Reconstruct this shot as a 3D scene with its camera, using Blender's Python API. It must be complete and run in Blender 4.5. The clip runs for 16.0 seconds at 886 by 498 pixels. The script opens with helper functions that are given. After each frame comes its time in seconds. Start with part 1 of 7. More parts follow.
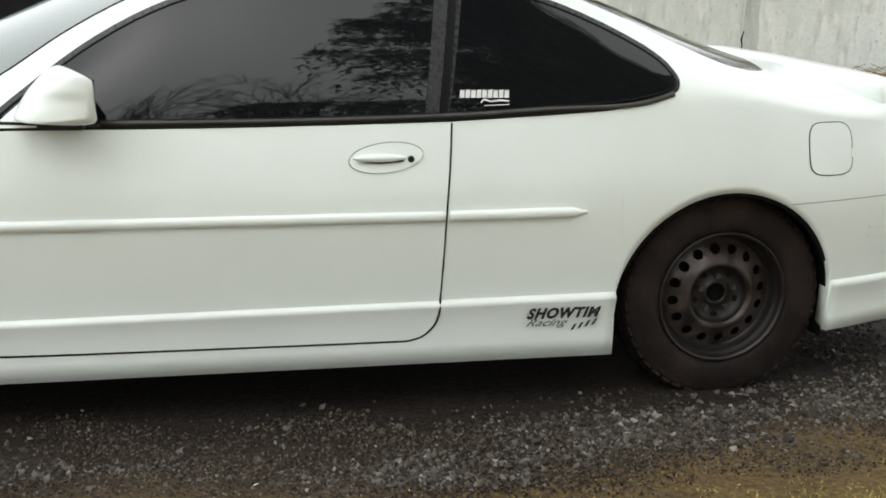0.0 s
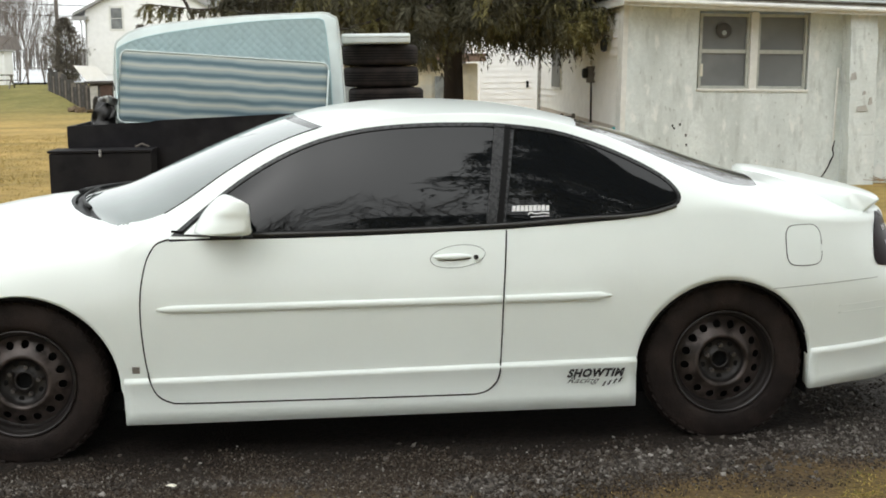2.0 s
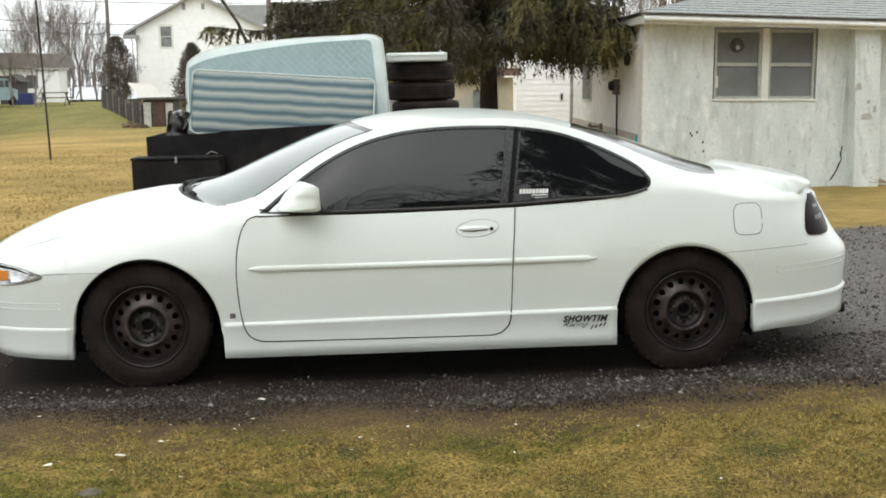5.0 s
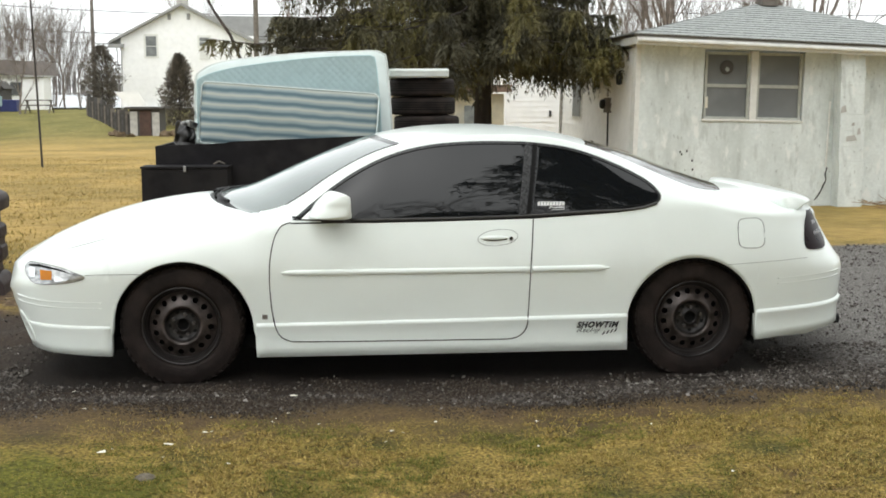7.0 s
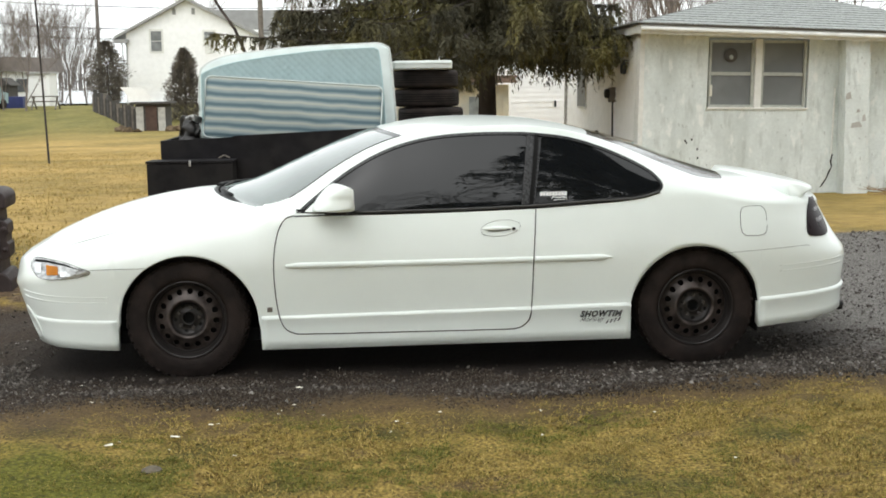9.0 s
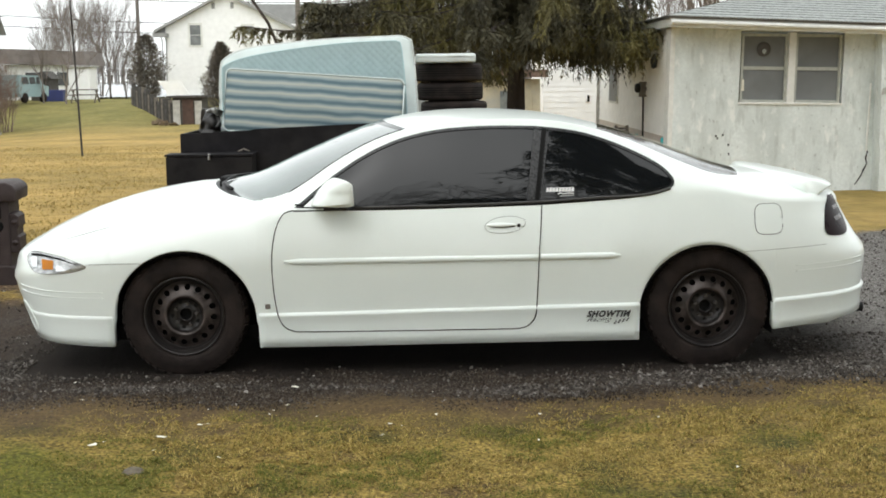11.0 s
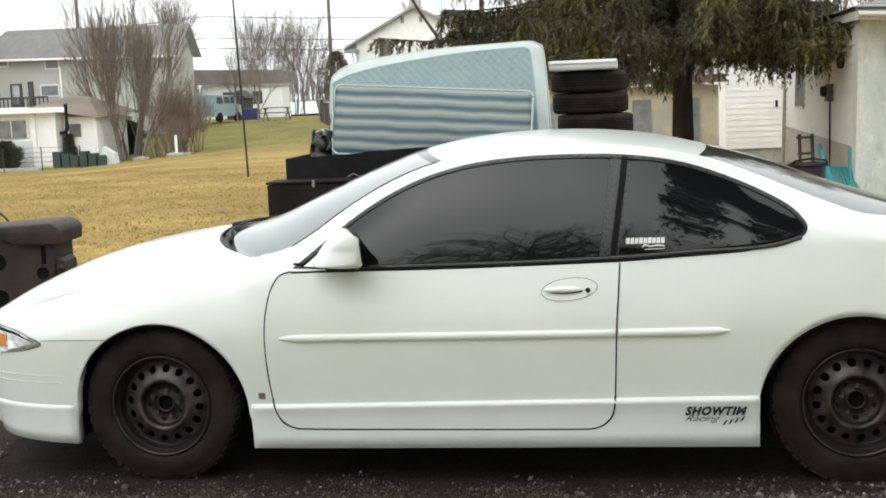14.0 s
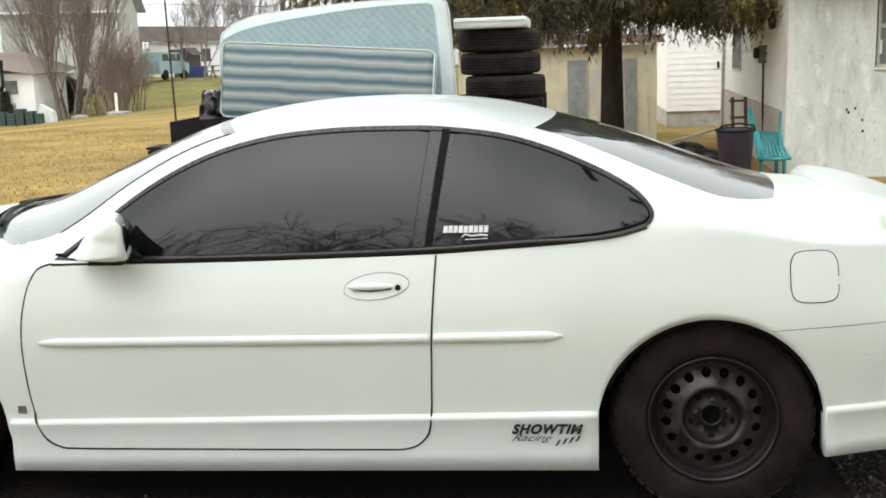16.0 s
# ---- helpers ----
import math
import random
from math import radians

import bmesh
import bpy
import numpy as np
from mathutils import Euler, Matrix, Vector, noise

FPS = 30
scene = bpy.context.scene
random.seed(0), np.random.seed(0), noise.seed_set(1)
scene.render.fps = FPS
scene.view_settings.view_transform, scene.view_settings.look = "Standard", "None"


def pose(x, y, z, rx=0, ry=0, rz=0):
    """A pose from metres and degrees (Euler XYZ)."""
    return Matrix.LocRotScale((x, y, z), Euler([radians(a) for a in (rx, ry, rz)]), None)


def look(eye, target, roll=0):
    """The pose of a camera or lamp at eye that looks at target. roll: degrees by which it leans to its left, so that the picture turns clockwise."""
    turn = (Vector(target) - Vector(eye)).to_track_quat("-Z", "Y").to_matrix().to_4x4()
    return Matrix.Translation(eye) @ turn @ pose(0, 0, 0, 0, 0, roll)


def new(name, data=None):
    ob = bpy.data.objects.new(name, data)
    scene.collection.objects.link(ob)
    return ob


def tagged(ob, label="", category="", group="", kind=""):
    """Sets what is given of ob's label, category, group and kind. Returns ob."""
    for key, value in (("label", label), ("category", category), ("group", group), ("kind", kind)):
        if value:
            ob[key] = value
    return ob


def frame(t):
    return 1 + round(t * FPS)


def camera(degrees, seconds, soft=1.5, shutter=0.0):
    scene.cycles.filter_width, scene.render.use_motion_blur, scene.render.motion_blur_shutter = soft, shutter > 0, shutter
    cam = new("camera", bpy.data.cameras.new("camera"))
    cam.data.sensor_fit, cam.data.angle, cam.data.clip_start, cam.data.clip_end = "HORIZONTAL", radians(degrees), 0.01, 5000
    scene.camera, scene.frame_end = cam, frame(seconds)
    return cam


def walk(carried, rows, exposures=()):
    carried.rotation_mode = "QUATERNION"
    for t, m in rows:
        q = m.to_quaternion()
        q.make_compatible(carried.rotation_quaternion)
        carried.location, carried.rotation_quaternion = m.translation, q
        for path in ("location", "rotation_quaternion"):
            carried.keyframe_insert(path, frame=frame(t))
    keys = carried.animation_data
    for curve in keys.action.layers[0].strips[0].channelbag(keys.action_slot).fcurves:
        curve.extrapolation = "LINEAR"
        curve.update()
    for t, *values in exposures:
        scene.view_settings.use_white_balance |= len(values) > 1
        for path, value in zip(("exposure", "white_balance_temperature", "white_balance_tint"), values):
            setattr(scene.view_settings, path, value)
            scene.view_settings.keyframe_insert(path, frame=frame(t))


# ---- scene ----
cam = camera(41.0, 16.0, soft=1.8)
PATH = [
    (0, (1.217, -4.249, 1.382), (1.598, -2.348, 0.889), 1.3),
    (0.5, (1.285, -4.598, 1.516), (1.735, -2.68, 1.173), -1.1),
    (1, (1.119, -4.916, 1.555), (1.465, -2.988, 1.153), 0.8),
    (1.5, (1.229, -5.181, 1.48), (1.371, -3.221, 1.11), 0.7),
    (2, (1.267, -5.471, 1.545), (1.435, -3.502, 1.233), -0.6),
    (2.5, (1.186, -5.78, 1.542), (1.401, -3.823, 1.187), 0.4),
    (3, (1.241, -6.047, 1.538), (1.263, -4.065, 1.267), 0.3),
    (3.5, (1.342, -6.265, 1.558), (1.354, -4.289, 1.245), -0.5),
    (3.7, (1.344, -6.334, 1.574), (1.412, -4.355, 1.291), -0.5),
    (5.8, (1.101, -7.136, 1.557), (1.206, -5.163, 1.253), -1.3),
    (6, (1.06, -7.16, 1.572), (1.183, -5.191, 1.241), -0.9),
    (6.5, (1.01, -7.232, 1.574), (1.145, -5.255, 1.305), 0.3),
    (7, (0.99, -7.244, 1.581), (1.123, -5.266, 1.316), -0.1),
    (7.5, (0.974, -7.258, 1.581), (1.073, -5.278, 1.319), 0.5),
    (8, (1.006, -7.25, 1.572), (1.126, -5.274, 1.29), -0.7),
    (8.5, (1.004, -7.277, 1.573), (1.117, -5.298, 1.312), -0.3),
    (9, (1.012, -7.273, 1.582), (1.132, -5.296, 1.303), -0.8),
    (9.5, (0.997, -7.283, 1.574), (1.106, -5.305, 1.297), -0.5),
    (9.7, (1.01, -7.276, 1.569), (1.105, -5.298, 1.289), -0.8),
    (11.8, (1.298, -6.802, 1.56), (1.342, -4.823, 1.273), -0.4),
    (12, (1.307, -6.691, 1.55), (1.355, -4.711, 1.269), -0.3),
    (12.5, (1.436, -6.343, 1.519), (1.418, -4.376, 1.155), -4.0),
    (13, (1.615, -5.989, 1.545), (1.422, -4.023, 1.231), -0.8),
    (13.5, (1.747, -5.634, 1.539), (1.577, -3.66, 1.263), -1.4),
    (14, (1.883, -5.475, 1.571), (1.601, -3.513, 1.309), -2.4),
    (14.5, (2.043, -5.44, 1.543), (1.701, -3.491, 1.252), -2.1),
    (15, (2.152, -5.339, 1.527), (1.791, -3.399, 1.2), -2.9),
    (15.5, (2.234, -5.019, 1.511), (1.971, -3.065, 1.176), -2.5),
    (15.7, (2.302, -4.893, 1.561), (2.148, -2.935, 1.182), -2.3),
    (16, (2.359, -4.683, 1.552), (2.142, -2.722, 1.22), -2.0),
]
EXPOSURES = [(0, 0.60), (0.5, 0.60), (2, 0.60), (3.5, 0.58), (7, 0.67), (9.5, 0.67), (12.5, 0.61), (14.5, 0.67), (16, 0.80)]
walk(cam, [(t, look(eye, target, roll)) for t, eye, target, roll in PATH], EXPOSURES)

# world: overcast sky, wide weak sun
SUN_EL, SUN_AZ = 52.0, 200.0
world = bpy.data.worlds.new("overcast_sky")
scene.world = world
world.use_nodes = True
wn, wl = world.node_tree.nodes, world.node_tree.links
sky = wn.new("ShaderNodeTexSky")
sky.sky_type, sky.sun_disc = "NISHITA", False
sky.sun_elevation, sky.sun_rotation = radians(SUN_EL), radians(SUN_AZ)
sky.air_density, sky.dust_density, sky.ozone_density = 1.0, 6.0, 1.0
grey = wn.new("ShaderNodeHueSaturation")
grey.inputs["Saturation"].default_value = 0.12
wl.new(sky.outputs[0], grey.inputs["Color"])
cloud = wn.new("ShaderNodeMix")
cloud.data_type = "RGBA"
cloud.inputs["Factor"].default_value = 0.82
cloud.inputs["B"].default_value = (7.35, 7.7, 7.7, 1.0)
wl.new(grey.outputs[0], cloud.inputs["A"])
wl.new(cloud.outputs["Result"], wn["Background"].inputs["Color"])
wn["Background"].inputs["Strength"].default_value = 0.14
sun = new("sun", bpy.data.lights.new("sun", "SUN"))
sun.data.energy, sun.data.angle, sun.data.color = 0.5, radians(95), (1.0, 0.97, 0.93)
az = radians(SUN_AZ)
sun.matrix_world = look((0, 0, 20), (-math.sin(az) * math.cos(radians(SUN_EL)), -math.cos(az) * math.cos(radians(SUN_EL)), 20 - math.sin(radians(SUN_EL))))



# materials
def mat(name, base, rough=0.6, metal=0.0, vary=0.15, scale=6.0, bump=0.0, bump_scale=60.0, coat=0.0, spec=0.5, second=None, mix_scale=2.0, rvary=0.1, stretch=(1, 1, 1), edge=(0.48, 0.62)):
    """Principled surface with colour varied at two scales, uneven gloss and fine relief."""
    m = bpy.data.materials.new(name)
    m.use_nodes = True
    n, l = m.node_tree.nodes, m.node_tree.links
    b = n["Principled BSDF"]
    co = n.new("ShaderNodeTexCoord")
    mp = n.new("ShaderNodeMapping")
    mp.inputs["Scale"].default_value = stretch
    l.new(co.outputs["Object"], mp.inputs["Vector"])

    def fuzz(s, detail=4.0):
        t = n.new("ShaderNodeTexNoise")
        t.inputs["Scale"].default_value, t.inputs["Detail"].default_value = s, detail
        l.new(mp.outputs[0], t.inputs["Vector"])
        return t.outputs["Fac"]

    base = tuple(base) + (1.0,)
    dark = tuple(c * (1 - vary) for c in base[:3]) + (1.0,)
    light = tuple(min(1.0, c * (1 + vary)) for c in base[:3]) + (1.0,)
    ramp = n.new("ShaderNodeValToRGB")
    ramp.color_ramp.elements[0].position, ramp.color_ramp.elements[1].position = 0.3, 0.7
    ramp.color_ramp.elements[0].color, ramp.color_ramp.elements[1].color = dark, light
    l.new(fuzz(scale), ramp.inputs[0])
    col = ramp.outputs[0]
    if second:
        r2 = n.new("ShaderNodeValToRGB")
        r2.color_ramp.elements[0].position, r2.color_ramp.elements[1].position = edge
        l.new(fuzz(mix_scale, 6.0), r2.inputs[0])
        mx = n.new("ShaderNodeMix")
        mx.data_type = "RGBA"
        l.new(r2.outputs[0], mx.inputs["Factor"])
        l.new(col, mx.inputs["A"])
        mx.inputs["B"].default_value = tuple(second) + (1.0,)
        col = mx.outputs["Result"]
    l.new(col, b.inputs["Base Color"])
    b.inputs["Metallic"].default_value = metal
    b.inputs["Specular IOR Level"].default_value = spec
    b.inputs["Coat Weight"].default_value = coat
    b.inputs["Coat Roughness"].default_value = 0.06
    rr = n.new("ShaderNodeMapRange")
    rr.inputs["To Min"].default_value, rr.inputs["To Max"].default_value = max(0.0, rough - rvary), min(1.0, rough + rvary)
    l.new(fuzz(scale * 2.3), rr.inputs["Value"])
    l.new(rr.outputs[0], b.inputs["Roughness"])
    if bump:
        bp = n.new("ShaderNodeBump")
        bp.inputs["Strength"].default_value, bp.inputs["Distance"].default_value = bump, 0.01
        l.new(fuzz(bump_scale, 6.0), bp.inputs["Height"])
        l.new(bp.outputs[0], b.inputs["Normal"])
    return m


M = {
    "paint": mat("white_car_paint", (0.825, 0.88, 0.84), 0.32, vary=0.015, scale=3, coat=0.6, rvary=0.05),
    "plastic": mat("black_plastic", (0.008, 0.008, 0.008), 0.5, vary=0.2, spec=0.35),
    "blacktrim": mat("black_rubber_trim", (0.006, 0.006, 0.006), 0.6, vary=0.2, spec=0.12),
    "darkwood": mat("dark_weathered_wood", (0.065, 0.06, 0.055), 0.9, vary=0.3, scale=6),
    "van": mat("pale_blue_van_paint", (0.30, 0.42, 0.44), 0.3, vary=0.05, coat=0.4),
    "brownroof": mat("brown_grey_roof", (0.19, 0.165, 0.15), 0.9, vary=0.2, scale=2),
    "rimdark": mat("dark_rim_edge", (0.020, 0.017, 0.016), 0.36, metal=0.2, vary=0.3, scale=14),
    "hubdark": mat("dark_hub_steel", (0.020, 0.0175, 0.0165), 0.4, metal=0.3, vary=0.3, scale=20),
    "gap": mat("dark_gap", (0.008, 0.008, 0.008), 0.95, spec=0.1),
    "tint": mat("tinted_glass", (0.006, 0.007, 0.008), 0.02, vary=0.05, rvary=0.01, spec=0.43),
    "rubber": mat("tyre_rubber", (0.0125, 0.0085, 0.0072), 0.72, vary=0.35, scale=14, bump=0.45, bump_scale=110, second=(0.024, 0.0168, 0.0140), mix_scale=6, spec=0.22),
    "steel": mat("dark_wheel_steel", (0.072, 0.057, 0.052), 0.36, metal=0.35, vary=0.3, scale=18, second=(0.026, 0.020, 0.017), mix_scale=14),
    "chrome": mat("bright_metal", (0.5, 0.5, 0.5), 0.3, metal=0.9),
    "lug": mat("dull_steel", (0.10, 0.092, 0.09), 0.35, metal=0.6),
    "lampglass": mat("clear_lamp_cover", (0.40, 0.41, 0.41), 0.12, metal=0.5, vary=0.5, scale=22, coat=1.0, stretch=(1, 1, 2.5)),
    "amber": mat("amber_lens", (0.50, 0.165, 0.0), 0.3, spec=0.25),
    "tail": mat("smoked_tail_lens", (0.010, 0.003, 0.004), 0.3, spec=0.08),
    "tailband": mat("smoked_reflector", (0.10, 0.085, 0.088), 0.25, vary=0.3, spec=0.3),
    "reflector": mat("lamp_reflector", (0.75, 0.77, 0.78), 0.15, metal=0.7, vary=0.1, coat=0.5),
    "dirt_road": mat("pale_lane", (0.15, 0.135, 0.11), 0.9, vary=0.2),
    "straw": mat("dead_stalks", (0.26, 0.17, 0.09), 0.9, vary=0.4, scale=9),
    "pillar": mat("pillar_trim", (0.020, 0.021, 0.022), 0.28, spec=0.5, vary=0.25, scale=30),
    "beltrubber": mat("grey_belt_rubber", (0.045, 0.044, 0.042), 0.45, vary=0.2, scale=20),
    "seat": mat("dark_cloth", (0.03, 0.03, 0.032), 0.9),
    "whitevinyl": mat("white_vinyl", (0.75, 0.75, 0.75), 0.5, vary=0.02),
    "blackvinyl": mat("black_vinyl", (0.01, 0.01, 0.012), 0.4, vary=0.1),
    "bark": mat("conifer_bark", (0.045, 0.035, 0.03), 0.95, vary=0.4, scale=8, bump=0.8, bump_scale=25, stretch=(1, 1, 0.25)),
    "greybark": mat("grey_bark", (0.21, 0.178, 0.155), 0.95, vary=0.3, scale=8, bump=0.5, bump_scale=25),
    "needle": mat("dark_needles", (0.058, 0.053, 0.028), 0.8, vary=0.5, scale=1.6, second=(0.150, 0.132, 0.040), mix_scale=1.0),
    "hedge": mat("shrub_leaf", (0.085, 0.088, 0.06), 0.85, vary=0.4, scale=2),
    "trim": mat("white_trim_paint", (0.72, 0.72, 0.68), 0.6, vary=0.08, scale=12),
    "siding": mat("cream_siding", (0.88, 0.875, 0.84), 0.5, vary=0.05, scale=5),
    "whitesiding": mat("white_siding", (0.90, 0.90, 0.89), 0.55, vary=0.04, scale=3),
    "darkpane": mat("window_pane", (0.10, 0.105, 0.11), 0.06, vary=0.25, scale=3, coat=0.5),
    "screen": mat("window_screen", (0.15, 0.158, 0.158), 0.5, vary=0.10, scale=2, second=(0.19, 0.20, 0.20), mix_scale=1.5),
    "sash": mat("weathered_sash_paint", (0.42, 0.43, 0.385), 0.6, vary=0.15, scale=14),
    "shingle": mat("grey_green_shingle", (0.29, 0.305, 0.295), 0.9, vary=0.25, scale=22, bump=0.4, bump_scale=40),
    "blackboard": mat("black_painted_board", (0.010, 0.009, 0.0105), 0.75, vary=0.4, scale=6, spec=0.2, second=(0.016, 0.0145, 0.015), mix_scale=3),
    "tan": mat("tan_shed_paint", (0.80, 0.74, 0.57), 0.8, vary=0.1, scale=4, second=(0.66, 0.65, 0.57), mix_scale=1.5),
    "greydoor": mat("grey_green_door", (0.33, 0.36, 0.36), 0.7, vary=0.25, scale=5),
    "rust": mat("rusty_roof", (0.235, 0.165, 0.125), 0.9, vary=0.45, scale=7),
    "brownplastic": mat("dark_brown_plastic", (0.043, 0.031, 0.030), 0.6, vary=0.3, scale=7, bump=0.2, spec=0.3),
    "teal": mat("teal_plastic", (0.05, 0.33, 0.34), 0.45, vary=0.1),
    "matt_blue": mat("pale_blue_ticking", (0.42, 0.58, 0.60), 0.9, vary=0.08, scale=5, bump=0.3, bump_scale=120),
    "matt_white": mat("off_white_ticking", (0.66, 0.70, 0.68), 0.9, vary=0.08, scale=5),
    "matt_pale": mat("pale_teal_ticking", (0.70, 0.78, 0.77), 0.9, vary=0.06, scale=5, bump=0.2, bump_scale=120),
    "post": mat("dark_post", (0.035, 0.03, 0.028), 0.8),
    "concrete": mat("weathered_concrete", (0.42, 0.41, 0.38), 0.95, vary=0.2, scale=6, bump=0.4),
    "greybldg": mat("grey_render", (0.50, 0.50, 0.47), 0.9, vary=0.06, scale=1),
    "roofgrey": mat("grey_roof", (0.30, 0.30, 0.29), 0.9, vary=0.1, scale=2),
    "wood": mat("grey_wood", (0.16, 0.14, 0.12), 0.9, vary=0.3, scale=6),
    "blue": mat("blue_plastic", (0.03, 0.04, 0.14), 0.5),
    "oldsiding": mat("dirty_siding", (0.52, 0.46, 0.40), 0.6, vary=0.12, scale=5),
    "navy": mat("navy_plastic", (0.03, 0.03, 0.07), 0.4, vary=0.2),
    "bag": mat("dark_bag_film", (0.012, 0.011, 0.010), 0.42, vary=0.3),
    "palebag": mat("grey_white_bag_film", (0.40, 0.41, 0.40), 0.4, vary=0.4, scale=12, second=(0.06, 0.055, 0.05), mix_scale=9),
    "soil": mat("brown_soil", (0.12, 0.085, 0.05), 0.95, vary=0.4, scale=12, bump=0.8, bump_scale=25),
    "brownbush": mat("brown_evergreen", (0.15, 0.132, 0.11), 0.9, vary=0.4, scale=2),
    "farpane": mat("far_window_pane", (0.20, 0.21, 0.21), 0.12, vary=0.3, scale=2),
    "roofpale": mat("pale_grey_roof", (0.40, 0.395, 0.38), 0.9, vary=0.1, scale=2),
    "greydark": mat("dark_grey_wood", (0.075, 0.072, 0.07), 0.85, vary=0.3, scale=5),
    "sheetmetal": mat("white_sheet_metal", (0.86, 0.87, 0.87), 0.4, vary=0.03),
    "brushbark": mat("reddish_brush_bark", (0.23, 0.165, 0.135), 0.95, vary=0.3, scale=5),
    "hose": mat("yellow_hose", (0.50, 0.37, 0.06), 0.5, vary=0.15, scale=20),
    "soilstone": mat("dirty_stone", (0.115, 0.096, 0.070), 0.95, vary=0.35, scale=30, bump=0.6),
    "shedpink": mat("faded_pinkish_roof", (0.45, 0.38, 0.33), 0.9, vary=0.1, scale=1),
    "greenbin": mat("dark_green_plastic", (0.03, 0.055, 0.05), 0.5, vary=0.2),
    "rustdoor": mat("brown_door_paint", (0.07, 0.04, 0.03), 0.8, vary=0.2),
    "scrap": mat("pale_scrap", (0.78, 0.75, 0.64), 0.8, vary=0.1),
    "water": mat("lake_water", (0.40, 0.42, 0.43), 0.25, vary=0.05, scale=0.02, bump=0.2, bump_scale=0.5),
    "farwood": mat("bare_far_wood", (0.20, 0.185, 0.175), 1.0, vary=0.25, scale=0.15),
}


def windshield_material():
    # pale mottled base colour stands in for sky glare and a dust film
    m = mat("windshield_glass", (0.085, 0.115, 0.104), 0.04, vary=0.35, scale=2.2, rvary=0.01, coat=0.6, second=(0.20, 0.25, 0.23), mix_scale=1.3, stretch=(1, 0.5, 1))
    b = m.node_tree.nodes["Principled BSDF"]
    b.inputs["IOR"].default_value, b.inputs["Coat IOR"].default_value = 2.15, 1.7
    return m


def backlight_material():
    m = mat("rear_glass", (0.045, 0.050, 0.049), 0.04, vary=0.1, rvary=0.01)
    m.node_tree.nodes["Principled BSDF"].inputs["IOR"].default_value = 2.2
    return m


def stucco_material():
    """Whitewash worn in vertical streaks down to grey stucco, with flaked spots."""
    m = mat("peeling_whitewashed_stucco", (0.715, 0.76, 0.742), 0.9, vary=0.07, scale=26, bump=0.5, bump_scale=55)
    n, l = m.node_tree.nodes, m.node_tree.links
    bsdf = n["Principled BSDF"]
    col = bsdf.inputs["Base Color"].links[0].from_socket
    co = n.new("ShaderNodeTexCoord")
    for stretch, scale, lo, hi, tone, amount in (((1, 1, 0.35), 3.2, 0.42, 0.72, (0.50, 0.54, 0.515), 0.75), ((1, 1, 0.25), 11.0, 0.56, 0.66, (0.44, 0.47, 0.445), 0.5), ((1, 1, 0.5), 7.0, 0.60, 0.68, (0.80, 0.815, 0.79), 0.8), ((1, 1, 0.4), 28.0, 0.66, 0.71, (0.27, 0.28, 0.26), 0.55)):
        mp, tx, rp, k, mx = n.new("ShaderNodeMapping"), n.new("ShaderNodeTexNoise"), n.new("ShaderNodeMapRange"), n.new("ShaderNodeMath"), n.new("ShaderNodeMix")
        mp.inputs["Scale"].default_value = stretch
        mp.inputs["Location"].default_value = (scale, 0, 0)
        tx.inputs["Scale"].default_value, tx.inputs["Detail"].default_value = scale, 7.0
        rp.inputs["From Min"].default_value, rp.inputs["From Max"].default_value = lo, hi
        k.operation = "MULTIPLY"
        k.inputs[1].default_value = amount
        mx.data_type = "RGBA"
        mx.inputs["B"].default_value = (*tone, 1.0)
        l.new(co.outputs["Object"], mp.inputs[0])
        l.new(mp.outputs[0], tx.inputs["Vector"])
        l.new(tx.outputs["Fac"], rp.inputs["Value"])
        l.new(rp.outputs[0], k.inputs[0])
        l.new(k.outputs[0], mx.inputs["Factor"])
        l.new(col, mx.inputs["A"])
        col = mx.outputs["Result"]
    l.new(col, bsdf.inputs["Base Color"])
    return m


M["stucco"] = stucco_material()
M["wind"], M["backlight"] = windshield_material(), backlight_material()
M["windband"] = mat("dark_glass_border", (0.02, 0.021, 0.021), 0.12, vary=0.1, rvary=0.02, spec=0.45)


# building blocks
def part(name, bm, material, parent=None, label="", smooth=False):
    me = bpy.data.meshes.new(name)
    bmesh.ops.recalc_face_normals(bm, faces=bm.faces[:])
    bm.to_mesh(me)
    bm.free()
    me.materials.append(M[material] if isinstance(material, str) else material)
    if smooth:
        me.shade_smooth()
    ob = new(name, me)
    ob.parent = parent
    return tagged(ob, label)


def thing(name, label, category, group="", kind="", at=None):
    ob = new(name)
    ob.empty_display_size = 0.1
    if at is not None:
        ob.matrix_basis = at
    return tagged(ob, label, category, group, kind)


def box(x0, x1, y0, y1, z0, z1, bevel=0.0, bm=None, seg=2):
    b = bm or bmesh.new()
    r = bmesh.ops.create_cube(b, size=1.0, matrix=Matrix.LocRotScale(((x0 + x1) / 2, (y0 + y1) / 2, (z0 + z1) / 2), None, (x1 - x0, y1 - y0, z1 - z0)))
    if bevel:
        es = list({e for v in r["verts"] for e in v.link_edges})
        bmesh.ops.bevel(b, geom=es, offset=bevel, segments=seg, affect="EDGES", profile=0.7)
    return b


def rod(bm, a, b, r0, r1=None, sides=8, caps=True):
    a, b = Vector(a), Vector(b)
    d = b - a
    q = d.to_track_quat("Z", "Y").to_matrix().to_4x4()
    bmesh.ops.create_cone(bm, cap_ends=caps, segments=sides, radius1=r0, radius2=r0 if r1 is None else r1, depth=d.length, matrix=Matrix.Translation((a + b) / 2) @ q)
    return bm


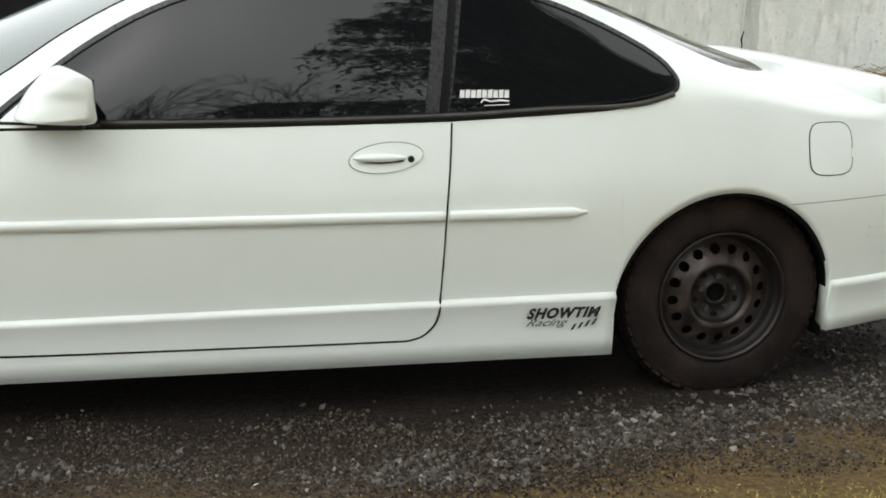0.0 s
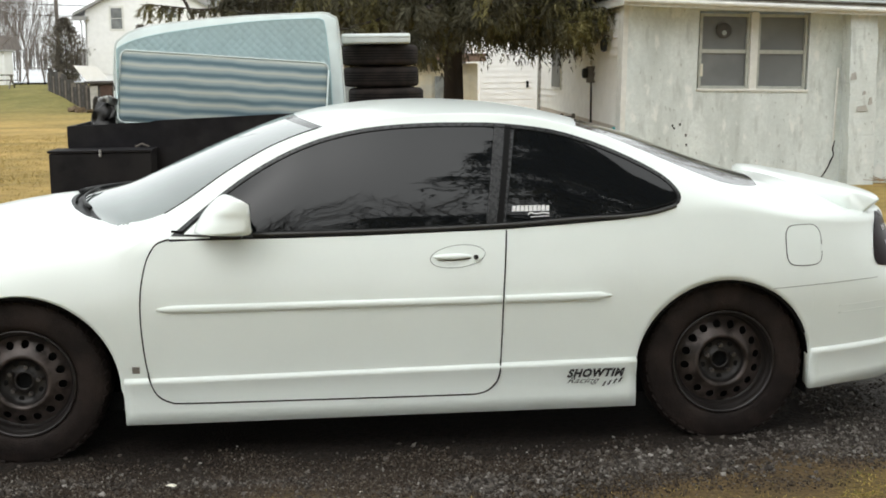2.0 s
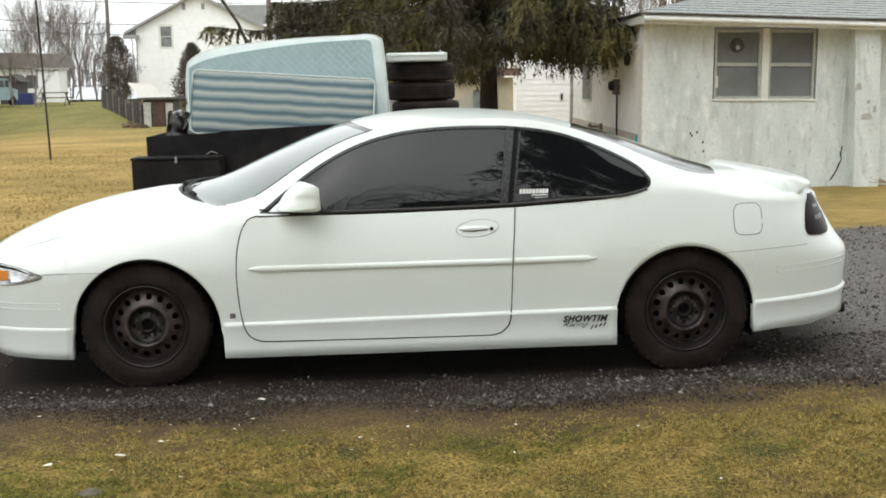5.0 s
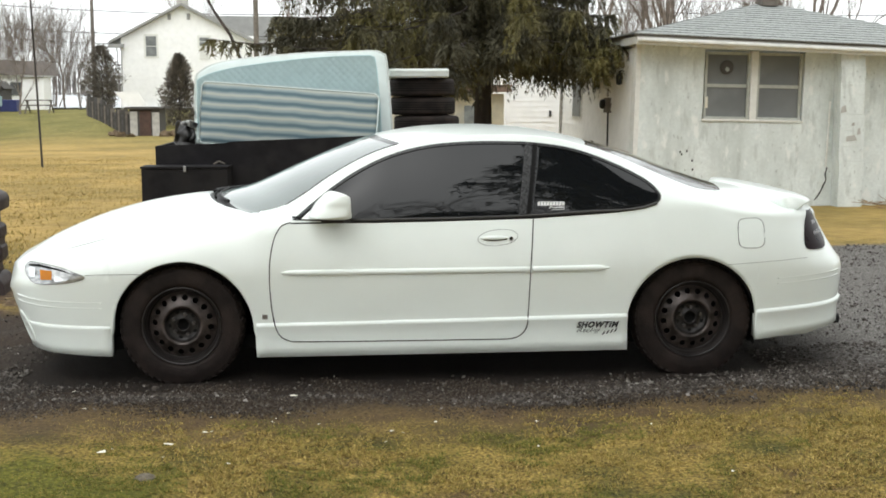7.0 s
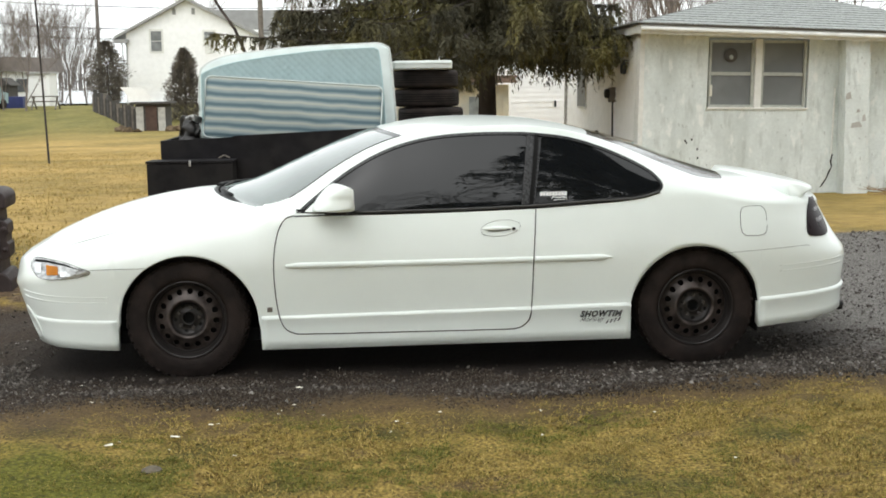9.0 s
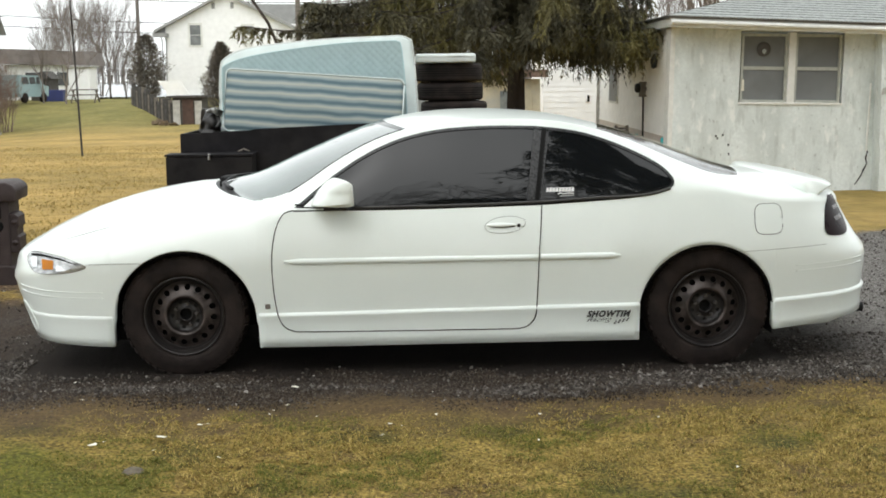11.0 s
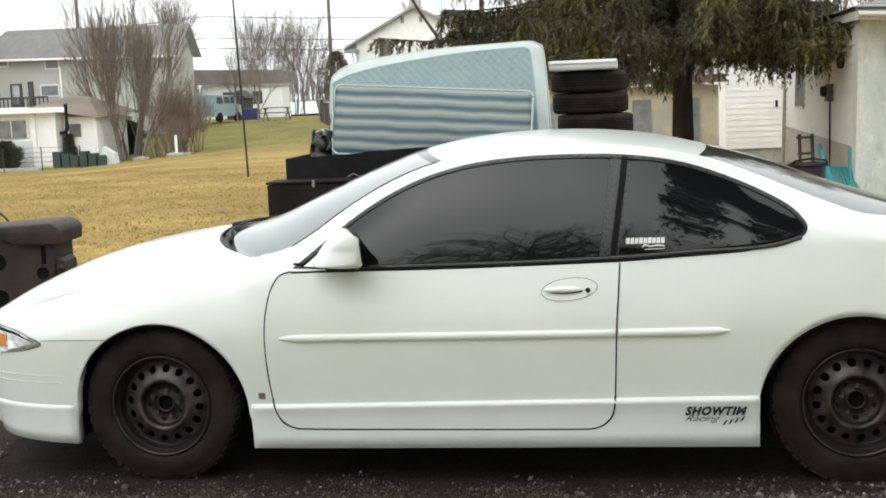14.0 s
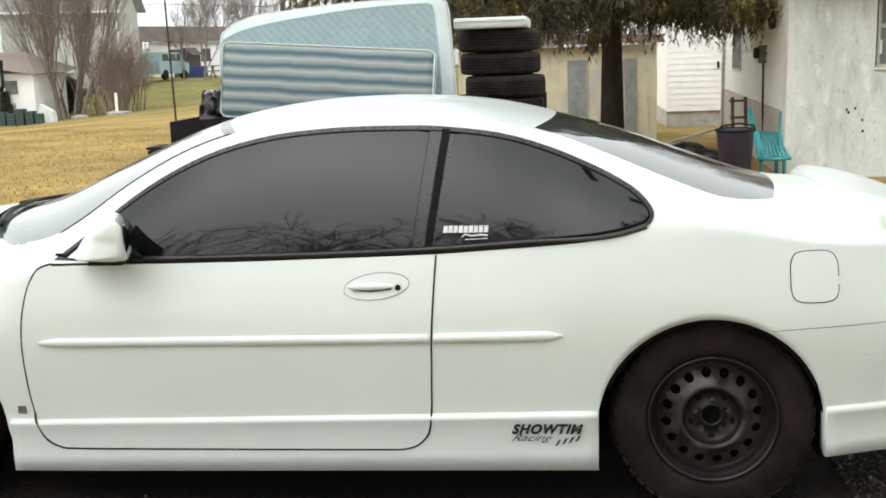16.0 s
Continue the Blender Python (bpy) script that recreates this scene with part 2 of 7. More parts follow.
def lathe(profile, sides=48, axis="y", bm=None, at=(0, 0, 0)):
    """Rings of (radius, along) turned about the axis."""
    b = bm or bmesh.new()
    rings = []
    for r, h in profile:
        ring = []
        for k in range(sides):
            a = 2 * math.pi * k / sides
            p = {"y": (r * math.cos(a), h, r * math.sin(a)), "z": (r * math.cos(a), r * math.sin(a), h), "x": (h, r * math.cos(a), r * math.sin(a))}[axis]
            ring.append(b.verts.new(Vector(p) + Vector(at)))
        rings.append(ring)
    for r0, r1 in zip(rings, rings[1:]):
        for k in range(sides):
            b.faces.new((r0[k], r0[(k + 1) % sides], r1[(k + 1) % sides], r1[k]))
    return b


def prism(poly, d, bm=None, m=Matrix()):
    """A flat outline of (x, z) given thickness d along +y, laid by the pose m."""
    b = bm or bmesh.new()
    f = [b.verts.new(m @ Vector((x, 0, z))) for x, z in poly]
    g = [b.verts.new(m @ Vector((x, d, z))) for x, z in poly]
    b.faces.new(f)
    b.faces.new(g[::-1])
    for i in range(len(poly)):
        j = (i + 1) % len(poly)
        b.faces.new((f[i], g[i], g[j], f[j]))
    return b


def tube(points, r, sides=6, bm=None):
    b = bm or bmesh.new()
    rings = []
    pts = [Vector(p) for p in points]
    for i, p in enumerate(pts):
        d = (pts[min(i + 1, len(pts) - 1)] - pts[max(i - 1, 0)]).normalized()
        q = d.to_track_quat("Z", "Y").to_matrix()
        rad = r[i] if isinstance(r, (list, tuple)) else r
        rings.append([b.verts.new(p + q @ Vector((rad * math.cos(2 * math.pi * k / sides), rad * math.sin(2 * math.pi * k / sides), 0))) for k in range(sides)])
    for r0, r1 in zip(rings, rings[1:]):
        for k in range(sides):
            b.faces.new((r0[k], r0[(k + 1) % sides], r1[(k + 1) % sides], r1[k]))
    b.faces.new(rings[0][::-1])
    b.faces.new(rings[-1])
    return b

# ground: one sheet to the horizon, falling gently towards the lake
def ground_z(x, y):
    z = float(np.interp(y, [3, 9, 12, 23, 38, 50, 62, 80, 84, 90], [0.0, -0.11, -0.13, -0.30, -0.55, -0.45, 0.30, 0.42, 0.30, -1.0]))
    left = min(1.0, max(0.0, (-13.0 - x) / 8.0))
    z -= 0.55 * left * float(np.interp(y, [20, 40, 52, 66], [0, 1, 1, 0]))
    return z


def ground_material():
    m = bpy.data.materials.new("ground_gravel_and_grass")
    m.use_nodes = True
    n, l = m.node_tree.nodes, m.node_tree.links
    b = n["Principled BSDF"]
    co = n.new("ShaderNodeTexCoord")
    sep = n.new("ShaderNodeSeparateXYZ")
    l.new(co.outputs["Object"], sep.inputs[0])

    def noise_at(scale, detail=5.0):
        t = n.new("ShaderNodeTexNoise")
        t.inputs["Scale"].default_value, t.inputs["Detail"].default_value = scale, detail
        l.new(co.outputs["Object"], t.inputs["Vector"])
        return t.outputs["Fac"]

    def calc(op, a, c=None, clamp=False):
        t = n.new("ShaderNodeMath")
        t.operation, t.use_clamp = op, clamp
        for k, v in enumerate((a, c)):
            if v is None:
                continue
            if isinstance(v, (int, float)):
                t.inputs[k].default_value = v
            else:
                l.new(v, t.inputs[k])
        return t.outputs[0]

    def ramp(fac, *stops):
        r = n.new("ShaderNodeValToRGB")
        while len(r.color_ramp.elements) < len(stops):
            r.color_ramp.elements.new(0.5)
        for e, (p, c) in zip(r.color_ramp.elements, stops):
            e.position, e.color = p, (*c, 1.0)
        l.new(fac, r.inputs[0])
        return r.outputs[0]

    def mix(fac, a, c):
        t = n.new("ShaderNodeMix")
        t.data_type = "RGBA"
        l.new(fac, t.inputs["Factor"])
        l.new(a, t.inputs["A"])
        l.new(c, t.inputs["B"])
        return t.outputs["Result"]

    x, y = sep.outputs[0], sep.outputs[1]
    # near lawn: dead straw with green patches
    lawn = ramp(noise_at(2.3, 8.0), (0.31, (0.072, 0.072, 0.015)), (0.45, (0.190, 0.140, 0.034)), (0.55, (0.31, 0.220, 0.060)), (0.68, (0.125, 0.082, 0.032)))
    fine = ramp(noise_at(60.0, 8.0), (0.36, (0.30, 0.28, 0.26)), (0.64, (1.45, 1.45, 1.40)))
    mul = n.new("ShaderNodeMix")
    mul.data_type, mul.blend_type = "RGBA", "MULTIPLY"
    mul.inputs["Factor"].default_value = 1.0
    l.new(lawn, mul.inputs["A"])
    l.new(fine, mul.inputs["B"])
    lawn = mul.outputs["Result"]
    # a patch of fresh green grass near the front of the car
    lush = ramp(noise_at(50.0, 8.0), (0.34, (0.034, 0.040, 0.005)), (0.52, (0.100, 0.108, 0.011)), (0.68, (0.185, 0.165, 0.024)))
    px, py = calc("MULTIPLY", calc("ADD", x, 0.45), 1.4), calc("MULTIPLY", calc("ADD", y, 2.75), 1.5)
    reach = calc("SQRT", calc("ADD", calc("MULTIPLY", px, px), calc("MULTIPLY", py, py)))
    reach = calc("ADD", reach, calc("MULTIPLY", calc("SUBTRACT", noise_at(2.8, 7.0), 0.5), 1.6))
    patch = calc("MULTIPLY", calc("SUBTRACT", 1.05, reach), 2.5, True)
    lawn = mix(calc("MULTIPLY", patch, 0.9), lawn, lush)
    # far lawn: straw yellow, greener further off
    far = ramp(noise_at(0.34, 8.0), (0.36, (0.27, 0.195, 0.060)), (0.64, (0.45, 0.305, 0.102)))
    green = ramp(noise_at(0.5, 6.0), (0.3, (0.16, 0.15, 0.045)), (0.7, (0.25, 0.215, 0.07)))
    far = mix(calc("MULTIPLY", calc("SUBTRACT", y, 36.0), 0.06, True), far, green)
    rough = ramp(noise_at(4.5, 8.0), (0.3, (0.72, 0.72, 0.72)), (0.7, (1.16, 1.16, 1.16)))
    mul2 = n.new("ShaderNodeMix")
    mul2.data_type, mul2.blend_type = "RGBA", "MULTIPLY"
    mul2.inputs["Factor"].default_value = 1.0
    l.new(far, mul2.inputs["A"])
    l.new(rough, mul2.inputs["B"])
    grass = mix(calc("MULTIPLY", calc("SUBTRACT", y, 4.0), 0.4, True), lawn, mul2.outputs["Result"])
    drive_line = calc("ADD", calc("MULTIPLY", calc("MAXIMUM", calc("SUBTRACT", x, 1.9), 0.0), 0.17), -1.45)
    # trodden soil along the drive's edge
    edge_d = calc("SUBTRACT", drive_line, calc("ADD", y, calc("MULTIPLY", calc("SUBTRACT", noise_at(1.9, 8.0), 0.5), 0.9)))
    near_side = calc("MULTIPLY", calc("SUBTRACT", 0.0, y), 3.0, True)
    bare = calc("MULTIPLY", calc("MULTIPLY", calc("SUBTRACT", 0.66, edge_d), 2.2, True), near_side)
    earth = ramp(noise_at(40.0, 8.0), (0.3, (0.040, 0.026, 0.015)), (0.7, (0.125, 0.082, 0.044)))
    grass = mix(calc("MULTIPLY", bare, 0.85), grass, earth)
    # bare trodden earth beside the barrier
    worn = calc("MULTIPLY", calc("MULTIPLY", calc("SUBTRACT", -0.5, x), 1.5, True), calc("SUBTRACT", 3.6, y), True)
    worn = calc("MULTIPLY", worn, calc("MULTIPLY", calc("ADD", y, 0.8), 1.5, True))
    worn = calc("MULTIPLY", worn, calc("MULTIPLY", calc("SUBTRACT", noise_at(3.5, 8.0), 0.36), 5.0, True))
    litter = ramp(noise_at(19.0, 8.0), (0.3, (0.038, 0.025, 0.015)), (0.55, (0.125, 0.082, 0.045)), (0.72, (0.30, 0.235, 0.16)))
    grass = mix(worn, grass, litter)
    # gravel: grey crushed stone in mud
    vor = n.new("ShaderNodeTexVoronoi")
    vor.inputs["Scale"].default_value = 95.0
    l.new(co.outputs["Object"], vor.inputs["Vector"])
    stone = ramp(vor.outputs["Color"], (0.1, (0.066, 0.060, 0.054)), (0.6, (0.155, 0.144, 0.132)), (0.95, (0.27, 0.258, 0.24)))
    mud = ramp(noise_at(45.0, 8.0), (0.32, (0.016, 0.0105, 0.0072)), (0.60, (0.052, 0.0360, 0.0245)), (0.72, (0.060, 0.050, 0.022)))
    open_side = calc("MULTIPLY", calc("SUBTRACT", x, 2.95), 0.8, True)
    # stone colour is darker along the car's length, paler past its tail
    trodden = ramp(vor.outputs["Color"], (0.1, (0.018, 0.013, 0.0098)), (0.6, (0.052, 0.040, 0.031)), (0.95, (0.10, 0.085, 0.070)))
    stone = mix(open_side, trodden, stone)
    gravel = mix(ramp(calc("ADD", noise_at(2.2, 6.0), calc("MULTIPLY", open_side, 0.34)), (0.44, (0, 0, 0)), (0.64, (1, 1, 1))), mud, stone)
    # dark mud beside and under the car, with the car's shade painted in
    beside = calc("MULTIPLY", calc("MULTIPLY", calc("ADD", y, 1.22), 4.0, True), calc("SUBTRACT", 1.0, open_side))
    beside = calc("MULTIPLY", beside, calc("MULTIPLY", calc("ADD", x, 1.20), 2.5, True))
    shaded_mud = ramp(noise_at(45.0, 8.0), (0.32, (0.007, 0.005, 0.0036)), (0.68, (0.024, 0.017, 0.0125)))
    gravel = mix(calc("MULTIPLY", beside, 0.95), gravel, shaded_mud)
    # the drive's outline, with ragged edges
    wob = calc("MULTIPLY", calc("SUBTRACT", noise_at(1.7, 7.0), 0.5), 0.6)
    yy = calc("ADD", y, wob)
    front = calc("MULTIPLY", calc("SUBTRACT", yy, drive_line), 4.0, True)
    back = calc("MULTIPLY", calc("SUBTRACT", calc("ADD", calc("MULTIPLY", calc("SUBTRACT", x, 2.0, False), 0.45), 3.2), yy), 2.5, True)
    cap = calc("MULTIPLY", calc("SUBTRACT", 5.0, yy), 2.5, True)
    drive = calc("MULTIPLY", calc("MULTIPLY", front, back), cap)
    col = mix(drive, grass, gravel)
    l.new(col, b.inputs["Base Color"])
    b.inputs["Roughness"].default_value = 0.95
    b.inputs["Specular IOR Level"].default_value = 0.25
    bp = n.new("ShaderNodeBump")
    bp.inputs["Strength"].default_value, bp.inputs["Distance"].default_value = 0.7, 0.02
    h = calc("ADD", noise_at(60.0), calc("MULTIPLY", vor.outputs["Distance"], 0.5))
    l.new(h, bp.inputs["Height"])
    l.new(bp.outputs[0], b.inputs["Normal"])
    return m


def axis_steps(near, far, fine, growth):
    out, v, step = [0.0], 0.0, fine
    while v < far:
        step = fine if v < near else step * growth
        v += step
        out.append(v)
    return [-a for a in out[:0:-1]] + out


gx, gy = axis_steps(14, 2500, 0.5, 1.25), axis_steps(30, 2500, 0.5, 1.25)
bm = bmesh.new()
rows = [[bm.verts.new((x, y, ground_z(x, y) + 0.012 * noise.noise((x * 0.9, y * 0.9, 0)))) for x in gx] for y in gy]
for r0, r1 in zip(rows, rows[1:]):
    for i in range(len(gx) - 1):
        bm.faces.new((r0[i], r0[i + 1], r1[i + 1], r1[i]))
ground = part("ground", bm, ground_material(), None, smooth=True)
tagged(ground, "gravel drive edged by patchy straw-coloured lawn", "ground", kind="structure")

# ---- the car: x runs to its tail, its near side faces -y, front axle at x = 0
XO = [-1.07, -1.055, -1.00, -0.90, -0.76, -0.56, -0.36, -0.16, 0.05, 0.25, 0.39, 0.52, 0.68, 0.86, 1.04, 1.22, 1.42, 1.65, 1.88, 2.08, 2.28, 2.46, 2.64, 2.84, 3.06, 3.22, 3.38, 3.54, 3.68, 3.78, 3.84, 3.86]
YO = [0, -0.28, -0.50, -0.67, -0.79, -0.865, -0.895, -0.91, -0.915, -0.915, -0.915, -0.918] + [-0.92] * 11 + [-0.918, -0.91, -0.895, -0.865, -0.815, -0.72, -0.55, -0.28, 0]
XR = [-1.045, -1.03, -0.975, -0.89] + XO[4:27] + [3.47, 3.55, 3.59, 3.61, 3.62]
YR = [0, -0.26, -0.45, -0.60, -0.70, -0.76, -0.775, -0.78, -0.785, -0.785, -0.785, -0.775, -0.75, -0.725, -0.70, -0.675, -0.66, -0.65, -0.65, -0.655, -0.665, -0.69, -0.71, -0.725, -0.735, -0.74, -0.725, -0.67, -0.56, -0.42, -0.20, 0]
ZR = [0.60, 0.605, 0.625, 0.645, 0.675, 0.725, 0.775, 0.815, 0.85, 0.875, 0.888, 0.90, 0.995, 1.125, 1.225, 1.285, 1.322, 1.337, 1.335, 1.312, 1.258, 1.185, 1.105, 1.025, 0.955, 0.935, 0.92, 0.916, 0.912, 0.912, 0.915, 0.925]
XC = [-1.045, -1.04, -1.00, -0.93, -0.82, -0.63, -0.44, -0.26, -0.08, 0.02, 0.08, 0.12, 0.33, 0.58, 0.83, 1.06, 1.32, 1.60, 1.86, 2.10, 2.38, 2.60, 2.80, 3.00, 3.16, 3.30, 3.45, 3.54, 3.585, 3.60, 3.61, 3.62]
ZC = [0.60, 0.61, 0.65, 0.69, 0.75, 0.83, 0.89, 0.93, 0.958, 0.966, 0.969, 0.972, 1.027, 1.136, 1.241, 1.320, 1.365, 1.378, 1.368, 1.338, 1.272, 1.205, 1.13, 1.06, 1.015, 0.998, 0.974, 0.952, 0.940, 0.935, 0.932, 0.93]
ZB = [z - 0.08 for z in ZR[:11]] + [0.885, 0.88, 0.88, 0.88, 0.882, 0.885, 0.89, 0.898, 0.91, 0.92, 0.938, 0.95, 0.945] + [z - 0.06 for z in ZR[24:]]
FB = [0.35] * 11 + [0.28] + [0.22] * 10 + [0.26, 0.30] + [0.35] * 2 + [0.5, 0.65] + [0.75] * 4
CAB = [0] * 11 + [0.4] + [1] * 10 + [0.8, 0.4] + [0] * 8
ROWN = len(XO)
COWL, HEADER, BACK_TOP, BACK_END = 11, 15, 19.72, 23.68


def spline(vals, s):
    """Catmull-Rom through evenly indexed values."""
    s = np.clip(np.asarray(s, float), 0, len(vals) - 1)
    i = np.minimum(s.astype(int), len(vals) - 2)
    t = s - i
    v = np.asarray(vals, float)
    p0, p1, p2, p3 = v[np.maximum(i - 1, 0)], v[i], v[i + 1], v[np.minimum(i + 2, len(v) - 1)]
    return 0.5 * (2 * p1 + (p2 - p0) * t + (2 * p0 - 5 * p1 + 4 * p2 - p3) * t**2 + (3 * p1 - p0 - 3 * p2 + p3) * t**3)


SG = np.linspace(0, ROWN - 1, 1241)
XOG, YOG = spline(XO, SG), spline(YO, SG)
TUCK_Z, TUCK = [0.15, 0.20, 0.30, 0.45, 0.60], [0.036, 0.031, 0.028, 0.012, 0.0]


def skin(s, z):
    """A point of the body side at station s and height z (arrays allowed)."""
    s, z = np.broadcast_arrays(np.asarray(s, float), np.asarray(z, float))
    xo, yo, xr, yr, zr = (spline(k, s) for k in (XO, YO, XR, YR, ZR))
    zb, fb, cab = spline(ZB, s), spline(FB, s), np.clip(np.interp(s, range(ROWN), CAB), 0, 1)
    zw = np.minimum(0.60, zb - 0.06)
    dx, dy = spline(XO, s + 0.05) - spline(XO, s - 0.05), spline(YO, s + 0.05) - spline(YO, s - 0.05)
    ln = np.hypot(dx, dy) + 1e-9
    tuck = np.interp(z, TUCK_Z, TUCK) * (z < zw)
    low = np.clip((z - zw) / (zb - zw), 0, 1)
    q = np.clip((z - zb) / np.maximum(zr - zb, 1e-4), 0, 1)
    # round shoulder; along the fenders it runs on from the flank below and into the hood above
    fore = np.interp(s, [9.5, 11.5], [1.0, 0.0])
    kq = 1 - 0.06 * fore
    bow = (1 - np.sqrt(np.maximum(0, 1 - (kq * q) ** 2))) / (1 - np.sqrt(np.maximum(0, 1 - kq * kq)))
    lead = fore * np.clip(2 * fb / (zb - zw) * (zr - zb) / (1 - fb), 0, 0.5)
    bow = lead * q + (1 - lead) * bow
    h = cab * (q * (0.62 + 0.38 * q)) + (1 - cab) * bow
    f = np.where(z < zw, 0, np.where(z < zb, fb * low ** np.interp(s, [25, 28], [2.0, 0.8]), fb + (1 - fb) * h))
    x = xo + (xr - xo) * f - dy / ln * tuck
    y = yo + (yr - yo) * f + dx / ln * tuck
    # the front bumper rakes back below its widest line
    x = x + 0.09 * np.clip((-0.45 - x) / 0.6, 0, 1) ** 1.5 * np.clip((0.44 - z) / 0.26, 0, 1) ** 1.2
    return x, y, z


def side(x, z, off=0.0):
    """The point of the near side at x, z, pushed off outwards."""
    xs, ys, _ = skin(SG, np.full(len(SG), float(z)))
    return Vector((x, float(np.interp(x, xs, ys)) - off, z))


ARCHES = ((0.012, 0.378, 0.297, 0.388), (2.80, 0.368, 0.302, 0.364))


def low_edge(x):
    z = float(np.interp(x, [-1.07, -0.95, -0.80, -0.4, 0.4, 2.44, 3.165, 3.5, 3.7, 3.86], [0.215, 0.185, 0.165, 0.16, 0.150, 0.160, 0.205, 0.215, 0.26, 0.29]))
    for cx, r, cz, w in ARCHES:
        d = abs(x - cx)
        if d < w:
            z = max(z, cz + math.sqrt(max(0.0, r * r - d * d)) if d < r else cz - (d - r) * 4)
    return z


def station(x):
    return float(np.interp(x, XOG, SG))


car = thing("coupe_car", "white two-door coupe with black steel wheels, parked on gravel", "car")
stops = [float(k) for k in np.linspace(0, 8, 33)] + [float(k) for k in np.linspace(8, ROWN - 9, 76)] + [float(k) for k in np.linspace(ROWN - 9, ROWN - 1, 37)]
stops += [COWL, HEADER, BACK_TOP, BACK_END] + [float(k) for k in np.linspace(9.8, COWL, 25)]
for cx, r, cz, w in ARCHES:
    stops += [station(cx + r * math.cos(a)) for a in np.linspace(0, math.pi, 41)]
    stops += [station(cx + k * (w + e)) for k in (-1, 1) for e in (-0.001, 0.001)]
stops = sorted(set(round(float(s), 4) for s in stops))
NLOW, NTOP = 12, 9
VS = [1.0, 0.66, 0.33, 0.0] + [0.93 - 0.02 * k for k in range(20)] + [0.5, 0.45, 0.38, 0.3, 0.22, 0.15, 0.08, 0.0]


def across(s):
    """Shares of the half width, the glass edge drawn in where its corners are rounded."""
    edge = 0.965 - 0.25 * max(0.0, 1 - abs(s - BACK_END) / 0.95) ** 2 - 0.07 * max(0.0, 1 - abs(s - COWL) / 0.9) ** 2
    return [1 - (1 - edge) * (1 - v) for v in VS[:4]] + [edge * v / 0.965 for v in VS[4:]]


def shell_columns(flip):
    cols = []
    for s in stops:
        x0 = float(spline(XO, s))
        zl, zb, zr = low_edge(x0), float(spline(ZB, s)), float(spline(ZR, s))
        zs = [zl + (zb - zl) * k / NLOW for k in range(NLOW + 1)] + [zb + (zr - zb) * math.sin(math.pi / 2 * k / NTOP) for k in range(1, NTOP + 1)]
        xs, ys, zz = skin(s, np.array(zs))
        col = [(xs[0], min(0.0, ys[0] + 0.05), zs[0] + 0.012)] + list(zip(xs, ys, zz))
        xr, yr, xc, zc = (float(spline(k, s)) for k in (XR, YR, XC, ZC))
        top = [(xc + (xr - xc) * v * v, yr * v, zc + (zr - zc) * v**2.4) for v in across(s)[1:]]
        cols.append((col + top, len(col)))
    return [[(x, -y if flip else y, z) for x, y, z in c] for c, _ in cols], cols[0][1]


def glass_foot(v):
    """Station at which the windshield begins, its lower corners rounded."""
    return float(np.interp(v, [0.45, 0.60, 0.72, 0.80, 0.86, 0.90, 0.92, 0.94], [COWL, 10.85, 10.55, 10.36, 10.40, 10.56, 10.74, 11.0]))


shells = {k: bmesh.new() for k in ("body", "hood", "trunk_lid", "windshield", "windshield_band", "rear_window", "cowl")}
for flip in (False, True):
    cols, nside = shell_columns(flip)
    made = {k: {} for k in shells}

    def vert(kind, i, j):
        d = made[kind]
        if (i, j) not in d:
            d[(i, j)] = shells[kind].verts.new(cols[i][j])
        return d[(i, j)]

    for i in range(len(stops) - 1):
        mid = (stops[i] + stops[i + 1]) / 2
        for j in range(len(cols[0]) - 1):
            kind = "body"
            jt = j - nside + 1
            if jt >= 4:
                v = (VS[jt - 1] + VS[jt]) / 2 if jt > 4 else VS[4]
                if glass_foot(v) < mid < HEADER:
                    kind = "windshield_band" if mid > HEADER - 0.12 else "windshield"
                elif BACK_TOP < mid < BACK_END:
                    kind = "rear_window"
                elif 9.8 < mid < COWL:
                    kind = "cowl" if mid > float(np.interp(v, [0.55, 0.70, 0.78, 0.80], [9.8, 9.95, 10.2, 11.0])) else "body" if v > 0.67 else "hood"
                elif 1.5 < mid < 9.8:
                    kind = "hood"
                elif mid > BACK_END + 0.2:
                    kind = "trunk_lid"
            try:
                shells[kind].faces.new([vert(kind, i, j), vert(kind, i + 1, j), vert(kind, i + 1, j + 1), vert(kind, i, j + 1)])
            except ValueError:
                pass
for k, b in shells.items():
    bmesh.ops.remove_doubles(b, verts=b.verts[:], dist=0.0004)
body = part("body", shells["body"], "paint", car, "glossy white painted body shell", True)
part("hood", shells["hood"], "paint", car, "", True)
part("trunk_lid", shells["trunk_lid"], "paint", car, "", True)
part("cowl", shells["cowl"], "plastic", car, "black plastic cowl below the windshield", True)
part("windshield", shells["windshield"], "wind", car, "sloping windshield reflecting grey sky", True)
part("windshield_band", shells["windshield_band"], "windband", car, "dark printed border of the windshield", True)
part("rear_window", shells["rear_window"], "backlight", car, "sloping tinted rear window", True)


def inset_poly(pts, n=4):
    """A closed Catmull-Rom outline through the corner points."""
    p = [Vector((x, z)) for x, z in pts]
    out = []
    for i in range(len(p)):
        a, b, c, d = p[i - 1], p[i], p[(i + 1) % len(p)], p[(i + 2) % len(p)]
        for k in range(n):
            t = k / n
            out.append(tuple(0.5 * (2 * b + (c - a) * t + (2 * a - 5 * b + 4 * c - d) * t * t + (3 * b - a - 3 * c + d) * t**3)))
    return out


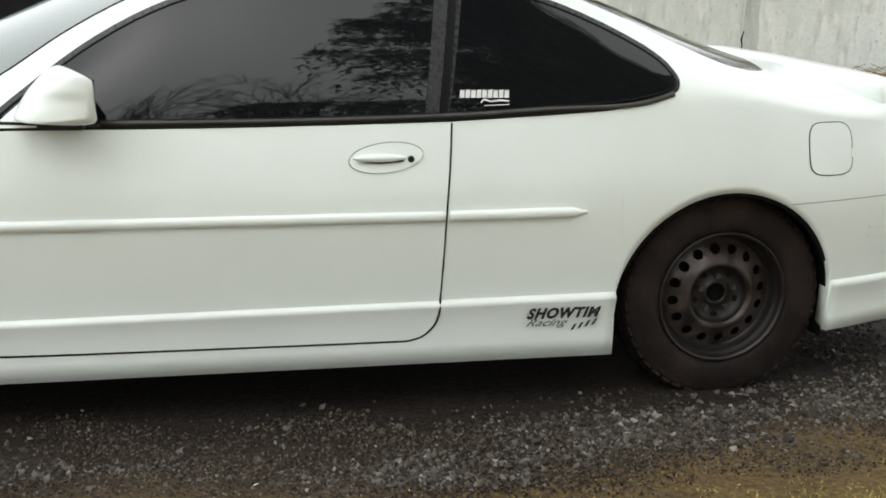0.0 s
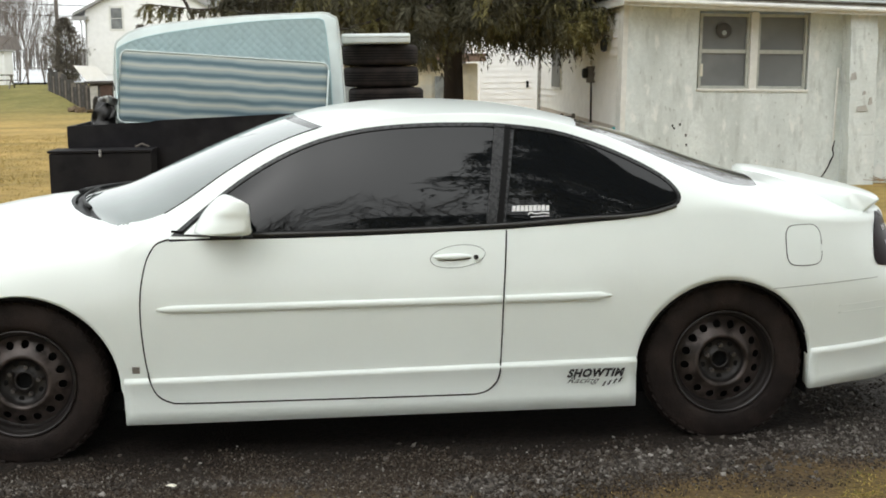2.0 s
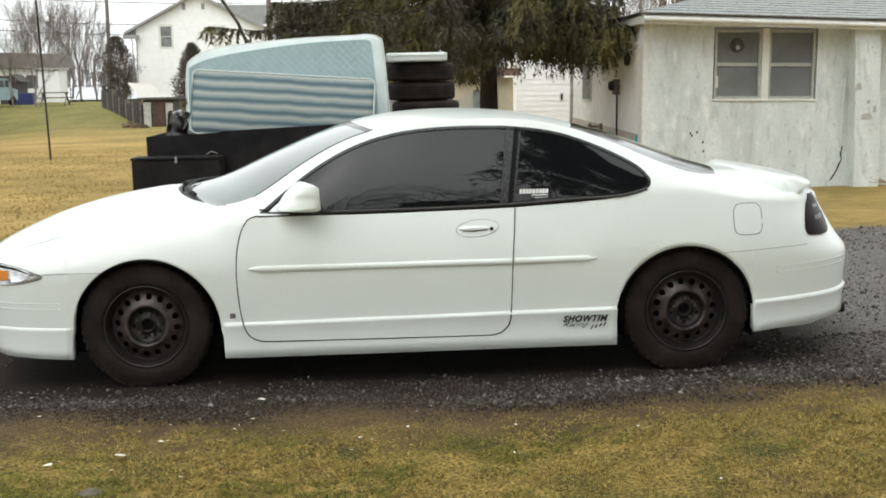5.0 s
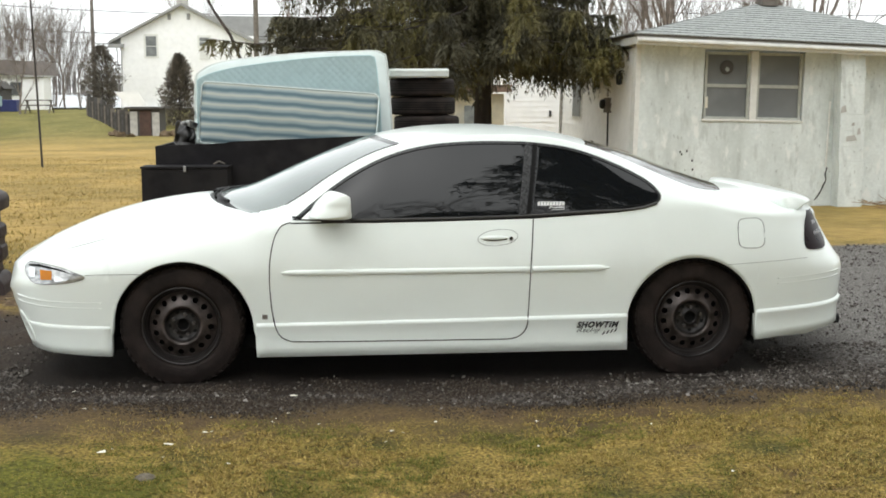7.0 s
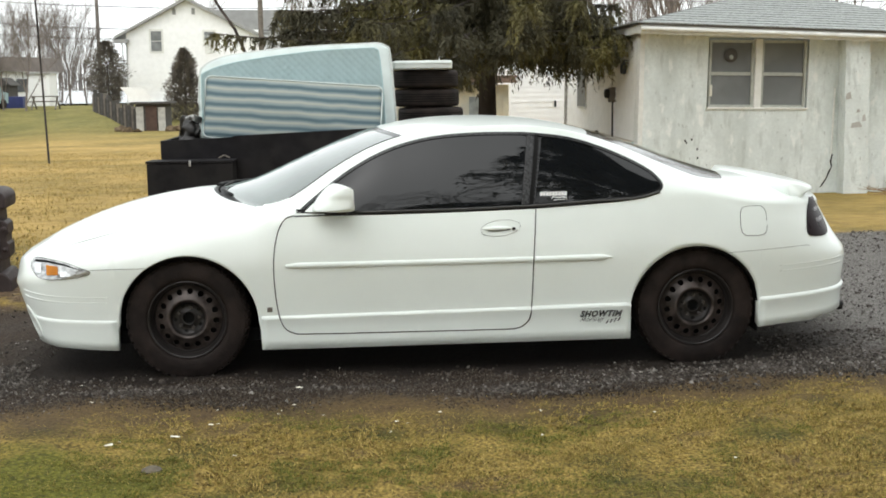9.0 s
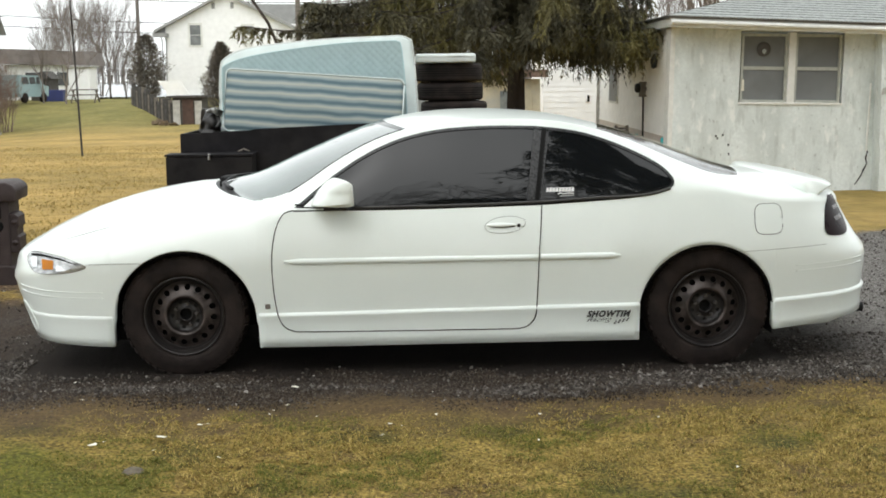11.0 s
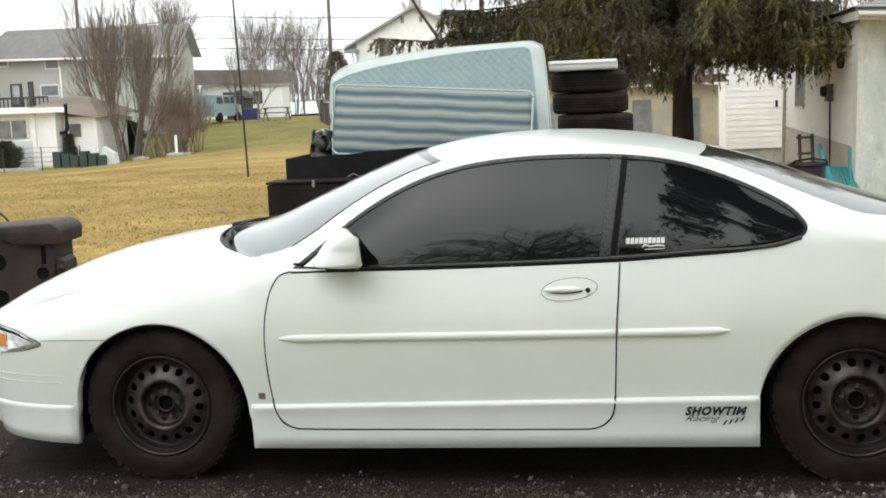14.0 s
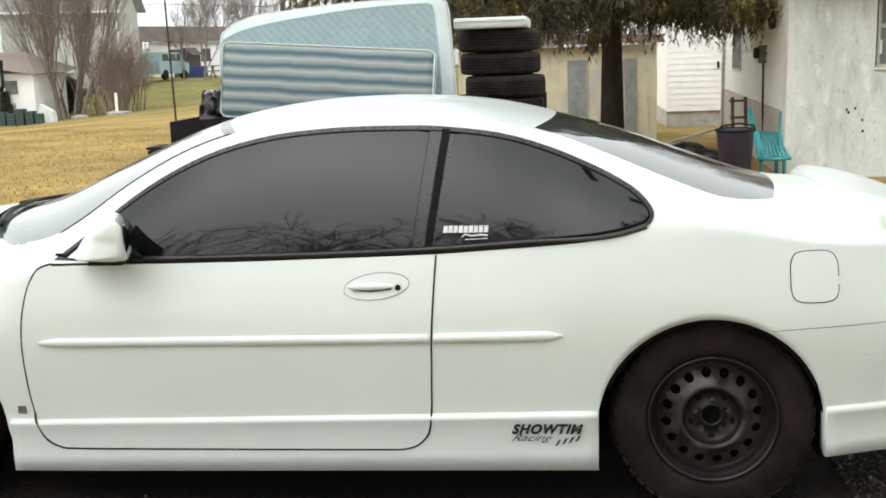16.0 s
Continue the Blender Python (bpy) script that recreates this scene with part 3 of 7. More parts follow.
def panel(poly, off=0.002, cell=0.05, deep=0.006, flip=False):
    """A thin panel with the side-view outline poly, laid on the body's side."""
    b = bmesh.new()
    f = b.faces.new([b.verts.new((x, 0, z)) for x, z in poly])
    xs, zs = [p[0] for p in poly], [p[1] for p in poly]
    for lo, hi, nrm in ((min(xs), max(xs), (1, 0, 0)), (min(zs), max(zs), (0, 0, 1))):
        n = max(1, int((hi - lo) / cell))
        for k in range(1, n):
            v = lo + (hi - lo) * k / n
            bmesh.ops.bisect_plane(b, geom=b.verts[:] + b.edges[:] + b.faces[:], plane_co=Vector(nrm) * v, plane_no=nrm)
    for v in b.verts:
        v.co = side(v.co.x, v.co.z, off)
    edge = [e for e in b.edges if e.is_boundary]
    for e in edge:
        e.smooth = False
    if deep:
        r = bmesh.ops.extrude_edge_only(b, edges=edge)
        for v in r["geom"]:
            if isinstance(v, bmesh.types.BMVert):
                v.co.y += deep
    if flip:
        for v in b.verts:
            v.co.y *= -1
    return b


def line_on_side(pts, r=0.003, off=0.0, flip=False, sill=False):
    lip = lambda z: float(np.interp(z, [0.15, 0.20, 0.27, 0.325, 0.335, 0.35, 0.36], [0.006, 0.0098, 0.0088, 0.0168, 0.0175, 0.008, 0.0])) if sill else 0.0
    b = tube([side(x, z, off + lip(z)) for x, z in pts], r, 6)
    if flip:
        for v in b.verts:
            v.co.y *= -1
    return b


# side glass with its black surround
DLO_TOP = [(0.605, 0.892), (0.72, 0.985), (0.86, 1.09), (1.01, 1.178), (1.17, 1.243), (1.36, 1.285), (1.58, 1.302), (1.80, 1.302), (1.94, 1.295), (2.12, 1.270), (2.28, 1.223), (2.44, 1.155), (2.56, 1.088), (2.612, 1.036)]
DLO_LOW = [(2.624, 1.000), (2.598, 0.968), (2.50, 0.942), (2.38, 0.926), (2.10, 0.907), (1.91, 0.896), (1.47, 0.884), (0.92, 0.880)]


def grow(poly, d):
    """The outline moved inwards by d."""
    p = [Vector(q) for q in poly]
    out = []
    for i, q in enumerate(p):
        t = (p[(i + 1) % len(p)] - p[i - 1]).normalized()
        out.append(tuple(q + Vector((t.y, -t.x)) * d))
    return out


def smooth_run(pts, n=4):
    p = [Vector(pts[0])] + [Vector(q) for q in pts] + [Vector(pts[-1])]
    out = []
    for i in range(1, len(p) - 2):
        a, b, c, d = p[i - 1], p[i], p[i + 1], p[i + 2]
        for k in range(n):
            t = k / n
            out.append(tuple(0.5 * (2 * b + (c - a) * t + (2 * a - 5 * b + 4 * c - d) * t * t + (3 * b - a - 3 * c + d) * t**3)))
    return out + [tuple(pts[-1])]


dlo = smooth_run(DLO_TOP + DLO_LOW, 3)
for flip in (False, True):
    part("window_surround", panel(dlo, 0.003, 0.025, 0.01, flip), "pillar", car, "dark satin window surround", True)
    part("glass_seal", line_on_side(grow(dlo, 0.0165) + grow(dlo, 0.0165)[:1], 0.0042, 0.006, flip), "blacktrim", car, "thin black seal round the side glass")
    ins = grow(dlo, 0.019)
    half = max(range(len(ins)), key=lambda i: ins[i][0])
    door_glass = [p for p in ins[:half] if p[0] < 1.86] + [(1.885, 1.277), (1.832, 0.913)] + [p for p in ins[half:] if p[0] < 1.81]
    quarter = [(1.968, 1.268)] + [p for p in ins[:half] if p[0] > 1.99] + [p for p in ins[half:] if p[0] > 1.93] + [(1.907, 0.917)]
    part("door_window", panel(door_glass, 0.0075, 0.025, 0.006, flip), "tint", car, "dark tinted side glass", True)
    part("pillar_trim", panel([(1.889, 1.292), (1.930, 1.289), (1.872, 0.902), (1.836, 0.900)], 0.0095, 0.025, 0.006, flip), "pillar", car, "dark pillar trim between the side windows", True)
    part("pillar_gap", panel([(1.932, 1.289), (1.956, 1.286), (1.897, 0.902), (1.874, 0.902)], 0.0092, 0.025, 0.006, flip), "blacktrim", car, "black rubber gap behind the pillar", True)
    part("quarter_window", panel(quarter, 0.0075, 0.025, 0.006, flip), "tint", car, "dark tinted side glass", True)

def dense(pts, step=0.012):
    out = []
    for (x0, z0), (x1, z1) in zip(pts, pts[1:]):
        n = max(1, int(math.hypot(x1 - x0, z1 - z0) / step))
        out += [(x0 + (x1 - x0) * k / n, z0 + (z1 - z0) * k / n) for k in range(n)]
    return out + [pts[-1]]


# the door, its handle, moulding and gaps
door_edge = [(0.585, 0.872), (0.545, 0.858), (0.512, 0.80), (0.488, 0.69), (0.482, 0.56), (0.490, 0.42), (0.505, 0.33), (0.53, 0.268), (0.58, 0.238), (0.66, 0.231), (1.16, 0.229), (1.70, 0.229), (1.80, 0.233), (1.85, 0.258), (1.878, 0.31), (1.887, 0.45), (1.893, 0.61), (1.903, 0.76), (1.912, 0.885)]
door = part("door", panel(door_edge, 0.0025, 0.06, 0.004), "paint", car, "", True)
gap_bm = line_on_side(smooth_run([(0.60, 0.880), (0.575, 0.874)] + door_edge[1:], 8), 0.0034, 0.0006, False, True)
part("door_gap", gap_bm, "gap", car, "dark shut line round the door")
part("belt_strip", line_on_side([(x, z + 0.010 * min(1.0, max(0.0, (2.52 - x) / 0.3))) for x, z in smooth_run(DLO_LOW[1:], 6)], 0.0085, 0.0035), "beltrubber", car, "grey rubber strip along the belt line", True)
part("belt_line", line_on_side([(x, z - 0.003) for x, z in DLO_LOW[2:]] + [(0.60, 0.876)], 0.005, 0.0), "blacktrim", car)


def moulding(x0, x1, z0, z1, parent):
    b = bmesh.new()
    n = 40
    rings = []
    for k in range(n + 1):
        t = k / n
        x = x0 + (x1 - x0) * t
        tip = min(1.0, max(0.35, min(t * 30 if x0 < 1 else 1, (1 - t) * 9 if x1 > 1.95 else 1)))
        zc = z0 + (z1 - z0) * t
        p = side(x, zc)
        ring = [(0, -0.0165), (0.010, -0.0145), (0.016, -0.005), (0.016, 0.008), (0.010, 0.0145), (0, 0.0165)]
        rings.append([b.verts.new((x, p.y - o * tip + 0.001, zc + h * tip)) for o, h in ring])
    for r0, r1 in zip(rings, rings[1:]):
        for k in range(5):
            b.faces.new((r0[k], r0[k + 1], r1[k + 1], r1[k]))
    b.faces.new(rings[0])
    b.faces.new(rings[-1][::-1])
    return part("side_moulding", b, "paint", parent, "white rub strip along the flank", True)


moulding(0.545, 1.888, 0.612, 0.617, door)
moulding(1.902, 2.325, 0.617, 0.622, car)

ell = [(1.715 + 0.108 * math.cos(a), 0.790 + 0.042 * math.sin(a) + 0.010 * math.cos(a)) for a in np.linspace(0, 2 * math.pi, 28, endpoint=False)]
handle = part("door_handle", panel(ell, 0.006, 0.03, 0.006), "paint", door, "white oval door handle", True)
part("handle_rim", line_on_side(ell + ell[:1], 0.0017, 0.004), "gap", handle)
grip = bmesh.new()
bmesh.ops.create_uvsphere(grip, u_segments=20, v_segments=10, radius=1.0, matrix=Matrix.Translation(side(1.695, 0.789, 0.006)) @ Matrix.Diagonal((0.078, 0.014, 0.013, 1)))
part("grip", grip, "paint", handle, "", True)
# shadow of the grip recess, laid on the handle as a dark wedge
part("grip_slot", panel([(1.63, 0.777), (1.70, 0.774), (1.765, 0.780), (1.765, 0.784), (1.70, 0.780)], 0.0115, 0.05, 0.002), "gap", handle)
key = bmesh.new()
bmesh.ops.create_cone(key, cap_ends=True, segments=16, radius1=0.010, radius2=0.009, depth=0.008, matrix=Matrix.Translation(side(1.787, 0.786, 0.0095)) @ pose(0, 0, 0, 90))
part("keyhole", key, "plastic", handle, "black key lock")


# skirts along the sill and the bumpers
def skirt(x0, x1, z0a, z0b, z1a, z1b, name, off=0.014):
    b = bmesh.new()
    rings = []
    n = max(10, int((x1 - x0) / 0.04))
    for k in range(n + 1):
        t = k / n
        x = x0 + (x1 - x0) * t
        lo, hi = z0a + (z0b - z0a) * t, z1a + (z1b - z1a) * t
        prof = [(lo - 0.004, -0.03), (lo, off * 1.05), (lo + (hi - lo) * 0.30, off * 0.85), (lo + (hi - lo) * 0.65, off * 0.6), (hi - 0.014, off * 1.2), (hi - 0.004, off * 1.35), (hi + 0.004, off * 0.8), (hi + 0.010, 0.0), (hi + 0.012, -0.008)]
        ring = []
        for z, o in prof:
            sx, sy, _ = skin(SG, np.full(len(SG), max(z, 0.15)))
            kk = float(np.interp(x, sx, SG))
            e = 0.03
            ax, ay, _ = skin(kk - e, max(z, 0.15))
            bx, by, _ = skin(kk + e, max(z, 0.15))
            d = Vector((float(bx - ax), float(by - ay))).normalized()
            px, py, _ = skin(kk, max(z, 0.15))
            ring.append(b.verts.new((float(px) + d.y * o, float(py) - d.x * o, z)))
        rings.append(ring)
    for r0, r1 in zip(rings, rings[1:]):
        for j in range(len(r0) - 1):
            b.faces.new((r0[j], r0[j + 1], r1[j + 1], r1[j]))
    b.faces.new(rings[0])
    b.faces.new(rings[-1][::-1])
    return part(name, b, "paint", car, "white moulded side skirt", True)


skirt(0.405, 2.435, 0.148, 0.158, 0.325, 0.352, "side_skirt")
skirt(-0.95, -0.377, 0.175, 0.158, 0.315, 0.315, "front_skirt", 0.006)
skirt(3.168, 3.80, 0.200, 0.262, 0.360, 0.395, "rear_skirt", 0.012)

# bumper seams and creases
part("front_bumper_seam", line_on_side(smooth_run([(-0.500, 0.606), (-0.42, 0.609), (-0.34, 0.611), (-0.205, 0.612)], 10), 0.0012), "gap", car)
part("rear_bumper_seam", line_on_side(smooth_run([(2.99, 0.629), (3.12, 0.636), (3.30, 0.645), (3.46, 0.652)], 10), 0.0009), "gap", car)
for z in (0.455, 0.425):
    part("bumper_crease", line_on_side(smooth_run([(-0.93, z + 0.01), (-0.7, z), (-0.42, z)], 10), 0.006, -0.0046), "paint", car, "", True)
for z in (0.555, 0.525):
    part("bumper_crease", line_on_side(smooth_run([(3.28, z - 0.01), (3.5, z), (3.70, z + 0.01)], 10), 0.006, -0.0046), "paint", car, "", True)

# fuel flap
flap = [(3.075, 0.874), (3.125, 0.878), (3.172, 0.876), (3.196, 0.850), (3.200, 0.795), (3.196, 0.742), (3.172, 0.722), (3.125, 0.718), (3.075, 0.722), (3.053, 0.745), (3.049, 0.795), (3.053, 0.850)]
fuel = part("fuel_flap", panel(inset_poly(flap, 3), 0.0025, 0.05, 0.004), "paint", car, "", True)
part("flap_gap", line_on_side(inset_poly(flap, 3) + inset_poly(flap, 3)[:1], 0.0019, 0.0012), "gap", fuel)
part("flap_pull", panel([(3.195, 0.80), (3.209, 0.797), (3.209, 0.775), (3.195, 0.772)], 0.006, 0.05, 0.005), "paint", fuel)

# small square badge on the fender
part("fender_badge", panel([(0.438, 0.383), (0.466, 0.383), (0.466, 0.357), (0.438, 0.357)], 0.004, 0.05, 0.004), "wood", car, "small grey square badge")

# hood shut lines along the fenders
for o in (1, -1):
    pts = []
    for q in np.linspace(4.55, 6.05, 20):
        xr, yr, zr, xc, zc = (float(spline(k, q)) for k in (XR, YR, ZR, XC, ZC))
        v = 0.93
        pts.append((xc + (xr - xc) * v * v, o * yr * v, zc + (zr - zc) * v**2.4))
    part("hood_gap", tube(pts, [0.0008 + 0.0012 * math.sin(math.pi * k / 19) for k in range(20)], 5), "gap", car, "fine dark shut line of the hood")

# fog lamp in the front skirt
b = bmesh.new()
rings = []
for k, off in ((1.06, 0.004), (0.99, 0.014), (0.90, 0.021), (0.80, 0.020), (0.68, 0.009), (0.45, 0.0075), (0.25, 0.007), (0.03, 0.007)):
    rings.append([b.verts.new(side(-0.890 + 0.040 * k * math.cos(a) - 0.042 * k * math.sin(a), 0.282 + 0.092 * k * math.sin(a), off)) for a in np.linspace(0, 2 * math.pi, 28, endpoint=False)])
for r0, r1 in zip(rings, rings[1:]):
    for k in range(28):
        b.faces.new((r0[k], r0[(k + 1) % 28], r1[(k + 1) % 28], r1[k]))
part("fog_lamp_recess", b, "paint", car, "white oval fog lamp recess", True)

# lamps
head = [(-0.86, 0.648), (-0.78, 0.654), (-0.66, 0.639), (-0.57, 0.619), (-0.515, 0.604), (-0.503, 0.594), (-0.517, 0.582), (-0.60, 0.561), (-0.71, 0.550), (-0.81, 0.556), (-0.868, 0.602)]
lamp = part("headlight", panel(inset_poly(head, 3), 0.004, 0.03, 0.01), "lampglass", car, "clear wedge headlight with amber corner lens", True)
part("headlight_rim", line_on_side(inset_poly(head, 3) + inset_poly(head, 3)[:1], 0.0022, 0.001), "gap", lamp)
part("reflector_bowl", panel([(-0.848, 0.628), (-0.800, 0.632), (-0.795, 0.580), (-0.838, 0.578)], 0.007, 0.03, 0.003), "reflector", lamp, "bright lamp reflector")
part("lens_shade", panel([(-0.85, 0.643), (-0.78, 0.648), (-0.66, 0.634), (-0.535, 0.603), (-0.66, 0.625), (-0.78, 0.637), (-0.845, 0.634)], 0.007, 0.03, 0.003), "gap", lamp, "dark upper edge of the lens")
part("side_lens", panel([(-0.675, 0.600), (-0.60, 0.594), (-0.575, 0.590), (-0.60, 0.574), (-0.67, 0.567)], 0.007, 0.03, 0.003), "reflector", lamp, "clear ribbed side lens")
part("turn_signal", panel([(-0.768, 0.622), (-0.695, 0.618), (-0.688, 0.577), (-0.756, 0.572)], 0.008, 0.03, 0.004), "amber", lamp, "amber turn signal lens")
taill = [(3.512, 0.904), (3.545, 0.892), (3.590, 0.84), (3.625, 0.765), (3.630, 0.715), (3.58, 0.694), (3.485, 0.697), (3.458, 0.712), (3.452, 0.750), (3.468, 0.83), (3.497, 0.895)]
tail = part("tail_light", panel(inset_poly(taill, 3), 0.006, 0.02, 0.012), "tail", car, "smoked dark tail light", True)
for k in range(3):
    zc = 0.74 + 0.055 * k
    part("lens_bar", panel([(3.53, zc + 0.03), (3.602 - 0.020 * k, zc + 0.036), (3.594 - 0.020 * k, zc + 0.056), (3.525, zc + 0.050)], 0.0085, 0.02, 0.003), "tailband", tail, "dull reflector band")

# door mirror: a sail panel in the window's front corner and a wedge-shaped head
mirror = part("door_mirror", panel(smooth_run([(0.655, 0.899), (0.695, 0.934), (0.735, 0.968), (0.778, 1.005), (0.808, 1.030)], 3) + [(0.814, 1.036), (0.815, 1.02), (0.812, 0.95), (0.806, 0.897), (0.72, 0.896)], 0.013, 0.03, 0.014), "paint", car, "white wedge-shaped door mirror on a sail panel", True)
OUTLINE = smooth_run([(0.726, 0.911), (0.742, 0.945), (0.772, 0.986), (0.810, 1.024), (0.840, 1.045), (0.866, 1.050), (0.889, 1.036), (0.902, 0.992), (0.910, 0.945), (0.913, 0.912), (0.870, 0.905), (0.815, 0.904), (0.768, 0.906)], 4)
bm = bmesh.new()
rings = []
for y, sc, back in ((-0.83, 0.90, 0.0), (-0.88, 0.97, 0.0), (-0.94, 1.0, 0.0), (-0.985, 0.99, 0.004), (-1.018, 0.96, 0.016), (-1.038, 0.90, 0.034), (-1.050, 0.78, 0.060), (-1.056, 0.55, 0.085)):
    ring = []
    for x, z in OUTLINE:
        q = 0.911 + (x - 0.911) * sc + back * max(0.0, (0.911 - x) / 0.21)
        low = max(0.0, min(1.0, (1.000 - z) / 0.03)) * max(0.0, min(1.0, (x - 0.72) / 0.05))
        ring.append(bm.verts.new((q - (y + 0.96) * 0.30 - 0.014, y + 0.012 * low * sc, 0.975 + (z - 0.975) * (0.4 + 0.6 * sc))))
    rings.append(ring)
for r0, r1 in zip(rings, rings[1:]):
    for k in range(len(r0)):
        bm.faces.new((r0[k], r0[(k + 1) % len(r0)], r1[(k + 1) % len(r0)], r1[k]))
bm.faces.new(rings[0][::-1])
bm.faces.new(rings[-1])
part("mirror_head", bm, "paint", mirror, "white mirror shell", True)
part("mirror_glass", prism([(0.862, -0.85), (0.868, -0.85), (0.924, -1.035), (0.918, -1.035)], 0.108, None, Matrix(((1, 0, 0, 0), (0, 0, 1, 0), (0, 1, 0, 0.920), (0, 0, 0, 1)))), "tint", mirror, "dark mirror glass")
part("mirror_foot", box(0.765, 0.885, -0.975, -0.85, 0.886, 0.903, 0.006), "plastic", mirror, "black mirror foot")
b = bmesh.new()
bmesh.ops.create_uvsphere(b, u_segments=14, v_segments=8, radius=1.0, matrix=Matrix.Translation((0.775, -0.945, 0.966)) @ Matrix.Diagonal((0.016, 0.03, 0.010, 1)))
part("pivot_dimple", b, "paint", mirror, "", True)


# wheels: steel discs with a ring of holes
def add_wheel(x, y, out, spin):
    """A wheel at x, y; out is -1 on the near side, 1 on the far side."""
    o = out
    P = lambda prof: [(r, h * o) for r, h in prof]
    at = (x, y, 0.318)
    tyre_prof = [(0.206, -0.085), (0.222, -0.098), (0.26, -0.108), (0.30, -0.104), (0.322, -0.090), (0.334, -0.066), (0.335, 0.0), (0.334, 0.066), (0.322, 0.090), (0.312, 0.1005), (0.305, 0.100), (0.29, 0.1055), (0.262, 0.110), (0.242, 0.107), (0.228, 0.106), (0.216, 0.096), (0.206, 0.080)]
    wheel = part("wheel", lathe(P(tyre_prof), 72, "y", None, at), "rubber", car, "worn black tyre on a dark steel wheel", True)
    b = bmesh.new()
    for k in range(46):
        a = 2 * math.pi * k / 46
        for h in (0.035, 0.082):
            m = Matrix.Translation(at) @ Matrix.Rotation(a, 4, "Y") @ Matrix.Translation((0, o * (h - 0.0), 0.3345 if h < 0.05 else 0.327)) @ pose(0, 0, 0, 0 if h < 0.05 else -o * 22, 0, 20)
            bmesh.ops.create_cube(b, size=1.0, matrix=m @ Matrix.Diagonal((0.028, 0.034, 0.008, 1)))
    part("tread", b, "rubber", wheel)
    rim_prof = [(0.210, 0.082), (0.2145, 0.097), (0.2125, 0.1035), (0.2065, 0.102), (0.202, 0.090), (0.1995, 0.074), (0.1955, 0.071), (0.1925, 0.055), (0.188, 0.042), (0.181, 0.036)]
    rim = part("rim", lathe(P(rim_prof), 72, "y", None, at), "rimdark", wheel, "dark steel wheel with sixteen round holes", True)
    # disc with holes
    b = bmesh.new()
    n, r0, r1, rh, hr = 16, 0.118, 0.183, 0.1505, 0.0165
    hgt = lambda r: float(np.interp(r, [0.10, 0.118, 0.135, 0.167, 0.183], [0.078, 0.074, 0.063, 0.046, 0.035])) * o
    for k in range(n):
        mid = 2 * math.pi * (k + 0.5) / n + spin
        half = math.pi / n
        ring, hole, back = [], [], []
        for q in range(16):
            a = 2 * math.pi * q / 16
            c, s_ = math.cos(a), math.sin(a)
            m_ = max(abs(c), abs(s_))
            rr = (r0 + r1) / 2 + (r1 - r0) / 2 * c / m_
            aa = mid + half * s_ / m_
            ring.append((rr, aa))
            hole.append((rh + hr * c, mid + hr * s_ / rh))
        V = lambda r, a, d=0.0: b.verts.new(Vector(at) + Vector((r * math.cos(a), hgt(r) - o * d, r * math.sin(a))))
        vr, vh, vb = [V(*p) for p in ring], [V(*p) for p in hole], [V(*p, 0.007) for p in hole]
        for q in range(16):
            p = (q + 1) % 16
            b.faces.new((vr[q], vr[p], vh[p], vh[q]))
            b.faces.new((vh[q], vh[p], vb[p], vb[q]))
    bmesh.ops.remove_doubles(b, verts=b.verts[:], dist=0.0003)
    part("disc", b, "steel", rim)
    # hub recess and rim are coloured darker than the disc's steel
    crown = [(0.118, 0.074), (0.110, 0.080), (0.101, 0.079), (0.095, 0.068)]
    part("hub_ring", lathe(P(crown), 48, "y", None, at), "steel", rim, "", True)
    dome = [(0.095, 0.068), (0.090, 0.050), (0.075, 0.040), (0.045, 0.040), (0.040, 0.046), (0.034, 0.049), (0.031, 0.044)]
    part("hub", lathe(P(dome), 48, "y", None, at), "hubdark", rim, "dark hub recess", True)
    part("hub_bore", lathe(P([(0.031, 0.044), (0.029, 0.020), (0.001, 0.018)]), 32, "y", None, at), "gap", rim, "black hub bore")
    for k in range(5):
        a = 2 * math.pi * k / 5 + spin
        c = Vector(at) + Vector((0.058 * math.cos(a), o * 0.048, 0.058 * math.sin(a)))
        part("lug_nut", rod(bmesh.new(), c - Vector((0, o * 0.01, 0)), c + Vector((0, o * 0.012, 0)), 0.0105, 0.009, 6), "lug", rim, "dull steel lug nut")
        a2 = a + math.pi / 5
        c2 = Vector(at) + Vector((0.074 * math.cos(a2), o * 0.0405, 0.074 * math.sin(a2)))
        part("vent_hole", rod(bmesh.new(), c2 - Vector((0, o * 0.004, 0)), c2 + Vector((0, o * 0.003, 0)), 0.011, 0.011, 12), "gap", rim, "small dark hole in the hub")
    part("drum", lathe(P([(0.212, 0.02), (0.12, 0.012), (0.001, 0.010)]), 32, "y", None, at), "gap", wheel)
    return wheel


for x, spin in ((0.0, 0.1), (2.812, 0.32)):
    add_wheel(x, -0.757, -1, spin)
    add_wheel(x, 0.757, 1, spin)

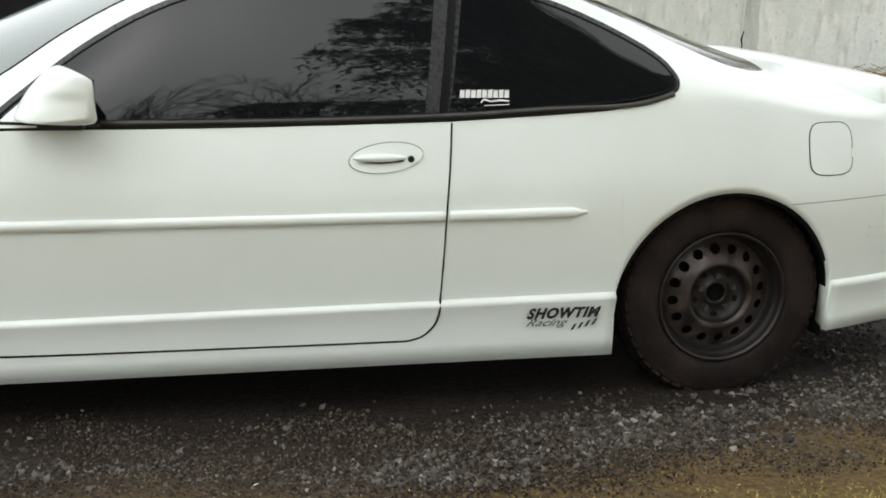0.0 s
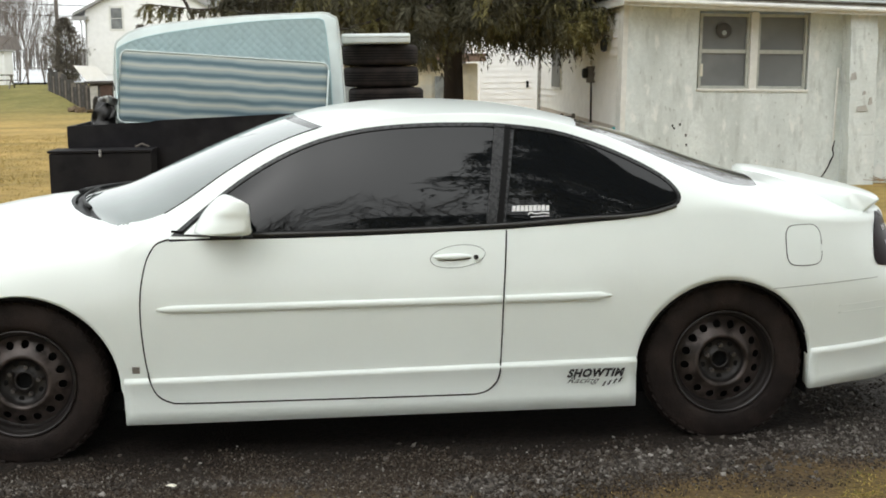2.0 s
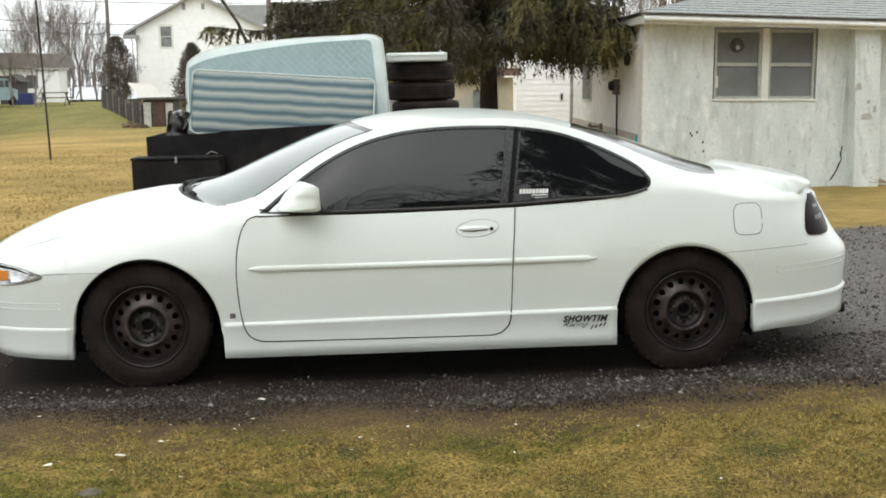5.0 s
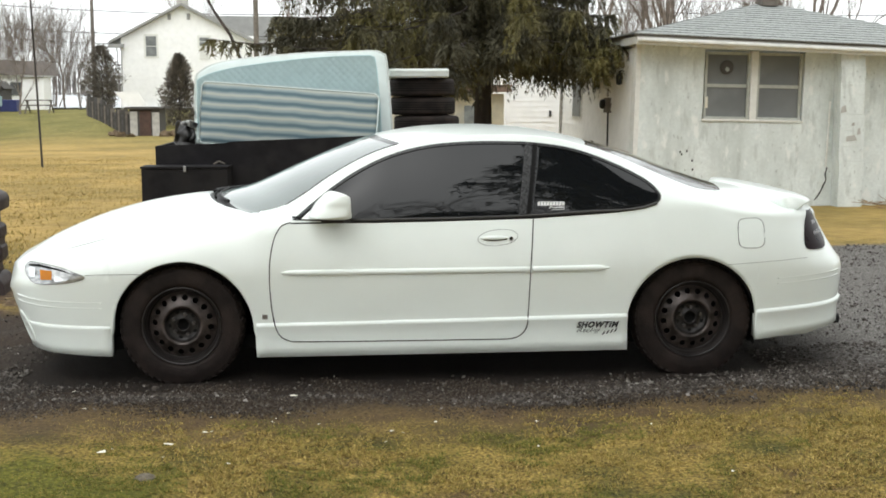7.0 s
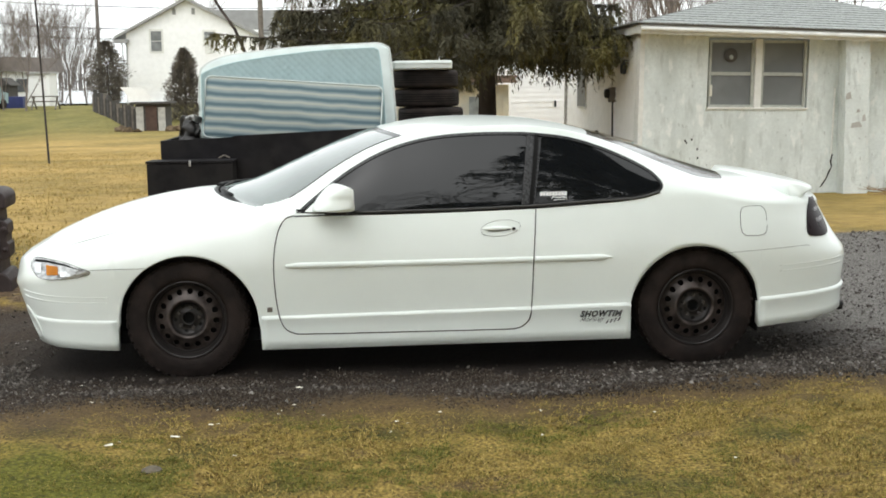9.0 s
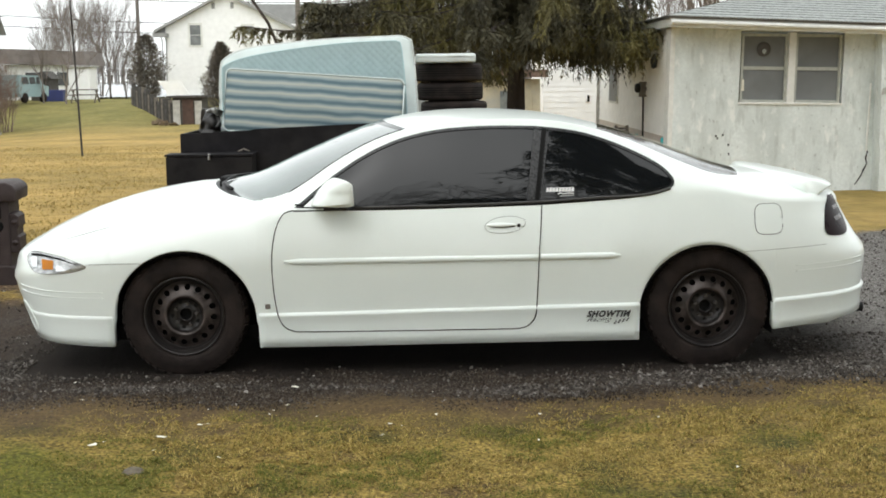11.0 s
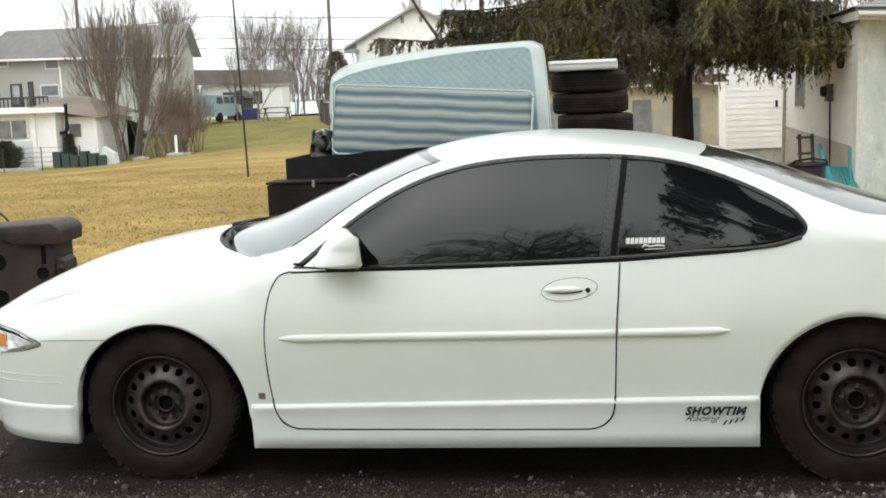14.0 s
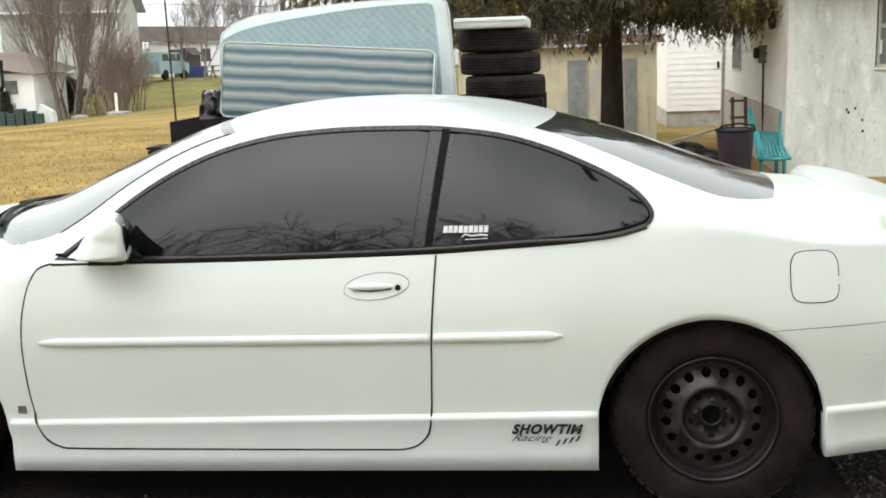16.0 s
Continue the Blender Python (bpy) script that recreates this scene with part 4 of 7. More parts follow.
# wheel wells, underbody and cabin floor
for cx, r, cz, w in ARCHES:
    for o in (-1, 1):
        b = bmesh.new()
        arc = [(cx - w, 0.17)] + [(cx - w * math.cos(a), cz + r * math.sin(a)) for a in np.linspace(0, math.pi, 25)] + [(cx + w, 0.17)]
        outer = [b.verts.new((x, float(side(x, max(z, 0.17)).y) * -o + o * -0.012, z)) for x, z in arc]
        inner = [b.verts.new((x, o * 0.45, z)) for x, z in arc]
        for k in range(len(arc) - 1):
            b.faces.new((outer[k], outer[k + 1], inner[k + 1], inner[k]))
        b.faces.new(inner)
        part("wheel_well", b, "gap", car, "dark wheel well")
        b = tube([(x, float(side(x, max(z, 0.17)).y) * -o - o * 0.012, z - 0.004) for x, z in arc[4:-4]], 0.010, 6)
        part("arch_edge", b, "gap", car, "dark edge of the wheel arch")
part("underbody", box(-0.7, 3.05, -0.74, 0.74, 0.17, 0.24), "gap", car, "dark underbody")
part("exhaust_tip", rod(bmesh.new(), (3.55, -0.46, 0.245), (3.80, -0.48, 0.235), 0.028, 0.028, 16), "plastic", car, "dark exhaust tip")

# cabin: dashboard, seats and wheel, seen dimly through the windshield
part("dashboard", box(0.45, 0.95, -0.66, 0.66, 0.72, 0.92, 0.05), "seat", car, "dark dashboard", True)
for y in (-0.37, 0.37):
    part("front_seat", box(1.45, 1.62, y - 0.24, y + 0.24, 0.5, 1.10, 0.07), "seat", car, "dark cloth seat", True)
part("rear_shelf", box(2.35, 3.05, -0.62, 0.62, 0.86, 0.90, 0.02), "seat", car)
def glass_point(s, v, lift):
    xr, yr, zr, xc, zc = (float(spline(k, s)) for k in (XR, YR, ZR, XC, ZC))
    return Vector((xc + (xr - xc) * v * v, yr * v, zc + (zr - zc) * abs(v) ** 2.4 + lift))


for s0, v0, s1, v1 in ((10.55, 0.60, 11.35, 0.02), (10.5, 0.02, 11.35, -0.60)):
    run = [glass_point(s0 + (s1 - s0) * k / 6, v0 + (v1 - v0) * k / 6, 0.016) for k in range(7)]
    arm = part("wiper", tube(run, [0.010, 0.009, 0.008, 0.007, 0.006, 0.006, 0.005], 8), "plastic", car, "black wiper arm", True)
    part("wiper_blade", tube([p - Vector((0.03, 0, 0.008)) for p in run[2:]], 0.006, 6), "gap", arm, "black rubber wiper blade")

# black seal beside the windshield
part("windshield_seal", tube([glass_point(s, 0.93, 0.0015) for s in np.linspace(11.6, 14.9, 16)], 0.0028, 6), "blacktrim", car, "thin black seal beside the windshield")

# deck spoiler: a low wing with rounded ends
b = bmesh.new()
rings = []
for y in np.linspace(-0.735, 0.735, 33):
    k = abs(y) / 0.735
    x0, x1 = 3.26 + 0.10 * k**3, 3.600 - 0.075 * k**2.4 - 0.045 * k**16
    drop = 0.008 * k**3 + 0.010 * k**12
    ring = []
    for f in (0.0, 0.12, 0.35, 0.6, 0.82, 0.95):
        x = x0 + (x1 - x0) * f
        ring.append((x, float(np.interp(f, [0, 0.12, 0.35, 0.6, 0.82, 0.95], [0.985, 1.005, 1.004, 0.996, 0.984, 0.972])) - drop))
    low = [0.024 + 0.030 * k**2, 0.040 + 0.045 * k**2, 0.050 + 0.050 * k**2]
    ring += [(x1, 0.962 - drop)] + [(x - 0.02 * k, z - d) for (x, z), d in zip(ring[4:1:-1], low)] + [(x0 + 0.10, 0.925 - drop), (x0 + 0.02, 0.90 - drop)]
    rings.append([b.verts.new((x, y, z)) for x, z in ring])
for r0, r1 in zip(rings, rings[1:]):
    for k in range(len(r0)):
        b.faces.new((r0[k], r0[(k + 1) % len(r0)], r1[(k + 1) % len(r0)], r1[k]))
b.faces.new(rings[0])
b.faces.new(rings[-1][::-1])
part("spoiler", b, "paint", car, "white deck spoiler", True)


# decals
def lettering(text, x, z, height, width, off, shear, material, parent, label, heavy=0.022):
    cu = bpy.data.curves.new("lettering", "FONT")
    cu.body, cu.size, cu.shear, cu.offset, cu.space_character = text, 1.0, shear, heavy, 1.0 + max(0.0, heavy) * 3
    tmp = bpy.data.objects.new("tmp", cu)
    scene.collection.objects.link(tmp)
    me = bpy.data.meshes.new_from_object(tmp.evaluated_get(bpy.context.evaluated_depsgraph_get()))
    bpy.data.objects.remove(tmp)
    bpy.data.curves.remove(cu)
    b = bmesh.new()
    b.from_mesh(me)
    bpy.data.meshes.remove(me)
    xs, ys = [v.co.x for v in b.verts], [v.co.y for v in b.verts]
    for v in b.verts:
        v.co = side(x + (v.co.x - min(xs)) / (max(xs) - min(xs)) * width, z + (v.co.y - min(ys)) / (max(ys) - min(ys)) * height, off)
    return part("lettering", b, material, parent, label)


decal = lettering("SHOWTIM", 2.150, 0.288, 0.036, 0.236, 0.0245, 0.35, "blackvinyl", car, "black slanted lettering on the sill", 0.05)
lettering("Racing", 2.150, 0.256, 0.030, 0.135, 0.0195, 0.6, "blackvinyl", decal, "thin black script lettering", -0.004)
for k in range(4):
    x0 = 2.292 + 0.022 * k
    part("chequer_bar", panel([(x0, 0.246 + 0.005 * k), (x0 + 0.009, 0.248 + 0.005 * k), (x0 + 0.021, 0.268 + 0.005 * k), (x0 + 0.012, 0.266 + 0.005 * k)], 0.0195, 0.05, 0), "blackvinyl", decal)
# white sticker on the quarter glass, drawn as plain bars
xs = 1.937
for k in range(9):
    wdt = 0.0155
    part("sticker_bar", panel([(xs, 0.957), (xs + wdt - 0.001, 0.9575), (xs + wdt + 0.001, 0.9785 + 0.002 * (k % 2)), (xs + 0.003, 0.979)], 0.0095, 0.05, 0), "whitevinyl", car, "white sticker bar on the glass")
    xs += wdt + 0.0012
part("sticker_line", tube([side(2.0, 0.943, 0.0095), side(2.01, 0.952, 0.0095), side(2.03, 0.946, 0.0095), side(2.06, 0.95, 0.0095), side(2.085, 0.947, 0.0095)], 0.003, 4), "whitevinyl", car, "white sticker script on the glass")
part("sticker_line", tube([side(2.01, 0.935, 0.0095), side(2.085, 0.938, 0.0095)], 0.0016, 4), "whitevinyl", car)

# ---- stucco house with a sided wing
HX0, HX1, HY = 4.66, 9.57, 8.60


def grown(f):
    """The pose that scales by f about a point of the path."""
    c = Vector((1.0, -7.24, 1.58))
    return Matrix.Translation(c) @ Matrix.Scale(f, 4) @ Matrix.Translation(-c)


def settled(deg, c):
    """The pose that leans a building to its right about the point c, as the yard falls."""
    return Matrix.Translation(c) @ pose(0, 0, 0, 0, deg) @ Matrix.Translation(-Vector(c))


HOUSE_AT = settled(1.2, (6.68, 9.79, 1.65)) @ grown(1.075)
house = thing("stucco_house", "low house with peeling whitewashed stucco walls and grey hip roof", "house", at=HOUSE_AT)
W0, W1, S0, S1 = 5.58, 6.96, 1.175, 2.11
b = bmesh.new()
gx_, gz2 = (HX0, W0, W1, HX1), (-0.3, S0, S1, 2.30)
front = [[b.verts.new((x, HY, z)) for x in gx_] for z in gz2]
cells = [b.faces.new((front[q][k], front[q][k + 1], front[q + 1][k + 1], front[q + 1][k])) for q in range(3) for k in range(3) if (q, k) != (1, 1)]
for v in [v for f in bmesh.ops.extrude_face_region(b, geom=cells)["geom"] if isinstance(f, bmesh.types.BMVert) for v in (f,)]:
    v.co.y += 0.22
part("wall", b, "stucco", house, "stained whitewashed stucco wall")
part("wall", box(HX1 - 0.22, HX1, HY + 0.222, HY + 9.2, -0.3, 2.30), "stucco", house, "stained whitewashed stucco wall")
WY1 = 15.96
wing_x = lambda y: HX0 + 0.02 + (y - HY) * 0.034
wing_w = lambda y: 4.96 + (y - 9.79) * 0.034
part("wall", prism([(wing_x(HY + 0.225) + 0.02, HY + 0.225), (wing_x(WY1) + 0.02, WY1), (wing_x(WY1) + 0.2, WY1), (wing_x(HY + 0.225) + 0.2, HY + 0.225)], 2.6, None, Matrix(((1, 0, 0, 0), (0, 0, 1, 0), (0, 1, 0, -0.3), (0, 0, 0, 1)))), "siding", house, "cream lapped siding wall")
# lapped planks: pale above, browner below
n_planks = 22
for k in range(n_planks):
    z0 = -0.05 + k * 0.108
    b = bmesh.new()
    ends = [(wing_x(HY + 0.23), HY + 0.23), (wing_x(WY1), WY1)]
    prof = [(-0.024, 0.0), (-0.004, 0.110), (0.02, 0.110), (0.02, 0.0)]
    ra, rb = ([b.verts.new((x + o, y, z0 + h)) for o, h in prof] for x, y in ends)
    for q in range(4):
        b.faces.new((ra[q], ra[(q + 1) % 4], rb[(q + 1) % 4], rb[q]))
    b.faces.new(ra)
    b.faces.new(rb[::-1])
    part("plank", b, "siding" if z0 > 0.62 else "oldsiding", house)


def house_window(x0, x1, z0, z1, y, parent, glass="screen", rail=True):
    """A white double-hung window: frame with sill, meeting rail and two panes."""
    b = bmesh.new()
    t = 0.032
    for a in ((x0, x0 + t, z0, z1), (x1 - t, x1, z0, z1), (x0 + t, x1 - t, z0, z0 + t), (x0 + t, x1 - t, z1 - t, z1)):
        box(a[0], a[1], y + 0.02, y + 0.10, a[2], a[3], bm=b)
    if rail:
        box(x0 + t, x1 - t, y + 0.035, y + 0.085, (z0 + z1) / 2 - 0.022, (z0 + z1) / 2 + 0.022, bm=b)
    w = part("window", b, "sash", parent, "weathered grey sash of a double-hung window")
    zm = (z0 + z1) / 2
    for a, c, d in ((z0 + t, zm - 0.02, 0.055), (zm + 0.02, z1 - t, 0.07)):
        part("pane", box(x0 + t - 0.004, x1 - t + 0.004, y + d, y + d + 0.006, a - 0.004, c + 0.004), glass, w, "dull reflecting pane")
    return w


wins = [house_window(W0 + 0.02, 6.22, S0 + 0.01, S1 - 0.03, HY, house), house_window(6.32, W1 - 0.02, S0 + 0.01, S1 - 0.03, HY, house)]
part("window_post", box(6.223, 6.317, HY - 0.012, HY + 0.1, S0, S1 - 0.01, 0.006), "trim", house, "white post between the windows")
part("window_sill", box(W0 - 0.01, W1 + 0.01, HY - 0.02, HY + 0.02, S0 - 0.02, S0 + 0.008, 0.006), "trim", house, "white window sill")
part("wreath", lathe([(0.095, 0.004), (0.09, -0.008), (0.05, -0.014), (0.001, -0.010)], 28, "y", None, (5.90, HY + 0.045, 1.88)), "greydark", wins[0], "small dark wreath hung in the window", True)
part("wreath_centre", lathe([(0.034, 0.004), (0.02, -0.004), (0.001, -0.006)], 20, "y", None, (5.905, HY + 0.031, 1.85)), "greydoor", wins[0], "", True)
for x0, x1 in ((W0 + 0.07, 6.16), (6.34, W1 - 0.07)):
    part("blind", box(x0 - 0.03, x1 + 0.03, HY + 0.13, HY + 0.14, S0 + 0.03, S1 - 0.05), "greydoor", house, "grey drawn blind")
part("latch_tag", box(5.615, 5.645, HY - 0.012, HY + 0.02, 1.33, 1.48, 0.004), "tan", house, "pale hanging tag")

# eaves and roof, sagging towards the chimney
def eave_z(x, z):
    return z - 0.058 - 0.024 * (x - 4.40)


def eave_board(name, y0, y1, z0, z1, material, label, x0=4.56, x1=9.85):
    poly = [(x0, eave_z(x0, z0)), (x1, eave_z(x1, z0)), (x1, eave_z(x1, z1)), (x0, eave_z(x0, z1))]
    return part(name, prism(poly, y1 - y0, None, Matrix.Translation((0, y0, 0))), material, house, label)


eave_board("fascia", HY - 0.36, HY - 0.33, 2.205, 2.315, "trim", "white fascia board")
eave_board("soffit", HY - 0.33, HY + 0.02, 2.235, 2.25, "trim", "white soffit")
eave_board("drip_edge", HY - 0.385, HY - 0.335, 2.318, 2.334, "wood", "dark shingle edge above the fascia", 4.53, 9.88)
part("gutter", tube([(4.56, HY - 0.385, eave_z(4.56, 2.265)), (9.85, HY - 0.385, eave_z(9.85, 2.265))], 0.030, 10), "trim", house, "white gutter")
part("side_fascia", prism([(4.56, HY - 0.33), (wing_x(WY1) - 0.15, WY1), (wing_x(WY1) - 0.12, WY1), (4.59, HY - 0.33)], 0.10, None, Matrix(((1, 0, 0, 0), (0, 0, 1, 0), (0, 1, 0, 2.15), (0, 0, 0, 1)))), "trim", house)
E0, E1, E2, E3 = (Vector(p) for p in ((4.52, HY - 0.40, 2.275), (9.9, HY - 0.40, 2.145), (9.9, WY1, 2.195), (wing_x(WY1) - 0.28, WY1, 2.305)))
R0, R1 = Vector((7.15, 11.0, 2.93)), Vector((7.25, 13.4, 2.93))
b = bmesh.new()
e, r = [b.verts.new(p) for p in (E0, E1, E2, E3)], [b.verts.new(p) for p in (R0, R1)]
for f in ((e[0], e[1], r[0]), (e[1], e[2], r[1], r[0]), (e[2], e[3], r[1]), (e[3], e[0], r[0], r[1])):
    b.faces.new(f)
bmesh.ops.solidify(b, geom=b.faces[:], thickness=0.03)
roof = part("roof", b, "shingle", house, "grey-green shingled hip roof")
# overlapping shingle courses on the front and side slopes
rc = random.Random(31)
for lo0, lo1, hi0, hi1, n in ((E0, E1, R0, R0, 17), (E3, E0, R1, R0, 15)):
    up = (lo1 - lo0).cross(hi0 - lo0).normalized()
    for k in range(n):
        b = bmesh.new()
        f0, f1 = k / n, min(1.0, (k + 1.15) / n)
        m = 26
        low = [(lo0.lerp(hi0, f0)).lerp(lo1.lerp(hi1, f0), q / m) + up * (0.012 + rc.uniform(0, 0.006)) for q in range(m + 1)]
        top = [(lo0.lerp(hi0, f1)).lerp(lo1.lerp(hi1, f1), q / m) + up * 0.006 for q in range(m + 1)]
        va, vb, vc = [b.verts.new(p) for p in low], [b.verts.new(p) for p in top], [b.verts.new(p - up * 0.012) for p in low]
        for q in range(m):
            b.faces.new((va[q], va[q + 1], vb[q + 1], vb[q]))
            b.faces.new((vc[q], vc[q + 1], va[q + 1], va[q]))
        part("shingle_course", b, "shingle", roof)
part("roof_vent", box(7.0, 7.25, 10.6, 10.9, 2.86, 3.0, 0.02), "wood", house, "dark roof vent")

# block chimney
chim = thing("chimney", "whitewashed concrete block chimney against the wall", "chimney", at=settled(-0.9, (8.1, 9.2, 2.3)) @ grown(1.075))
for k in range(10):
    z0 = -0.02 + k * 0.212
    j = 0.006 * ((k * 7) % 3 - 1)
    part("block", box(7.365 + j, 7.70 + j, 8.35, HY - 0.004, z0, z0 + 0.2085, 0.006), "stucco", chim)
part("mortar", box(7.375, 7.69, 8.355, HY - 0.006, -0.05, 2.10), "stucco", chim, "whitewashed mortar")
part("cap", box(7.34, 7.73, 8.335, HY - 0.002, 2.105, 2.155, 0.010), "trim", chim, "white cap")
for x0, z0, wd, hg in ((7.45, 0.90, 0.15, 0.08), (7.37, 1.28, 0.08, 0.10), (7.60, 0.98, 0.05, 0.10), (7.52, 1.10, 0.05, 0.05)):
    part("stain", prism([(x0, z0), (x0 + wd, z0 + 0.01), (x0 + wd * 0.8, z0 + hg), (x0 + 0.01, z0 + hg * 0.8)], 0.004, None, Matrix.Translation((0, 8.339, 0))), "concrete", chim, "grey patch of bare block")
part("pipe", tube([(7.33, HY - 0.03, 1.45), (7.32, HY - 0.03, 0.55)], 0.014, 8), "trim", house, "thin white pipe")
part("crack", tube([(x + 0.27, HY - 0.001, z) for x, z in ((7.08, 0.56), (7.06, 0.46), (7.08, 0.38), (7.04, 0.30), (7.02, 0.24), (6.98, 0.17), (6.93, 0.10))], [0.010, 0.012, 0.007, 0.012, 0.008, 0.010, 0.006], 4), "gap", house, "dark crack in the stucco")
for x0, z0 in ((5.29, 0.715), (5.38, 0.73), (5.31, 0.685), (5.46, 0.60), (5.47, 0.48)):
    part("hole", box(x0, x0 + 0.022, HY - 0.003, HY + 0.01, z0, z0 + 0.03, 0.003), "gap", house, "small dark break in the stucco")
part("corner_board", box(HX0 - 0.012, HX0 + 0.05, HY - 0.008, HY + 0.24, -0.2, 2.29), "trim", house, "white corner board")

# things on the sided wall
mx, my = wing_w(11.94), 11.94
meter = thing("electric_meter", "grey electric meter box with a cable down the wall", "meter")
part("box", box(mx - 0.12, mx + 0.02, my - 0.09, my + 0.09, 1.22, 1.46, 0.02), "wood", meter)
part("dial", lathe([(0.075, 0.0), (0.075, -0.05), (0.06, -0.07), (0.001, -0.075)], 20, "x", None, (mx - 0.12, my, 1.36)), "plastic", meter, "", True)
part("cable", tube([(mx - 0.06, my, 1.22), (mx - 0.06, my + 0.01, 0.6), (mx - 0.06, my, -0.12)], 0.014, 6), "plastic", meter, "dark cable")
lx = wing_w(10.75)
wl_ = thing("wall_lamp", "small black wall lantern", "lamp")
part("bracket", tube([(lx, 10.75, 1.86), (lx - 0.08, 10.75, 1.88), (lx - 0.10, 10.75, 1.80)], 0.012, 6), "plastic", wl_)
part("lantern", lathe([(0.02, 0.10), (0.055, 0.06), (0.045, -0.06), (0.015, -0.08)], 10, "z", None, (lx - 0.10, 10.75, 1.74)), "plastic", wl_)
for ya, za, zb in ((13.85, 1.05, 1.75),):
    xx = wing_x(ya)
    fr = bmesh.new()
    box(xx - 0.05, xx + 0.02, ya - 0.42, ya + 0.42, za, zb, bm=fr)
    w3 = part("window", fr, "trim", house, "white framed side window")
    part("pane", box(xx - 0.056, xx - 0.04, ya - 0.38, ya + 0.38, za + 0.04, zb - 0.04), "screen", w3)

# white end wall behind, lapped boards
shed2 = thing("white_outbuilding", "small white outbuilding with lapped board wall", "outbuilding")
EX0, EX1, EY = 4.44, 6.3, 21.44
part("wall", box(EX0 + 0.01, EX1, EY + 0.03, EY + 3.0, 0.06, 2.8), "whitesiding", shed2)
for k in range(21):
    z0 = 0.06 + k * 0.126
    part("plank", prism([(0.003, 0.0), (0.028, 0.0), (0.028, 0.128), (0.014, 0.128)], EX1 - EX0, None, Matrix(((0, 1, 0, EX0), (1, 0, 0, EY), (0, 0, 1, z0), (0, 0, 0, 1)))), "whitesiding", shed2)
part("footing", box(EX0, EX1, EY + 0.05, EY + 3.0, -0.5, 0.05), "concrete", shed2, "grey concrete footing")
part("corner_post", box(wing_x(WY1) - 0.06, wing_x(WY1) + 0.03, WY1 + 0.004, WY1 + 0.10, -0.2, 2.28), "concrete", house, "grey corner post")
part("hook", box(5.50, 5.55, EY - 0.04, EY - 0.012, 0.95, 1.10, 0.004), "gap", shed2)

# tan shed with double doors
tan = thing("tan_shed", "weathered tan shed with grey doors and rusty roof", "shed", at=grown(0.86))
TY = 21.6
part("wall", box(0.2, 4.42, TY, TY + 2.6, -0.9, 1.50), "tan", tan, "flaking tan board wall")
for x0, x1, m in ((0.6, 1.1, "greydoor"), (1.16, 1.66, "greydoor"), (2.55, 2.95, "greydoor"), (3.0, 3.4, "tan"), (3.45, 3.72, "greydoor"), (3.76, 4.0, "greydoor")):
    part("door_leaf", box(x0, x1, TY - 0.03, TY - 0.002, -0.45, 1.22, 0.006), m, tan, "faded plank door leaf")
for k in range(22):
    x0 = 0.2 + k * 0.192
    part("batten", box(x0, x0 + 0.03, TY - 0.018, TY - 0.001, -0.8, 1.48), "tan", tan)
part("roof", prism([(-0.05, 1.56), (4.6, 1.54), (4.55, 1.66), (-0.0, 1.72)], 0.06, None, Matrix.Translation((0, TY - 0.25, 0)) @ pose(0, 0, 0, 0)), "rust", tan, "rusty metal roof edge")
part("roof_slope", box(-0.05, 4.6, TY - 0.18, TY + 2.8, 1.66, 1.72), "rust", tan)

# teal plastic bench, bin and scrap by the wing
def tipped_chair():
    """A slatted plastic chair tipped back against the corner, wider at its front edge."""
    t = thing("garden_chair", "teal plastic garden chair tipped back beside the wall", "chair")
    fl, fr, bl, br = (Vector(p) for p in ((4.53, 9.50, 0.17), (4.92, 9.50, 0.16), (4.67, 10.32, 0.40), (4.90, 10.32, 0.39)))
    for k in range(8):
        f0, f1 = (k + 0.12) / 8, (k + 0.80) / 8
        b = bmesh.new()
        q = [fl.lerp(fr, f0), fl.lerp(fr, f1), bl.lerp(br, f1), bl.lerp(br, f0)]
        lo, hi = [b.verts.new(p) for p in q], [b.verts.new(p + Vector((0, -0.006, 0.022))) for p in q]
        b.faces.new(lo[::-1])
        b.faces.new(hi)
        for m in range(4):
            b.faces.new((lo[m], lo[(m + 1) % 4], hi[(m + 1) % 4], hi[m]))
        part("slat", b, "teal", t)
    part("front_rail", tube([fl, fl.lerp(fr, 0.5) + Vector((0, -0.03, -0.01)), fr], 0.022, 8), "teal", t, "", True)
    part("back_rail", tube([bl, br], 0.020, 8), "teal", t, "", True)
    part("arm", tube([(4.60, 9.62, 0.14), (4.60, 9.85, 0.30), (4.575, 10.15, 0.52), (4.57, 10.39, 0.69)], [0.04, 0.042, 0.034, 0.028], 10), "teal", t, "", True)
    part("arm", tube([(4.86, 9.80, 0.24), (4.88, 10.02, 0.40), (4.91, 10.18, 0.65)], [0.026, 0.024, 0.022], 10), "teal", t, "", True)
    for x, y in ((4.60, 9.66), (4.88, 9.72), (4.70, 10.28), (4.88, 10.28)):
        part("leg", rod(bmesh.new(), (x, y, -0.14), (x, y, 0.19 if y < 10 else 0.38), 0.022, 0.02, 8), "teal", t)
    return t


